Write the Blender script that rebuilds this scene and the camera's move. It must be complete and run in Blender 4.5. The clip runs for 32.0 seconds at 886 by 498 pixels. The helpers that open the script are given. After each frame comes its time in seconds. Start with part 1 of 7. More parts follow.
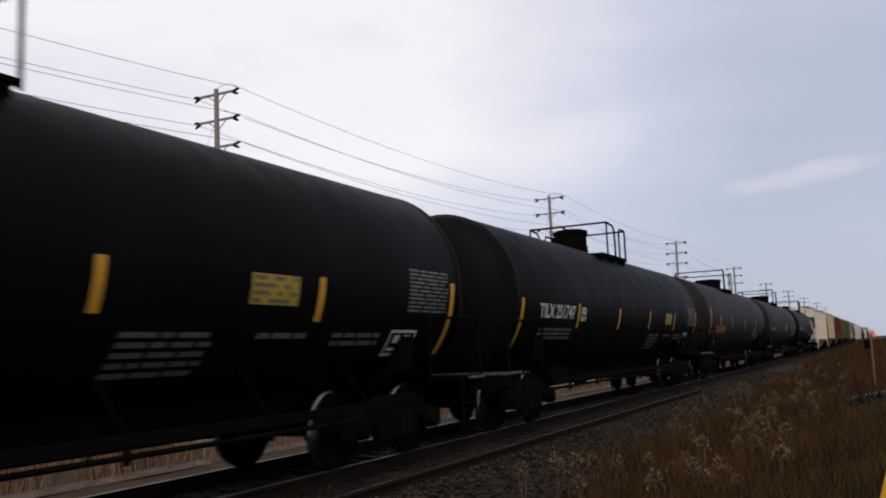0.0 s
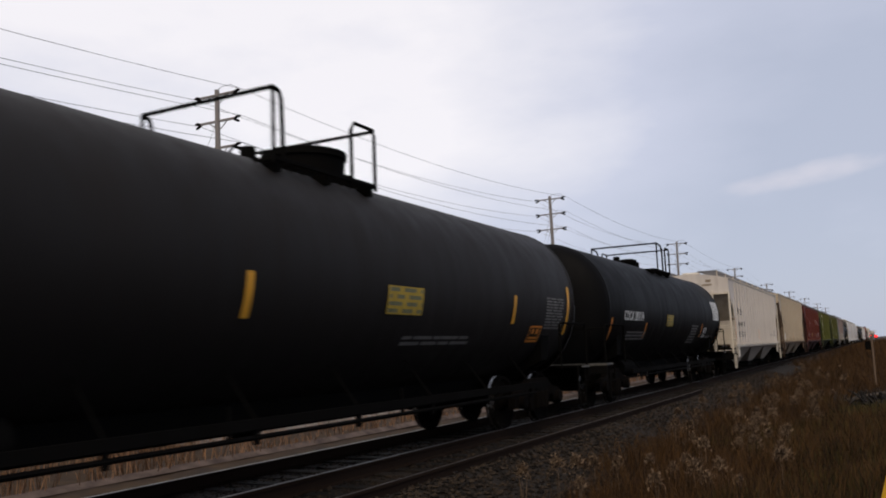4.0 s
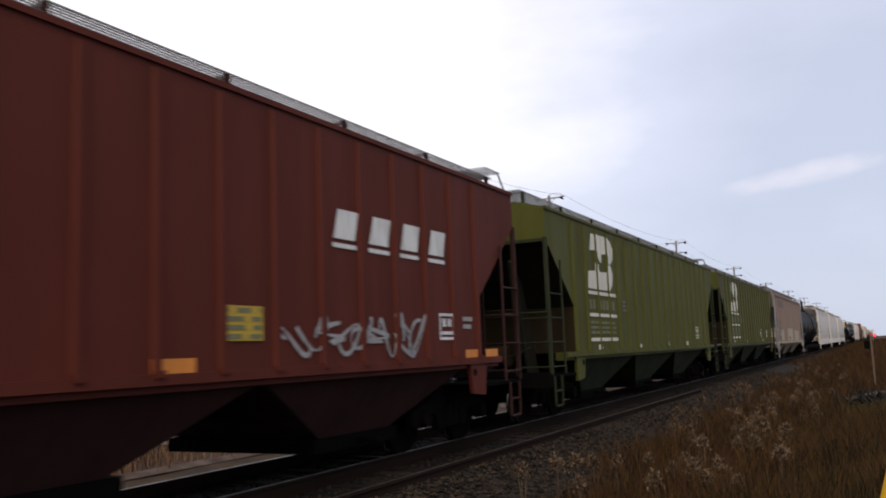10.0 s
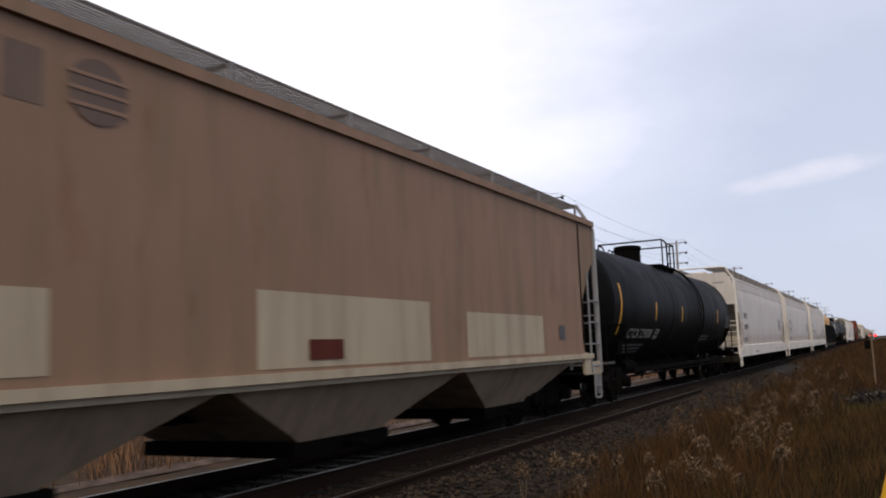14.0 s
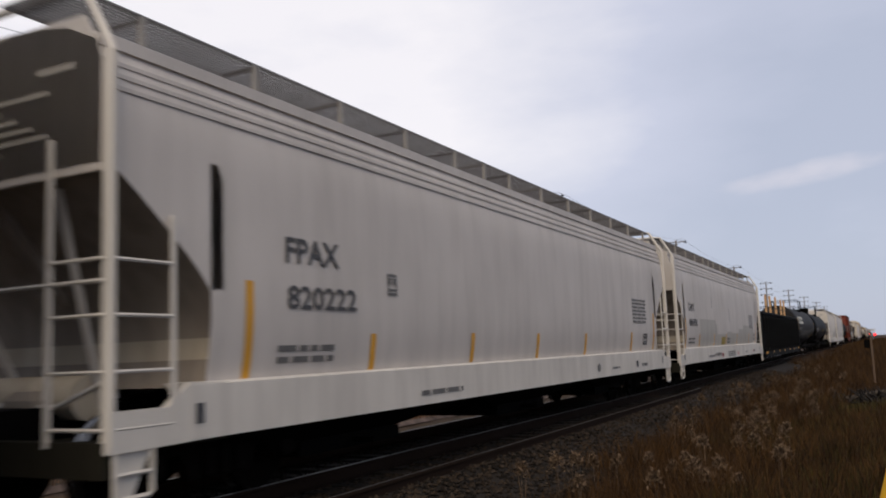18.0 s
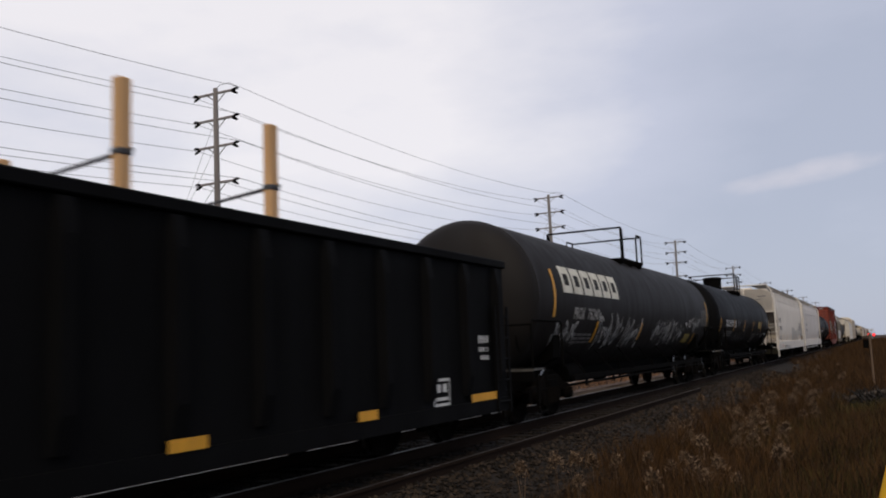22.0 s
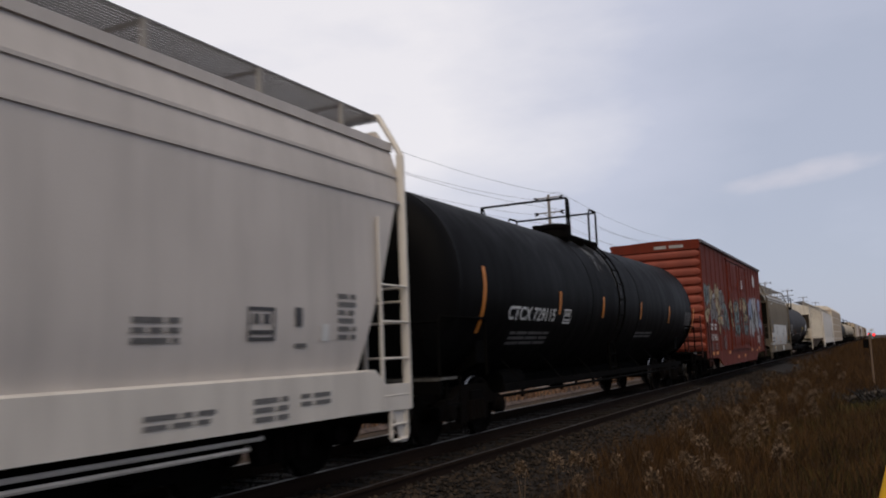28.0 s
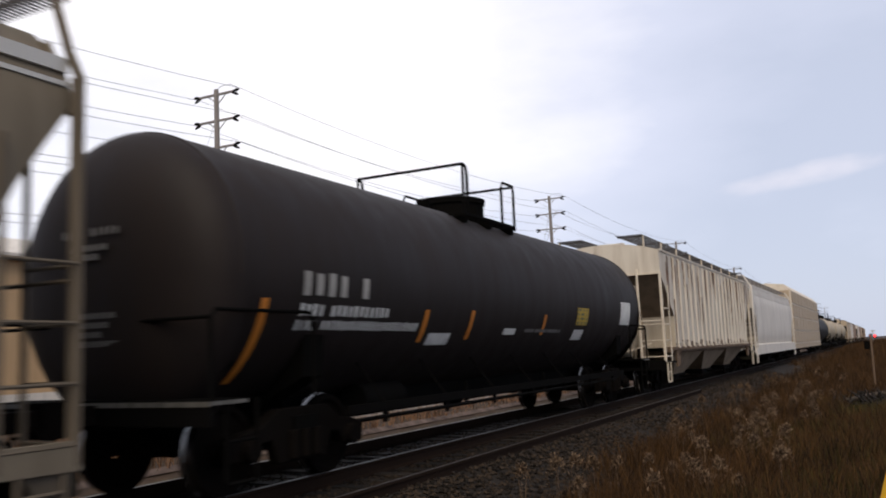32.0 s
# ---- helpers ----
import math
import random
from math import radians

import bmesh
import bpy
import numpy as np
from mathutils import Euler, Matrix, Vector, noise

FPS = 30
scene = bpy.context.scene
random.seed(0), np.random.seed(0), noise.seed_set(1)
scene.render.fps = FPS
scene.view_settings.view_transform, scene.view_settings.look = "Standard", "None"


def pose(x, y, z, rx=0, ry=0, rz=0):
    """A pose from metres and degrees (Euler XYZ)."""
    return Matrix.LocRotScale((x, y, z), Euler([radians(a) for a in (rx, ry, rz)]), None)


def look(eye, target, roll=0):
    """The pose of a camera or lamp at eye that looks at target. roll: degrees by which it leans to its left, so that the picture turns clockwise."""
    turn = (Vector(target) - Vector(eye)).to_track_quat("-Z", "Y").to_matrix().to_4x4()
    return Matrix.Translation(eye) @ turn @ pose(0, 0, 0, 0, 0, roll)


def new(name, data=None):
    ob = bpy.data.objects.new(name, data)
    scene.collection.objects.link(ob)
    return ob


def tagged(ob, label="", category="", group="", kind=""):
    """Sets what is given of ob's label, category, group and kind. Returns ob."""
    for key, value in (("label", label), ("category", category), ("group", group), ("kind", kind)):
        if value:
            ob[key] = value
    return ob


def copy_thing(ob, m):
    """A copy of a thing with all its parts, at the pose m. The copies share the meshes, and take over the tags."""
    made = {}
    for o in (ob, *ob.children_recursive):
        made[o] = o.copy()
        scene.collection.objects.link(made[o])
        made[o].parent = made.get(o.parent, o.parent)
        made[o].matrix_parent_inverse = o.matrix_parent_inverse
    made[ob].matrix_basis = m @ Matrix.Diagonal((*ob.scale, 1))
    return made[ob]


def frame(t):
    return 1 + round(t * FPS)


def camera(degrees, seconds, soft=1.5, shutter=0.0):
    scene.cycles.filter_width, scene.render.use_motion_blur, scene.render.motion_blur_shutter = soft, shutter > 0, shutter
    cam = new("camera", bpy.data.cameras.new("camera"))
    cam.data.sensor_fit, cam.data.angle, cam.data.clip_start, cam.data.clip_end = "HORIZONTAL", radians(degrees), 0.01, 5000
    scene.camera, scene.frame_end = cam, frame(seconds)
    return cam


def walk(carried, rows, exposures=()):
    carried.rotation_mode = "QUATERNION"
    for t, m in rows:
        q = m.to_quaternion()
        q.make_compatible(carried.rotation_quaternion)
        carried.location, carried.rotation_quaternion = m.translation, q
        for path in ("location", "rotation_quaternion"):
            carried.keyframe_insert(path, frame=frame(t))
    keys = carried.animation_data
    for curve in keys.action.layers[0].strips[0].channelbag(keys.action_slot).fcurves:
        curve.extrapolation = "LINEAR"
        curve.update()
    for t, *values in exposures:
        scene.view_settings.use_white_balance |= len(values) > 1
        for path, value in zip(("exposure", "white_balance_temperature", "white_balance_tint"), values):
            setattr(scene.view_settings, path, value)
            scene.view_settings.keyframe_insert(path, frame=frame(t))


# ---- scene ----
# A freight train of mixed wagons rolls past a standing camera beside the line, under an evening overcast.
# x to the near side, y along the track away from the camera, z up from the rail top.
TRACK_X = -6.759
EYE = (0.0, 0.0, 1.34)
cam = camera(55.49, 32.0, soft=1.9, shutter=0.2)
EXPOSURES = [(0.0, 0.0), (8.6, 0.0), (10.0, 0.32), (14.6, 0.32), (15.6, 0.1), (17.0, 0.0), (18.2, 0.0), (19.0, -0.1), (20.0, -0.1), (22.5, -0.1), (24.0, 0.0), (26.0, 0.0), (27.6, -0.15), (28.4, -0.08), (29.0, 0.1), (30.0, 0.3), (32.0, 0.3)]
# the camera is held in the hand and stirs a little
walk(cam, [
    (0.0, pose(*EYE, 97.028, 2.285, 27.419)), (0.5, pose(*EYE, 96.970, 2.285, 27.419)), (1.0, pose(*EYE, 97.028, 2.285, 27.419)), (1.5, pose(*EYE, 97.057, 2.285, 27.496)), (2.0, pose(*EYE, 97.028, 2.285, 27.470)),
    (2.5, pose(*EYE, 97.028, 2.285, 27.445)), (4.5, pose(*EYE, 97.088, 2.285, 27.470)), (5.0, pose(*EYE, 97.028, 2.285, 27.470)), (5.5, pose(*EYE, 96.970, 2.285, 27.470)), (6.0, pose(*EYE, 96.970, 2.285, 27.445)),
    (6.5, pose(*EYE, 96.968, 2.285, 27.419)), (7.0, pose(*EYE, 97.028, 2.285, 27.419)), (7.5, pose(*EYE, 96.970, 2.285, 27.419)), (8.0, pose(*EYE, 97.028, 2.285, 27.393)), (8.5, pose(*EYE, 97.028, 2.285, 27.419)),
    (9.0, pose(*EYE, 97.088, 2.285, 27.368)), (9.5, pose(*EYE, 97.028, 2.285, 27.368)), (10.0, pose(*EYE, 97.028, 2.285, 27.419)), (10.5, pose(*EYE, 97.028, 2.285, 27.445)), (11.0, pose(*EYE, 97.028, 2.285, 27.419)),
    (11.5, pose(*EYE, 96.970, 2.285, 27.419)), (12.0, pose(*EYE, 96.970, 2.285, 27.419)), (12.5, pose(*EYE, 97.028, 2.285, 27.419)), (13.0, pose(*EYE, 96.999, 2.285, 27.419)), (13.5, pose(*EYE, 97.028, 2.285, 27.419)),
    (14.0, pose(*EYE, 97.028, 2.285, 27.445)), (14.5, pose(*EYE, 97.088, 2.285, 27.470)), (15.0, pose(*EYE, 97.088, 2.285, 27.445)), (15.5, pose(*EYE, 97.088, 2.285, 27.524)), (17.5, pose(*EYE, 97.028, 2.285, 27.470)),
    (18.0, pose(*EYE, 96.970, 2.285, 27.419)), (18.5, pose(*EYE, 96.970, 2.285, 27.368)), (19.0, pose(*EYE, 97.028, 2.285, 27.419)), (19.5, pose(*EYE, 97.086, 2.285, 27.470)), (20.0, pose(*EYE, 96.970, 2.285, 27.524)),
    (20.5, pose(*EYE, 97.028, 2.285, 27.470)), (21.0, pose(*EYE, 96.970, 2.285, 27.419)), (21.5, pose(*EYE, 97.028, 2.285, 27.445)), (22.0, pose(*EYE, 96.970, 2.285, 27.368)), (22.5, pose(*EYE, 97.028, 2.285, 27.368)),
    (23.0, pose(*EYE, 96.970, 2.285, 27.368)), (23.5, pose(*EYE, 97.028, 2.285, 27.368)), (24.0, pose(*EYE, 97.028, 2.285, 27.368)), (24.5, pose(*EYE, 97.028, 2.285, 27.338)), (25.0, pose(*EYE, 97.028, 2.285, 27.393)),
    (25.5, pose(*EYE, 97.028, 2.285, 27.419)), (27.5, pose(*EYE, 96.880, 2.285, 27.419)), (28.0, pose(*EYE, 96.970, 2.285, 27.368)), (28.5, pose(*EYE, 97.028, 2.285, 27.393)), (29.0, pose(*EYE, 97.057, 2.285, 27.419)),
    (29.5, pose(*EYE, 97.147, 2.285, 27.577)), (30.0, pose(*EYE, 97.090, 2.285, 27.577)), (30.5, pose(*EYE, 97.088, 2.285, 27.577)), (31.0, pose(*EYE, 97.028, 2.285, 27.524)), (31.5, pose(*EYE, 97.090, 2.285, 27.524)),
    (32.0, pose(*EYE, 97.057, 2.285, 27.419)),
], EXPOSURES)


def travel(t):
    """Metres that the train has rolled at t seconds."""
    return 12.786 * t + 0.02605 * (t - 16) ** 2


# ---- world and sun ----
world = bpy.data.worlds.new("overcast_evening")
scene.world = world
world.use_nodes = True
wn, wl = world.node_tree.nodes, world.node_tree.links
wn.clear()


def wnode(kind, **kw):
    n = wn.new(kind)
    for k, v in kw.items():
        n.inputs[k].default_value = v
    return n


w_out = wnode("ShaderNodeOutputWorld")
w_bg = wnode("ShaderNodeBackground", Strength=1.0)
w_sky = wn.new("ShaderNodeTexSky")
w_sky.sky_type, w_sky.sun_disc = "NISHITA", False
w_sky.sun_elevation, w_sky.sun_rotation = radians(47.5), radians(158.5)
w_dim = wn.new("ShaderNodeVectorMath")
w_dim.operation = "SCALE"
w_dim.inputs[3].default_value = 0.085
wl.new(w_sky.outputs[0], w_dim.inputs[0])
w_co = wn.new("ShaderNodeTexCoord")
# cloud deck: broad noise stretched along the horizon
w_map = wn.new("ShaderNodeMapping")
w_map.inputs["Scale"].default_value = (1.0, 1.0, 2.6)
w_map.inputs["Location"].default_value = (0.4, 0.2, 0.1)
wl.new(w_co.outputs["Generated"], w_map.inputs[0])
w_noise = wnode("ShaderNodeTexNoise", Scale=2.3, Detail=8.0, Roughness=0.52)
wl.new(w_map.outputs[0], w_noise.inputs["Vector"])
# brighter deck towards the hidden sun, duller grey-blue away from it
SUN_WAY = Vector((-0.60, 0.62, 0.50))
w_dot = wn.new("ShaderNodeVectorMath")
w_dot.operation = "DOT_PRODUCT"
w_dot.inputs[1].default_value = SUN_WAY
wl.new(w_co.outputs["Generated"], w_dot.inputs[0])
w_mr = wnode("ShaderNodeMapRange")
w_mr.inputs[1].default_value, w_mr.inputs[2].default_value = 0.70, 1.0
w_mr.interpolation_type = "SMOOTHSTEP"
wl.new(w_dot.outputs["Value"], w_mr.inputs[0])
w_mul = wn.new("ShaderNodeMath")
w_mul.operation = "MULTIPLY_ADD"
w_mul.inputs[1].default_value, w_mul.inputs[2].default_value = 1.3, -0.64
wl.new(w_noise.outputs[0], w_mul.inputs[0])
w_add = wn.new("ShaderNodeMath")
w_add.operation = "ADD"
wl.new(w_mul.outputs[0], w_add.inputs[0])
wl.new(w_mr.outputs[0], w_add.inputs[1])
w_ramp = wn.new("ShaderNodeValToRGB")
cr = w_ramp.color_ramp
cr.elements[0].position, cr.elements[0].color = 0.0, (0.515, 0.555, 0.685, 1)
cr.elements[1].position, cr.elements[1].color = 1.0, (1.02, 0.985, 1.02, 1)
mid = cr.elements.new(0.5)
mid.color = (0.65, 0.675, 0.81, 1)
wl.new(w_add.outputs[0], w_ramp.inputs[0])
w_mix = wn.new("ShaderNodeMixRGB")
w_mix.inputs[0].default_value = 0.88
wl.new(w_dim.outputs[0], w_mix.inputs[1])
wl.new(w_ramp.outputs[0], w_mix.inputs[2])
# one thin bright streak of cloud low over the line
STREAK = Vector((-0.0600, 0.9824, 0.1767))
w_off = wn.new("ShaderNodeVectorMath")
w_off.operation = "SUBTRACT"
w_off.inputs[1].default_value = STREAK
wl.new(w_co.outputs["Generated"], w_off.inputs[0])
w_len = []
for axis, size in ((Vector((0.992, 0.054, 0.113)), 0.098), (Vector((0.101, 0.19, -0.977)), 0.0155)):
    d = wn.new("ShaderNodeVectorMath")
    d.operation = "DOT_PRODUCT"
    d.inputs[1].default_value = axis / size
    wl.new(w_off.outputs[0], d.inputs[0])
    p = wn.new("ShaderNodeMath")
    p.operation = "POWER"
    p.inputs[1].default_value = 2
    q = wn.new("ShaderNodeMath")
    q.operation = "ABSOLUTE"
    wl.new(d.outputs["Value"], q.inputs[0])
    wl.new(q.outputs[0], p.inputs[0])
    w_len.append(p)
w_sum = wn.new("ShaderNodeMath")
wl.new(w_len[0].outputs[0], w_sum.inputs[0])
wl.new(w_len[1].outputs[0], w_sum.inputs[1])
w_fine = wnode("ShaderNodeTexNoise", Scale=14.0, Detail=5.0)
wl.new(w_map.outputs[0], w_fine.inputs["Vector"])
w_rag = wn.new("ShaderNodeMath")
w_rag.operation = "MULTIPLY_ADD"
w_rag.inputs[1].default_value = 1.6
wl.new(w_fine.outputs[0], w_rag.inputs[0])
wl.new(w_sum.outputs[0], w_rag.inputs[2])
w_edge = wnode("ShaderNodeMapRange")
w_edge.interpolation_type = "SMOOTHSTEP"
w_edge.inputs[1].default_value, w_edge.inputs[2].default_value = 1.75, 0.6
w_edge.inputs[3].default_value, w_edge.inputs[4].default_value = 0.0, 0.62
wl.new(w_rag.outputs[0], w_edge.inputs[0])
w_mix2 = wn.new("ShaderNodeMixRGB")
w_mix2.inputs[2].default_value = (0.74, 0.715, 0.79, 1)
wl.new(w_edge.outputs[0], w_mix2.inputs[0])
wl.new(w_mix.outputs[0], w_mix2.inputs[1])
wl.new(w_mix2.outputs[0], w_bg.inputs[0])
wl.new(w_bg.outputs[0], w_out.inputs[0])

sun = new("sun", bpy.data.lights.new("sun", "SUN"))
sun.data.energy, sun.data.angle, sun.data.color = 2.1, radians(45), (1.0, 0.84, 0.64)
sun.matrix_world = look((0, 0, 40), Vector((0, 0, 40)) - Vector((0.25, -0.63, 0.74)))

# ---- materials ----


def paint(name, color, rough=0.55, dirt=0.35, grime=(0.06, 0.045, 0.035), metal=0.0, streak=1.0, scale=1.0, bump=0.15, rust=0.0, spec=0.4):
    """Weathered paint: broad fading, vertical streaks of grime, fine grain, rust blooms."""
    m = bpy.data.materials.new(name)
    m.use_nodes = True
    n, l = m.node_tree.nodes, m.node_tree.links
    b = n["Principled BSDF"]
    co = n.new("ShaderNodeTexCoord")
    mp = n.new("ShaderNodeMapping")
    mp.inputs["Scale"].default_value = (2.2 * scale, 2.2 * scale, 0.35 * scale / streak)
    l.new(co.outputs["Object"], mp.inputs[0])
    n1 = n.new("ShaderNodeTexNoise")
    n1.inputs["Scale"].default_value, n1.inputs["Detail"].default_value = 1.6, 8
    l.new(mp.outputs[0], n1.inputs["Vector"])
    n2 = n.new("ShaderNodeTexNoise")
    n2.inputs["Scale"].default_value, n2.inputs["Detail"].default_value = 0.7 * scale, 4
    l.new(co.outputs["Object"], n2.inputs["Vector"])
    n3 = n.new("ShaderNodeTexNoise")
    n3.inputs["Scale"].default_value, n3.inputs["Detail"].default_value = 38 * scale, 6
    l.new(co.outputs["Object"], n3.inputs["Vector"])
    r1 = n.new("ShaderNodeMapRange")
    r1.inputs[1].default_value, r1.inputs[2].default_value = 0.42, 0.78
    r1.inputs[4].default_value = dirt
    l.new(n1.outputs[0], r1.inputs[0])
    fade = n.new("ShaderNodeMixRGB")
    fade.inputs[1].default_value = (*[c * 0.82 for c in color], 1)
    fade.inputs[2].default_value = (*[min(1, c * 1.14 + 0.004) for c in color], 1)
    l.new(n2.outputs[0], fade.inputs[0])
    mx = n.new("ShaderNodeMixRGB")
    mx.inputs[2].default_value = (*grime, 1)
    l.new(r1.outputs[0], mx.inputs[0])
    l.new(fade.outputs[0], mx.inputs[1])
    last = mx
    if rust:
        r2 = n.new("ShaderNodeMapRange")
        r2.inputs[1].default_value, r2.inputs[2].default_value = 0.62, 0.72
        r2.inputs[4].default_value = rust
        n4 = n.new("ShaderNodeTexNoise")
        n4.inputs["Scale"].default_value, n4.inputs["Detail"].default_value = 1.9, 9
        mp2 = n.new("ShaderNodeMapping")
        mp2.inputs["Scale"].default_value = (1.5, 1.5, 0.5)
        mp2.inputs["Location"].default_value = (3.1, 0.7, 5.0)
        l.new(co.outputs["Object"], mp2.inputs[0])
        l.new(mp2.outputs[0], n4.inputs["Vector"])
        l.new(n4.outputs[0], r2.inputs[0])
        rx = n.new("ShaderNodeMixRGB")
        rx.inputs[2].default_value = (0.16, 0.065, 0.03, 1)
        l.new(r2.outputs[0], rx.inputs[0])
        l.new(mx.outputs[0], rx.inputs[1])
        last = rx
    l.new(last.outputs[0], b.inputs["Base Color"])
    rr = n.new("ShaderNodeMapRange")
    rr.inputs[3].default_value, rr.inputs[4].default_value = max(0.05, rough - 0.12), min(1, rough + 0.18)
    l.new(n1.outputs[0], rr.inputs[0])
    l.new(rr.outputs[0], b.inputs["Roughness"])
    b.inputs["Metallic"].default_value = metal
    b.inputs["Specular IOR Level"].default_value = spec
    bp = n.new("ShaderNodeBump")
    bp.inputs["Strength"].default_value, bp.inputs["Distance"].default_value = bump, 0.01
    l.new(n3.outputs[0], bp.inputs["Height"])
    l.new(bp.outputs[0], b.inputs["Normal"])
    return m


def sprayed(name, color, grime, thin=0.35):
    """Aerosol paint that thins out in blotches."""
    m = paint(name, color, 0.65, 0.5, grime, scale=2)
    n, l = m.node_tree.nodes, m.node_tree.links
    co, no, mr = n.new("ShaderNodeTexCoord"), n.new("ShaderNodeTexNoise"), n.new("ShaderNodeMapRange")
    no.inputs["Scale"].default_value, no.inputs["Detail"].default_value = 3.2, 7
    mr.inputs[1].default_value, mr.inputs[2].default_value, mr.inputs[3].default_value, mr.inputs[4].default_value = 0.36, 0.58, thin, 0.95
    l.new(co.outputs["Object"], no.inputs["Vector"])
    l.new(no.outputs[0], mr.inputs[0])
    l.new(mr.outputs[0], n["Principled BSDF"].inputs["Alpha"])
    return m


def varied(name, dark, light, scale, rough=0.9, detail=8, bump=0.5, by_object=False, by_island=False):
    """Ground-like or loose matter: two tones by noise, shifted piece by piece where asked."""
    m = bpy.data.materials.new(name)
    m.use_nodes = True
    n, l = m.node_tree.nodes, m.node_tree.links
    b = n["Principled BSDF"]
    b.inputs["Roughness"].default_value = rough
    b.inputs["Specular IOR Level"].default_value = 0.2
    co = n.new("ShaderNodeTexCoord")
    n1 = n.new("ShaderNodeTexNoise")
    n1.inputs["Scale"].default_value, n1.inputs["Detail"].default_value = scale, detail
    l.new(co.outputs["Object"], n1.inputs["Vector"])
    src = n1.outputs[0]
    if by_object or by_island:
        info = n.new("ShaderNodeObjectInfo" if by_object else "ShaderNodeNewGeometry")
        mm = n.new("ShaderNodeMath")
        mm.operation = "MULTIPLY_ADD"
        mm.inputs[1].default_value, mm.inputs[2].default_value = 0.8, -0.4
        l.new(info.outputs["Random"] if by_object else info.outputs["Random Per Island"], mm.inputs[0])
        ad = n.new("ShaderNodeMath")
        l.new(mm.outputs[0], ad.inputs[0])
        l.new(src, ad.inputs[1])
        src = ad.outputs[0]
    ramp = n.new("ShaderNodeValToRGB")
    ramp.color_ramp.elements[0].position, ramp.color_ramp.elements[1].position = 0.3, 0.72
    ramp.color_ramp.elements[0].color, ramp.color_ramp.elements[1].color = (*dark, 1), (*light, 1)
    l.new(src, ramp.inputs[0])
    l.new(ramp.outputs[0], b.inputs["Base Color"])
    if bump:
        bp = n.new("ShaderNodeBump")
        bp.inputs["Strength"].default_value, bp.inputs["Distance"].default_value = bump, 0.02
        l.new(n1.outputs[0], bp.inputs["Height"])
        l.new(bp.outputs[0], b.inputs["Normal"])
    return m


def glow(name, color, strength):
    m = bpy.data.materials.new(name)
    m.use_nodes = True
    b = m.node_tree.nodes["Principled BSDF"]
    b.inputs["Base Color"].default_value = (*color, 1)
    b.inputs["Emission Color"].default_value = (*color, 1)
    b.inputs["Emission Strength"].default_value = strength
    return m


TANK_BLACK = paint("tank_black", (0.0022, 0.0021, 0.0023), 0.5, 0.25, (0.0042, 0.0035, 0.003), spec=0.035)
WORN = paint("worn_steel_edge", (0.10, 0.095, 0.085), 0.6, 0.8, (0.01, 0.008, 0.006), scale=2)
TANK_GREY = paint("tank_dusty_black", (0.0082, 0.0068, 0.0062), 0.6, 0.4, (0.014, 0.0105, 0.009), spec=0.14)
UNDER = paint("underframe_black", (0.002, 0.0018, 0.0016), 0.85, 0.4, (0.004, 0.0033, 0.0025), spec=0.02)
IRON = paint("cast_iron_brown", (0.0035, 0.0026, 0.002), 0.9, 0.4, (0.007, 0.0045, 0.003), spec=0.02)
TREAD = paint("polished_steel", (0.30, 0.29, 0.28), 0.22, 0.3, (0.02, 0.015, 0.012), metal=1.0)
RAILTOP = paint("rail_head_steel", (0.20, 0.19, 0.185), 0.4, 0.3, metal=1.0)
RAILSIDE = paint("rail_rust", (0.015, 0.0085, 0.0055), 0.9, 0.4, (0.02, 0.012, 0.008), spec=0.05)
GALV = paint("galvanised_steel", (0.36, 0.37, 0.38), 0.5, 0.3, metal=0.5)
GALV_DARK = paint("weathered_grating", (0.20, 0.20, 0.21), 0.6, 0.4, metal=0.2)
WHITE_BEIGE = paint("off_white_beige", (0.60, 0.53, 0.43), 0.6, 0.45, (0.20, 0.15, 0.10), rust=0.35)
WHITE_SIDE = paint("dusty_pale_grey", (0.55, 0.49, 0.43), 0.6, 0.4, (0.22, 0.18, 0.14), rust=0.2)
TAN = paint("tan", (0.41, 0.325, 0.22), 0.6, 0.5, (0.16, 0.12, 0.08), rust=0.2)
RED = paint("oxide_red", (0.086, 0.0172, 0.0098), 0.6, 0.45, (0.05, 0.018, 0.012), spec=0.1)
GREEN = paint("cascade_green", (0.066, 0.070, 0.0125), 0.6, 0.6, (0.055, 0.042, 0.010), spec=0.1)
GREEN_DIRTY = paint("rusty_green", (0.054, 0.062, 0.0130), 0.6, 1.0, (0.062, 0.034, 0.011), rust=0.3, spec=0.1, scale=0.55)
BROWN = paint("faded_red_brown", (0.225, 0.13, 0.08), 0.65, 0.75, (0.15, 0.11, 0.065), rust=0.4)
CREAM = paint("cream_patch", (0.37, 0.31, 0.215), 0.65, 0.55, (0.2, 0.14, 0.1))
PELLET = paint("pellet_grey_white", (0.52, 0.475, 0.435), 0.5, 0.3, (0.26, 0.24, 0.22))
PELLET_WHITE = paint("pellet_white", (0.65, 0.59, 0.51), 0.5, 0.25, (0.3, 0.27, 0.23))
SILL_WHITE = paint("sill_white", (0.57, 0.53, 0.475), 0.5, 0.35, (0.25, 0.22, 0.2))
CEMENT = paint("cement_dusted_grey", (0.15, 0.125, 0.092), 0.85, 0.6, (0.09, 0.075, 0.055), spec=0.2)
CEMENT_PALE = paint("pale_grey_panel", (0.50, 0.50, 0.49), 0.6, 0.25, (0.3, 0.28, 0.24))
BOX_RED = paint("boxcar_red", (0.118, 0.018, 0.0078), 0.6, 0.5, (0.055, 0.018, 0.012), spec=0.08)
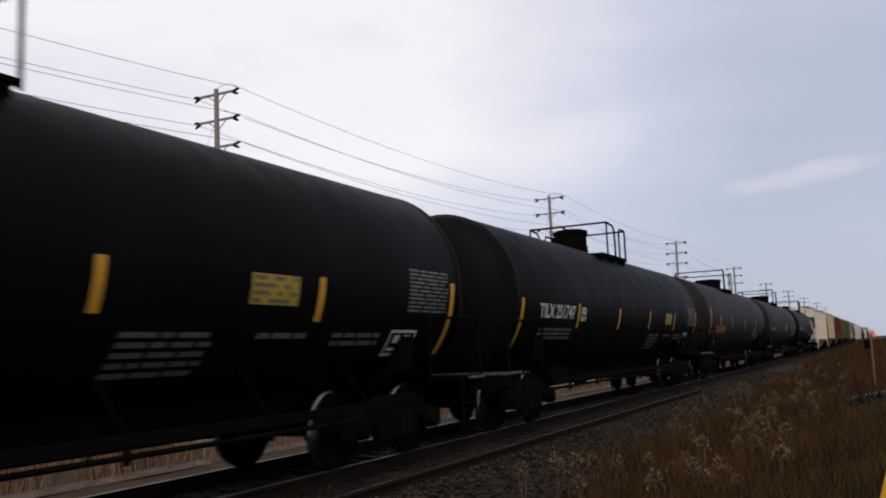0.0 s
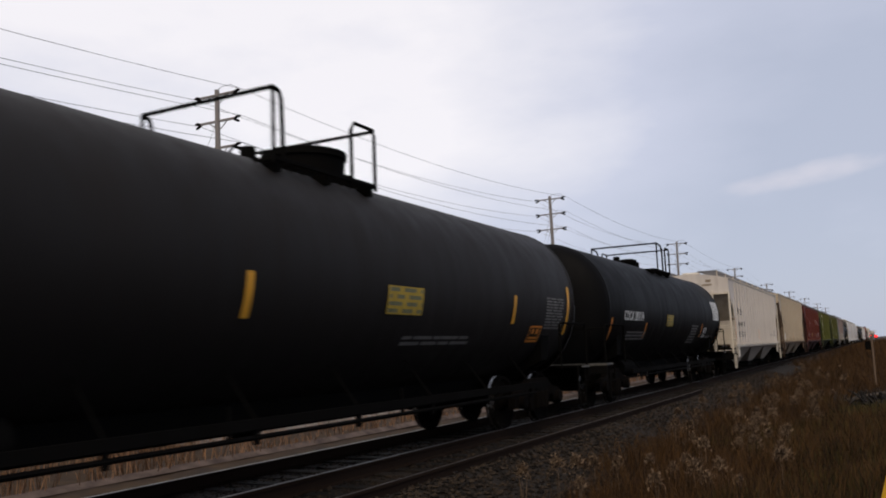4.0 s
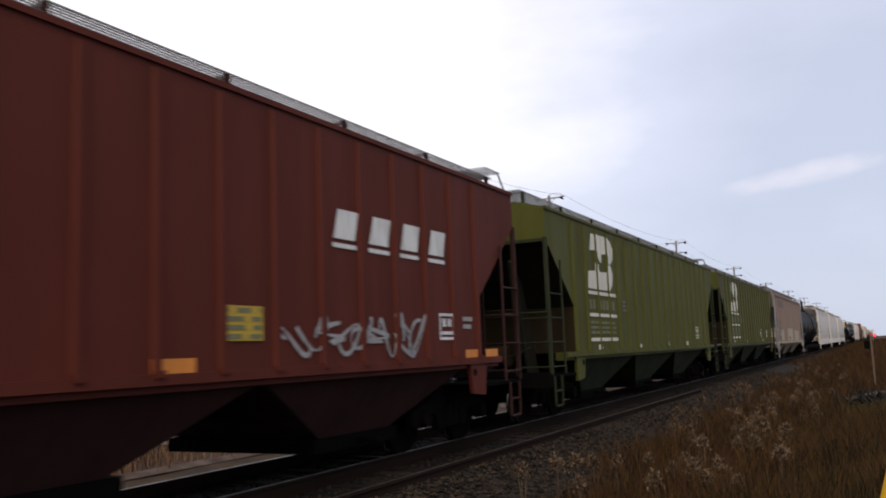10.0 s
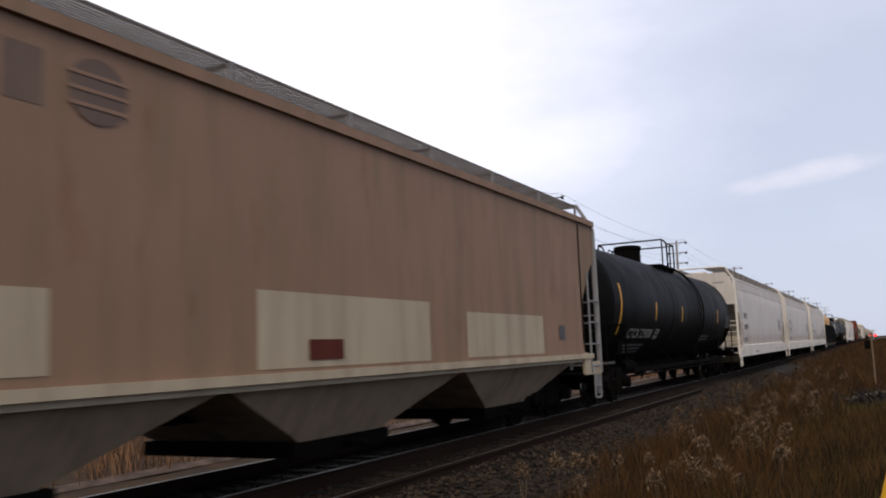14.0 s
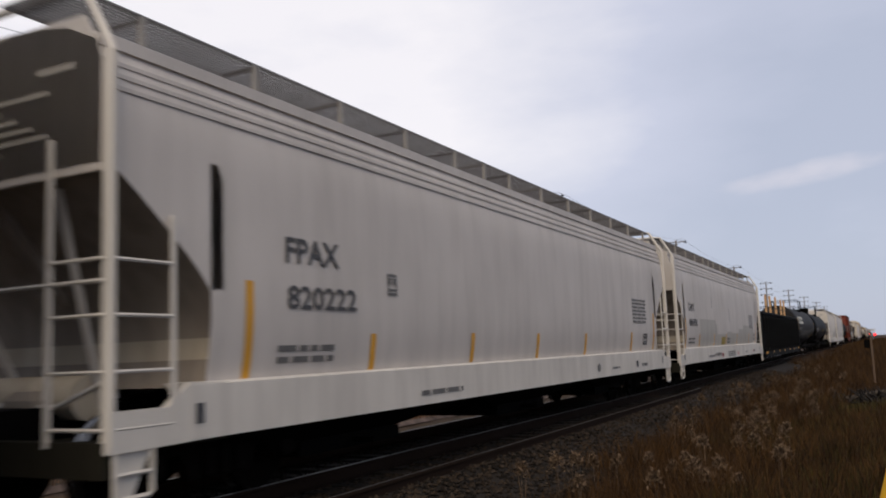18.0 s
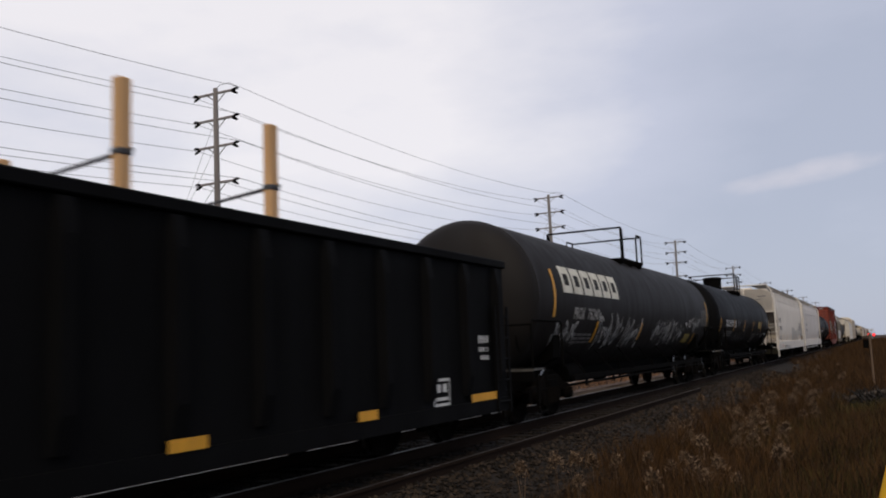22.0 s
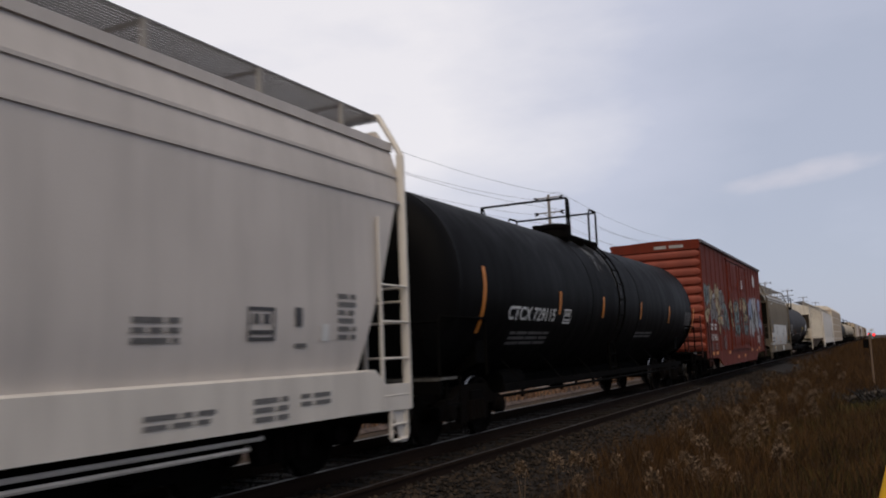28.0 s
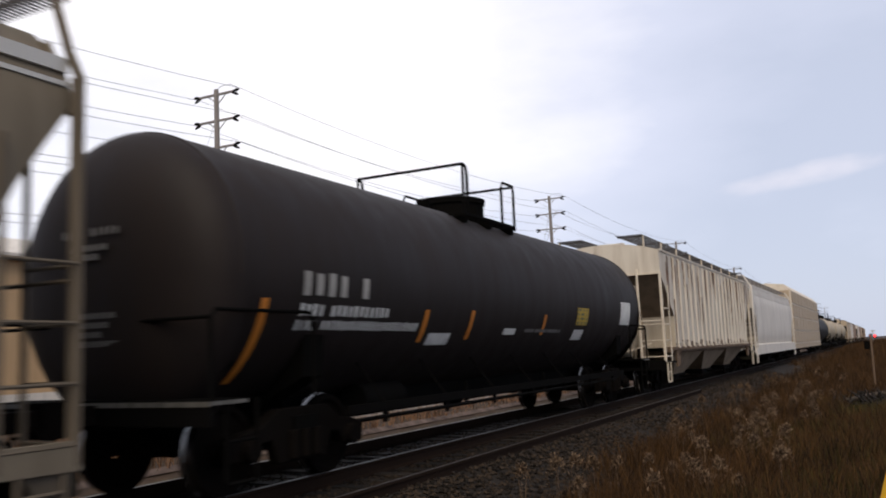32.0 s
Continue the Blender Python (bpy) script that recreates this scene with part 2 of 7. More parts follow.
# boxcar red made lighter, for the warm light that falls on the ends
BOX_END_LIT = paint("boxcar_end_red_lit", (0.19, 0.040, 0.022), 0.6, 0.35, (0.09, 0.03, 0.025), spec=0.25)
ROOF_GREY = paint("weathered_roof_edge", (0.13, 0.115, 0.12), 0.7, 0.5, (0.06, 0.045, 0.04), spec=0.2)
GONDOLA = paint("gondola_black", (0.0022, 0.0022, 0.0025), 0.65, 0.3, (0.0035, 0.003, 0.0027), spec=0.04)
RACK_TAN = paint("autorack_tan", (0.36, 0.28, 0.19), 0.6, 0.35, (0.18, 0.13, 0.09))
MARK_WHITE = paint("stencil_white", (0.62, 0.62, 0.60), 0.6, 0.5, (0.12, 0.11, 0.1), scale=3)
MARK_GREY = paint("stencil_faded_grey", (0.125, 0.12, 0.115), 0.6, 0.5, (0.04, 0.04, 0.04), scale=3)
MARK_BLACK = paint("stencil_black", (0.045, 0.045, 0.05), 0.6, 0.4, (0.15, 0.14, 0.12), scale=3)
MARK_YELLOW = paint("reflective_yellow", (0.62, 0.30, 0.018), 0.5, 0.3, (0.2, 0.11, 0.03), scale=3)
MARK_ORANGE = paint("reflective_orange", (0.55, 0.19, 0.02), 0.5, 0.3, (0.2, 0.08, 0.03), scale=3)
MARK_FADED = paint("stencil_worn_white", (0.30, 0.29, 0.27), 0.6, 0.6, (0.05, 0.05, 0.045), scale=3)
LOGO_WHITE = paint("logo_white", (0.60, 0.58, 0.50), 0.6, 0.4, (0.25, 0.22, 0.14), scale=2)
WOOD_YELLOW = paint("stake_wood", (0.56, 0.33, 0.15), 0.7, 0.3, (0.25, 0.14, 0.06))
# grating colour darkened to hold the shade on the boards' undersides
BOARD_DARK = paint("shadowed_grating", (0.165, 0.162, 0.165), 0.7, 0.4, metal=0.1, spec=0.2)
STRAP = paint("strap_grey", (0.05, 0.05, 0.055), 0.6, 0.4)
POLE_WOOD = paint("grey_pole_wood", (0.20, 0.18, 0.17), 0.85, 0.4, (0.10, 0.09, 0.08))
WIRE = paint("wire_grey", (0.16, 0.16, 0.18), 0.6, 0.2)
MARK_PLACARD = paint("placard_yellow", (0.43, 0.29, 0.025), 0.6, 0.4, (0.12, 0.08, 0.02), scale=3)
RUST_FRAME = paint("rusted_frame", (0.055, 0.031, 0.018), 0.8, 0.6, (0.03, 0.02, 0.013), spec=0.2)
RUST_SILL = paint("rust_stained_sill", (0.14, 0.094, 0.06), 0.7, 0.9, (0.075, 0.038, 0.02), spec=0.2, streak=0.3)
CEMENT_DARK = paint("cement_dusted_dark", (0.11, 0.09, 0.068), 0.85, 0.6, (0.03, 0.025, 0.018), spec=0.15)
FADED_OLIVE = paint("faded_olive_lettering", (0.15, 0.15, 0.08), 0.7, 0.6, (0.06, 0.06, 0.025), scale=2)
FADED = paint("faded_brown_lettering", (0.115, 0.075, 0.058), 0.7, 0.6, (0.17, 0.12, 0.085), scale=2)
FADED_TAN = paint("faded_dark_stencil", (0.17, 0.13, 0.09), 0.7, 0.6, (0.28, 0.21, 0.14), scale=2)
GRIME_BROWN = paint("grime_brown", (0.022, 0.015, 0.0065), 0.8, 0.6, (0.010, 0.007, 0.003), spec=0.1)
# body green and red darkened for dust plus the shade on bays and end frames
GREEN_DUST_SHADE = paint("dusted_shaded_green", (0.020, 0.025, 0.009), 0.75, 0.6, (0.008, 0.007, 0.004), spec=0.15)
RED_DUST_SHADE = paint("dusted_shaded_red", (0.034, 0.011, 0.009), 0.75, 0.6, (0.012, 0.007, 0.005), spec=0.15)
# pale hopper paint darkened for brake dust and for shade under the end overhang
DUST_SHADE_PALE = paint("brake_dust_shade_pale", (0.27, 0.23, 0.19), 0.8, 0.55, (0.12, 0.095, 0.075), spec=0.2)
DUST_BEIGE = paint("brake_dusted_beige", (0.47, 0.41, 0.32), 0.75, 0.5, (0.16, 0.115, 0.075), spec=0.2)
DUST_TAN = paint("brake_dusted_tan", (0.25, 0.19, 0.13), 0.8, 0.6, (0.07, 0.05, 0.035), spec=0.2)
PINK = paint("pink_label", (0.55, 0.22, 0.22), 0.6, 0.3, (0.3, 0.15, 0.14), scale=3)
# near-black for recessed end parts: brake dust with the recess shade in the colour
DUST_SHADE_DARK = paint("brake_dust_shade_dark", (0.016, 0.014, 0.009), 0.85, 0.5, (0.008, 0.007, 0.005), spec=0.1)
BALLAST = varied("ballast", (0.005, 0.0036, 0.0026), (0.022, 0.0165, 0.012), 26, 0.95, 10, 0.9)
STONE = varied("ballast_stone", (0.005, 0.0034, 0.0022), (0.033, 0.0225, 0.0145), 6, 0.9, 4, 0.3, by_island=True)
TIE = varied("tie_wood", (0.006, 0.0048, 0.004), (0.02, 0.015, 0.011), 9, 0.9, 8, 0.6, by_object=True)
SOIL = varied("field_soil", (0.016, 0.0078, 0.0024), (0.047, 0.0245, 0.0074), 2.2, 0.95, 10, 0.6)
BLADES = varied("dry_grass", (0.013, 0.0062, 0.0018), (0.074, 0.036, 0.0105), 0.9, 0.9, 5, 0, by_island=True)
BLADES_GREEN = varied("green_grass", (0.018, 0.017, 0.0035), (0.07, 0.056, 0.014), 0.9, 0.9, 5, 0, by_island=True)
FLUFF = varied("seed_fluff", (0.055, 0.034, 0.019), (0.19, 0.13, 0.082), 3, 0.95, 4, 0, by_island=True)
REED = varied("pale_reeds", (0.045, 0.022, 0.011), (0.235, 0.13, 0.072), 0.6, 0.9, 4, 0, by_island=True)


# ---- mesh building ----
class Geo:
    """Points and faces gathered for one mesh."""

    def __init__(self):
        self.v, self.f, self.m, self.cur = [], [], [], 0

    def add(self, verts, faces):
        k = len(self.v)
        self.v += [tuple(p) for p in verts]
        self.f += [tuple(i + k for i in q) for q in faces]
        self.m += [self.cur] * len(faces)
        return self

    def box(self, x0, x1, y0, y1, z0, z1):
        return self.add([(x, y, z) for x in (x0, x1) for y in (y0, y1) for z in (z0, z1)],
                        [(0, 1, 3, 2), (4, 6, 7, 5), (0, 4, 5, 1), (2, 3, 7, 6), (0, 2, 6, 4), (1, 5, 7, 3)])

    def prism(self, pts, axis, a, b):
        """A flat outline pushed from a to b along an axis (0 x, 1 y)."""
        n = len(pts)
        put = (lambda p, c: (c, p[0], p[1])) if axis == 0 else (lambda p, c: (p[0], c, p[1]))
        return self.add([put(p, a) for p in pts] + [put(p, b) for p in pts],
                        [tuple(range(n)), tuple(range(2 * n - 1, n - 1, -1))] + [(i, n + i, n + (i + 1) % n, (i + 1) % n) for i in range(n)])

    def tube(self, pts, r, n=6, closed=False):
        pts = [Vector(p) for p in pts]
        k, rings = len(pts), []
        for i, p in enumerate(pts):
            a = pts[i - 1] if i or closed else p
            b = pts[(i + 1) % k] if i < k - 1 or closed else p
            d = (b - a).normalized()
            u = d.cross(Vector((0, 0, 1)) if abs(d.z) < 0.9 else Vector((1, 0, 0))).normalized()
            w = d.cross(u)
            rr = r[i] if isinstance(r, (list, tuple)) else r
            rings.append([p + rr * (math.cos(2 * math.pi * j / n) * u + math.sin(2 * math.pi * j / n) * w) for j in range(n)])
        faces = []
        for i in range(k if closed else k - 1):
            i2 = (i + 1) % k
            faces += [(i * n + j, i * n + (j + 1) % n, i2 * n + (j + 1) % n, i2 * n + j) for j in range(n)]
        if not closed:
            faces += [tuple(range(n)), tuple(range(k * n - 1, (k - 1) * n - 1, -1))]
        return self.add([p for ring in rings for p in ring], faces)

    def loft(self, rings, caps=True):
        """Rings of equal length joined into a skin, each ring closed."""
        n, k = len(rings[0]), len(rings)
        faces = [(i * n + j, i * n + (j + 1) % n, (i + 1) * n + (j + 1) % n, (i + 1) * n + j) for i in range(k - 1) for j in range(n)]
        if caps:
            faces += [tuple(range(n)), tuple(range(k * n - 1, (k - 1) * n - 1, -1))]
        return self.add([p for ring in rings for p in ring], faces)

    def mesh(self, name, mats, smooth=False, bevel=0.0):
        me = bpy.data.meshes.new(name)
        me.from_pydata(self.v, [], self.f)
        me.polygons.foreach_set("material_index", self.m)
        bm = bmesh.new()
        bm.from_mesh(me)
        bmesh.ops.recalc_face_normals(bm, faces=bm.faces)
        if bevel:
            bmesh.ops.bevel(bm, geom=[e for e in bm.edges if e.calc_face_angle(0) > 0.6], offset=bevel, segments=1, affect="EDGES")
        for f in bm.faces:
            f.smooth = smooth
        if smooth:
            for e in bm.edges:
                e.smooth = e.calc_face_angle(0) < 0.7
        bm.to_mesh(me)
        bm.free()
        for m in mats if isinstance(mats, (list, tuple)) else [mats]:
            me.materials.append(m)
        return me


MESHES = {}


def shared(key, make):
    if key not in MESHES:
        MESHES[key] = make()
    return MESHES[key]


def part(name, geo, material, parent, label="", at=(0, 0, 0), smooth=False, bevel=0.0):
    """One mesh object under a thing or under a part."""
    me = geo if isinstance(geo, bpy.types.Mesh) else geo.mesh(name, material, smooth, bevel)
    ob = new(name, me)
    ob.location = at
    ob.parent = parent
    return tagged(ob, label) if label else ob


# ---- wagons: running gear ----
WHEEL_R = 0.457
WHEELSETS = {-1: [], 1: []}


def wheelset_mesh():
    g = Geo()
    n = 28
    g.tube([(-1.08, 0, 0), (1.08, 0, 0)], 0.085, 10)
    for s in (-1, 1):
        prof = [(0.66, 0.12), (0.69, 0.36), (0.66, 0.40), (0.655, 0.485), (0.685, 0.485), (0.70, 0.458), (0.80, 0.452), (0.80, 0.40), (0.755, 0.36), (0.73, 0.17), (0.80, 0.13)]
        rings = [[(s * x, r * math.cos(2 * math.pi * j / n), r * math.sin(2 * math.pi * j / n)) for j in range(n)] for x, r in prof]
        for i in range(len(rings) - 1):
            g.cur = 1 if i in (4, 5) else 0
            k = len(g.v)
            g.v += rings[i] + rings[i + 1]
            g.f += [(k + j, k + (j + 1) % n, k + n + (j + 1) % n, k + n + j) for j in range(n)]
            g.m += [g.cur] * n
        g.cur = 0
    me = bpy.data.meshes.new("wheelset")
    me.from_pydata(g.v, [], g.f)
    me.polygons.foreach_set("material_index", g.m)
    me.materials.append(IRON)
    me.materials.append(TREAD)
    bm = bmesh.new()
    bm.from_mesh(me)
    bmesh.ops.remove_doubles(bm, verts=bm.verts, dist=0.0005)
    bmesh.ops.recalc_face_normals(bm, faces=bm.faces)
    bm.to_mesh(me)
    bm.free()
    return me


def side_frame_mesh():
    g = Geo()
    out = [(-1.16, 0.36), (-1.18, 0.55), (-0.98, 0.63), (-0.72, 0.66), (-0.42, 0.83), (0.42, 0.83), (0.72, 0.66), (0.98, 0.63), (1.18, 0.55), (1.16, 0.36), (0.78, 0.36), (0.70, 0.50), (0.52, 0.52), (0.42, 0.27), (-0.42, 0.27), (-0.52, 0.52), (-0.70, 0.50), (-0.78, 0.36)]
    g.prism(out, 0, 0.98, 1.12)
    for y in (-0.89, 0.89):
        g.tube([(1.06, y, 0.457), (1.21, y, 0.457)], [0.13, 0.11], 12)
    for y in (-0.2, 0.0, 0.2):
        g.tube([(1.13, y, 0.30), (1.13, y, 0.60)], 0.075, 8)
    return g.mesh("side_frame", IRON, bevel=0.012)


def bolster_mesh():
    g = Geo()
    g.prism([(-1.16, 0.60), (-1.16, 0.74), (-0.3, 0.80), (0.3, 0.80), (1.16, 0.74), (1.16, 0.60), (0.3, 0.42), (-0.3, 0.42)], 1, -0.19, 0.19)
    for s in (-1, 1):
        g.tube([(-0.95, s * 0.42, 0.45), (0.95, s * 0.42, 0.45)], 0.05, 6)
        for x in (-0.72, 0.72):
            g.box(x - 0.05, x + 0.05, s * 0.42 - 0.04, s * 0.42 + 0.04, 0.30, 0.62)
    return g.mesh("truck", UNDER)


def add_trucks(car, y):
    for s in (-1, 1):
        t = part("truck", shared("bolster", bolster_mesh), None, car, at=(0, s * y, 0))
        part("side_frame", shared("side_frame", side_frame_mesh), None, t)
        f = part("side_frame", shared("side_frame", side_frame_mesh), None, t)
        f.rotation_euler = (0, 0, math.pi)
        for e in (-1, 1):
            w = part("wheelset", shared("wheelset", wheelset_mesh), None, t, "wheelset with bright worn rims", at=(0, e * 0.89, WHEEL_R))
            WHEELSETS[e].append(w)


def coupler_mesh():
    g = Geo()
    g.box(-0.10, 0.10, -0.75, -0.16, 0.80, 0.98)
    g.prism([(-0.16, -0.20), (-0.17, 0.02), (-0.06, 0.10), (0.02, -0.02), (0.16, 0.02), (0.17, -0.20)], 1, 0, 0.001)
    g.v, g.f, g.m = g.v[:8], g.f[:6], g.m[:6]
    out = [(-0.17, -0.22), (-0.18, -0.02), (-0.07, 0.06), (0.01, -0.06), (0.10, -0.03), (0.17, 0.05), (0.19, -0.10), (0.15, -0.22)]
    k = len(g.v)
    n = len(out)
    g.v += [(x, y, 0.72) for x, y in out] + [(x, y, 1.04) for x, y in out]
    g.f += [tuple(k + i for i in range(n)), tuple(k + 2 * n - 1 - i for i in range(n))] + [(k + i, k + n + i, k + n + (i + 1) % n, k + (i + 1) % n) for i in range(n)]
    g.m += [0] * (n + 2)
    g.tube([(0.12, -0.3, 0.85), (0.22, -0.16, 0.55), (0.16, 0.02, 0.42)], 0.03, 6)
    return g.mesh("coupler", IRON)


def add_couplers(car, half):
    for s in (-1, 1):
        c = part("coupler", shared("coupler", coupler_mesh), None, car, "rusty knuckle coupler with air hose", at=(0, s * half, 0))
        if s < 0:
            c.rotation_euler = (0, 0, math.pi)


def wagon(label, category="freight wagon"):
    e = new(category.replace(" ", "_"))
    return tagged(e, label, category, "wagons of the freight train")


TRAIN = []


def place(car, s0, s1):
    """Note the wagon's middle along the train."""
    TRAIN.append((car, (s0 + s1) / 2))
    car.location = (TRACK_X, (s0 + s1) / 2 - travel(0), 0)
    return car


# ---- painted marks ----
def put_mark(kind, rows, made, mat, car, lab):
    """A painted mark; rows of small writing count as one. Overpainted patches lie under the rest, writing on placards over it."""
    if not isinstance(rows, Geo) and kind != "overpainted_patch":
        lift = 0.007 if kind == "placard_writing" else 0.003
        made.v = [(x + lift, y, z) for x, y, z in made.v]
    ob = part(kind, made, mat, car, lab)
    return tagged(ob, kind="stuff") if not isinstance(rows, Geo) and len(rows) > 2 else ob


def bars(rows, surface, gap=0.004):
    """Flat painted patches (y0, y1, z0, z1) laid on a surface that gives x at a height."""
    g = Geo()
    for y0, y1, z0, z1 in rows:
        n = max(4, round((z1 - z0) / 0.07)) if surface(z0) != surface(z1) else 1
        vs, fs = [], []
        for i in range(n + 1):
            z = z0 + (z1 - z0) * i / n
            vs += [(surface(z) + gap, y0, z), (surface(z) + gap, y1, z)]
        fs = [(2 * i, 2 * i + 1, 2 * i + 3, 2 * i + 2) for i in range(n)]
        g.add(vs, fs)
    return g


def outline(pts, surface, gap=0.012):
    """One flat painted shape with a free outline (y, z)."""
    g = Geo()
    g.v, g.f, g.m = [(surface(z) + gap, y, z) for y, z in pts], [tuple(range(len(pts)))], [0]
    return g


def lines_block(y0, y1, z0, z1, n, seed=1):
    """Rows of small writing as plain bars."""
    r = random.Random(seed)
    rows, dz = [], (z1 - z0) / n
    for i in range(n):
        y = y0
        while y < y1 - 0.05:
            w = min(r.uniform(0.12, 0.4) * max(1, (y1 - y0)), y1 - y)
            rows.append((y, y + w, z0 + dz * (i + 0.22), z0 + dz * (i + 0.78)))
            y += w + 0.05
    return rows


def frame_rows(y0, y1, z0, z1, t=0.035):
    """A box outline with two small blocks inside, as on inspection panels."""
    w, h = y1 - y0, z1 - z0
    return [(y0, y1, z1 - t, z1), (y0, y1, z0, z0 + t), (y0, y0 + t, z0 + t, z1 - t), (y1 - t, y1, z0 + t, z1 - t),
            (y0 + 0.2 * w, y0 + 0.42 * w, z0 + 0.5 * h, z0 + 0.8 * h), (y0 + 0.55 * w, y0 + 0.8 * w, z0 + 0.5 * h, z0 + 0.8 * h), (y0 + 0.12 * w, y1 - 0.12 * w, z0 + 0.2 * h, z0 + 0.32 * h)]


def scribble(y0, y1, z0, z1, surface, seed, width=0.035, strokes=7, gap=0.007):
    """Spray-paint strokes: looping ribbons that follow the side."""
    r = random.Random(seed)
    g = Geo()
    w = (y1 - y0) / strokes
    h = z1 - z0
    for k in range(strokes):
        cy = y0 + w * (k + 0.5)
        a, b, c, d = r.uniform(0.5, 1.6), r.uniform(0, 6.28), r.choice((1, 2, 3)), r.uniform(0, 6.28)
        pts = []
        for i in range(27):
            u = i / 26
            y = cy + w * 0.75 * math.sin(a * 6.28 * u * 0.9 + b) + w * 0.3 * (u - 0.5)
            z = z0 + h * (0.5 + 0.46 * math.sin(c * 3.14 * u + d) * (0.6 + 0.4 * math.cos(2 * u + b)))
            pts.append((y, z))
        vs, fs = [], []
        for i, (y, z) in enumerate(pts):
            p, q = pts[max(0, i - 1)], pts[min(26, i + 1)]
            dy, dz = q[0] - p[0], q[1] - p[1]
            m = math.hypot(dy, dz) + 1e-6
            t = width * (0.35 + 0.65 * math.sin(3.14 * min(1, (i + 1) / 14 if i < 13 else (28 - i) / 14)))
            for s in (-0.5, 0.5):
                yy, zz = y - s * t * dz / m, z + s * t * dy / m
                vs.append((surface(zz) + gap, yy, zz))
        fs = [(2 * i, 2 * i + 1, 2 * i + 3, 2 * i + 2) for i in range(26)]
        g.add(vs, fs)
    return g


def ring_stroke(y, z, ry, rz, surface, width, gap=0.008):
    """One sprayed oval that follows the side."""
    g = Geo()
    vs = []
    for i in range(32):
        a = 6.2832 * i / 32
        for k in (1 - 0.5 * width / ry, 1 + 0.5 * width / ry):
            zz = z + rz * k * math.sin(a)
            vs.append((surface(zz) + gap, y + ry * k * math.cos(a) * (1 + 0.08 * math.sin(3 * a)), zz))
    g.add(vs, [(2 * i, 2 * i + 1, (2 * i + 3) % 64, (2 * i + 2) % 64) for i in range(32)])
    return g


WORDS = {}


def set_words(words):
    """Turn words in the built-in font into flat meshes, one unit wide and one high."""
    made = []
    for word in words:
        cu = bpy.data.curves.new("lettering", "FONT")
        cu.body, cu.offset, cu.resolution_u = word, 0.022, 3
        made.append((word, new("lettering", cu)))
    deps = bpy.context.evaluated_depsgraph_get()
    for word, ob in made:
        me = bpy.data.meshes.new_from_object(ob.evaluated_get(deps))
        co = np.array([v.co for v in me.vertices])
        lo, hi = co.min(0), co.max(0)
        WORDS[word] = ((co - lo) / np.maximum(hi - lo, 1e-6), [tuple(p.vertices) for p in me.polygons])
        cu = ob.data
        bpy.data.objects.remove(ob)
        bpy.data.curves.remove(cu)
        bpy.data.meshes.remove(me)


def lettering(word, y0, y1, z0, z1, surface, gap=0.012):
    co, faces = WORDS[word]
    g = Geo()
    g.v = [(surface(z0 + (z1 - z0) * c[1]) + gap, y0 + (y1 - y0) * c[0], z0 + (z1 - z0) * c[1]) for c in co]
    g.f, g.m = list(faces), [0] * len(faces)
    return g


def stirrup(car, x, y, z0, z1, mat, w=0.42):
    """A bent-bar step that hangs from the sill, with one rung across it."""
    h = z1 - z0
    bar = shared(("stirrup", round(h, 2), w, mat.name), lambda: Geo().tube([(0, 0, h), (0, 0, 0.03), (0, 0.03, 0), (0, w - 0.03, 0), (0, w, 0.03), (0, w, h)], 0.021, 6).mesh("step", mat))
    step = part("step", bar, None, car, at=(x, y, z0))
    part("rung", shared(("step_rung", w, mat.name), lambda: Geo().tube([(0, 0, 0), (0, w, 0)], 0.018, 6).mesh("rung", mat)), None, step, at=(0, 0, h * 0.5))


def corner_ladders(car, x, s, e, W, foot, deep, side_top, end_top, mat, first=0.14, gap=0.43):
    """Grab irons round one corner: a stile on the side and one on the end, with rungs out to the corner post."""
    stile = part("side_ladder", Geo().box(-0.014, 0.014, -0.026, 0.026, foot, side_top), mat, car, at=(x * (W + 0.035), e - s * deep, 0), bevel=0.006)
    rung = shared(("side_rung", deep, mat.name), lambda: Geo().tube([(0, 0, 0), (0, deep, 0)], 0.017, 6).mesh("rung", mat))
    z = foot + first
    while z < min(side_top - 0.1, 2.4):
        part("rung", rung, None, stile, at=(0, 0 if s > 0 else -deep, z))
        z += gap
    stile = part("end_ladder", Geo().box(-0.03, 0.03, -0.016, 0.016, foot, end_top), mat, car, at=(x * (W - 0.62), e + s * 0.045, 0), bevel=0.006)
    rung = shared(("end_rung", mat.name), lambda: Geo().tube([(0, 0, 0), (0.62, 0, 0)], 0.017, 6).mesh("rung", mat))
    z = foot + first
    while z < 2.3:
        part("rung", rung, None, stile, at=(0 if x > 0 else -0.62, 0, z))
        z += gap


def rung_ladder(car, x, y, z, h, rungs, mat, w=0.45):
    """An upright side ladder: two flat stiles, round rungs."""
    bar = shared(("stile", h, mat.name), lambda: Geo().box(-0.014, 0.014, -0.03, 0.03, 0, h).mesh("ladder", mat))
    rung = shared(("ladder_rung", w, mat.name), lambda: Geo().tube([(0, 0, 0), (0, w, 0)], 0.018, 6).mesh("rung", mat))
    first = part("ladder", bar, None, car, at=(x, y, z))
    part("stile", bar, None, first, at=(0, w, 0))
    for i in range(rungs):
        part("rung", rung, None, first, at=(0, 0, h * (i + 0.5) / rungs))


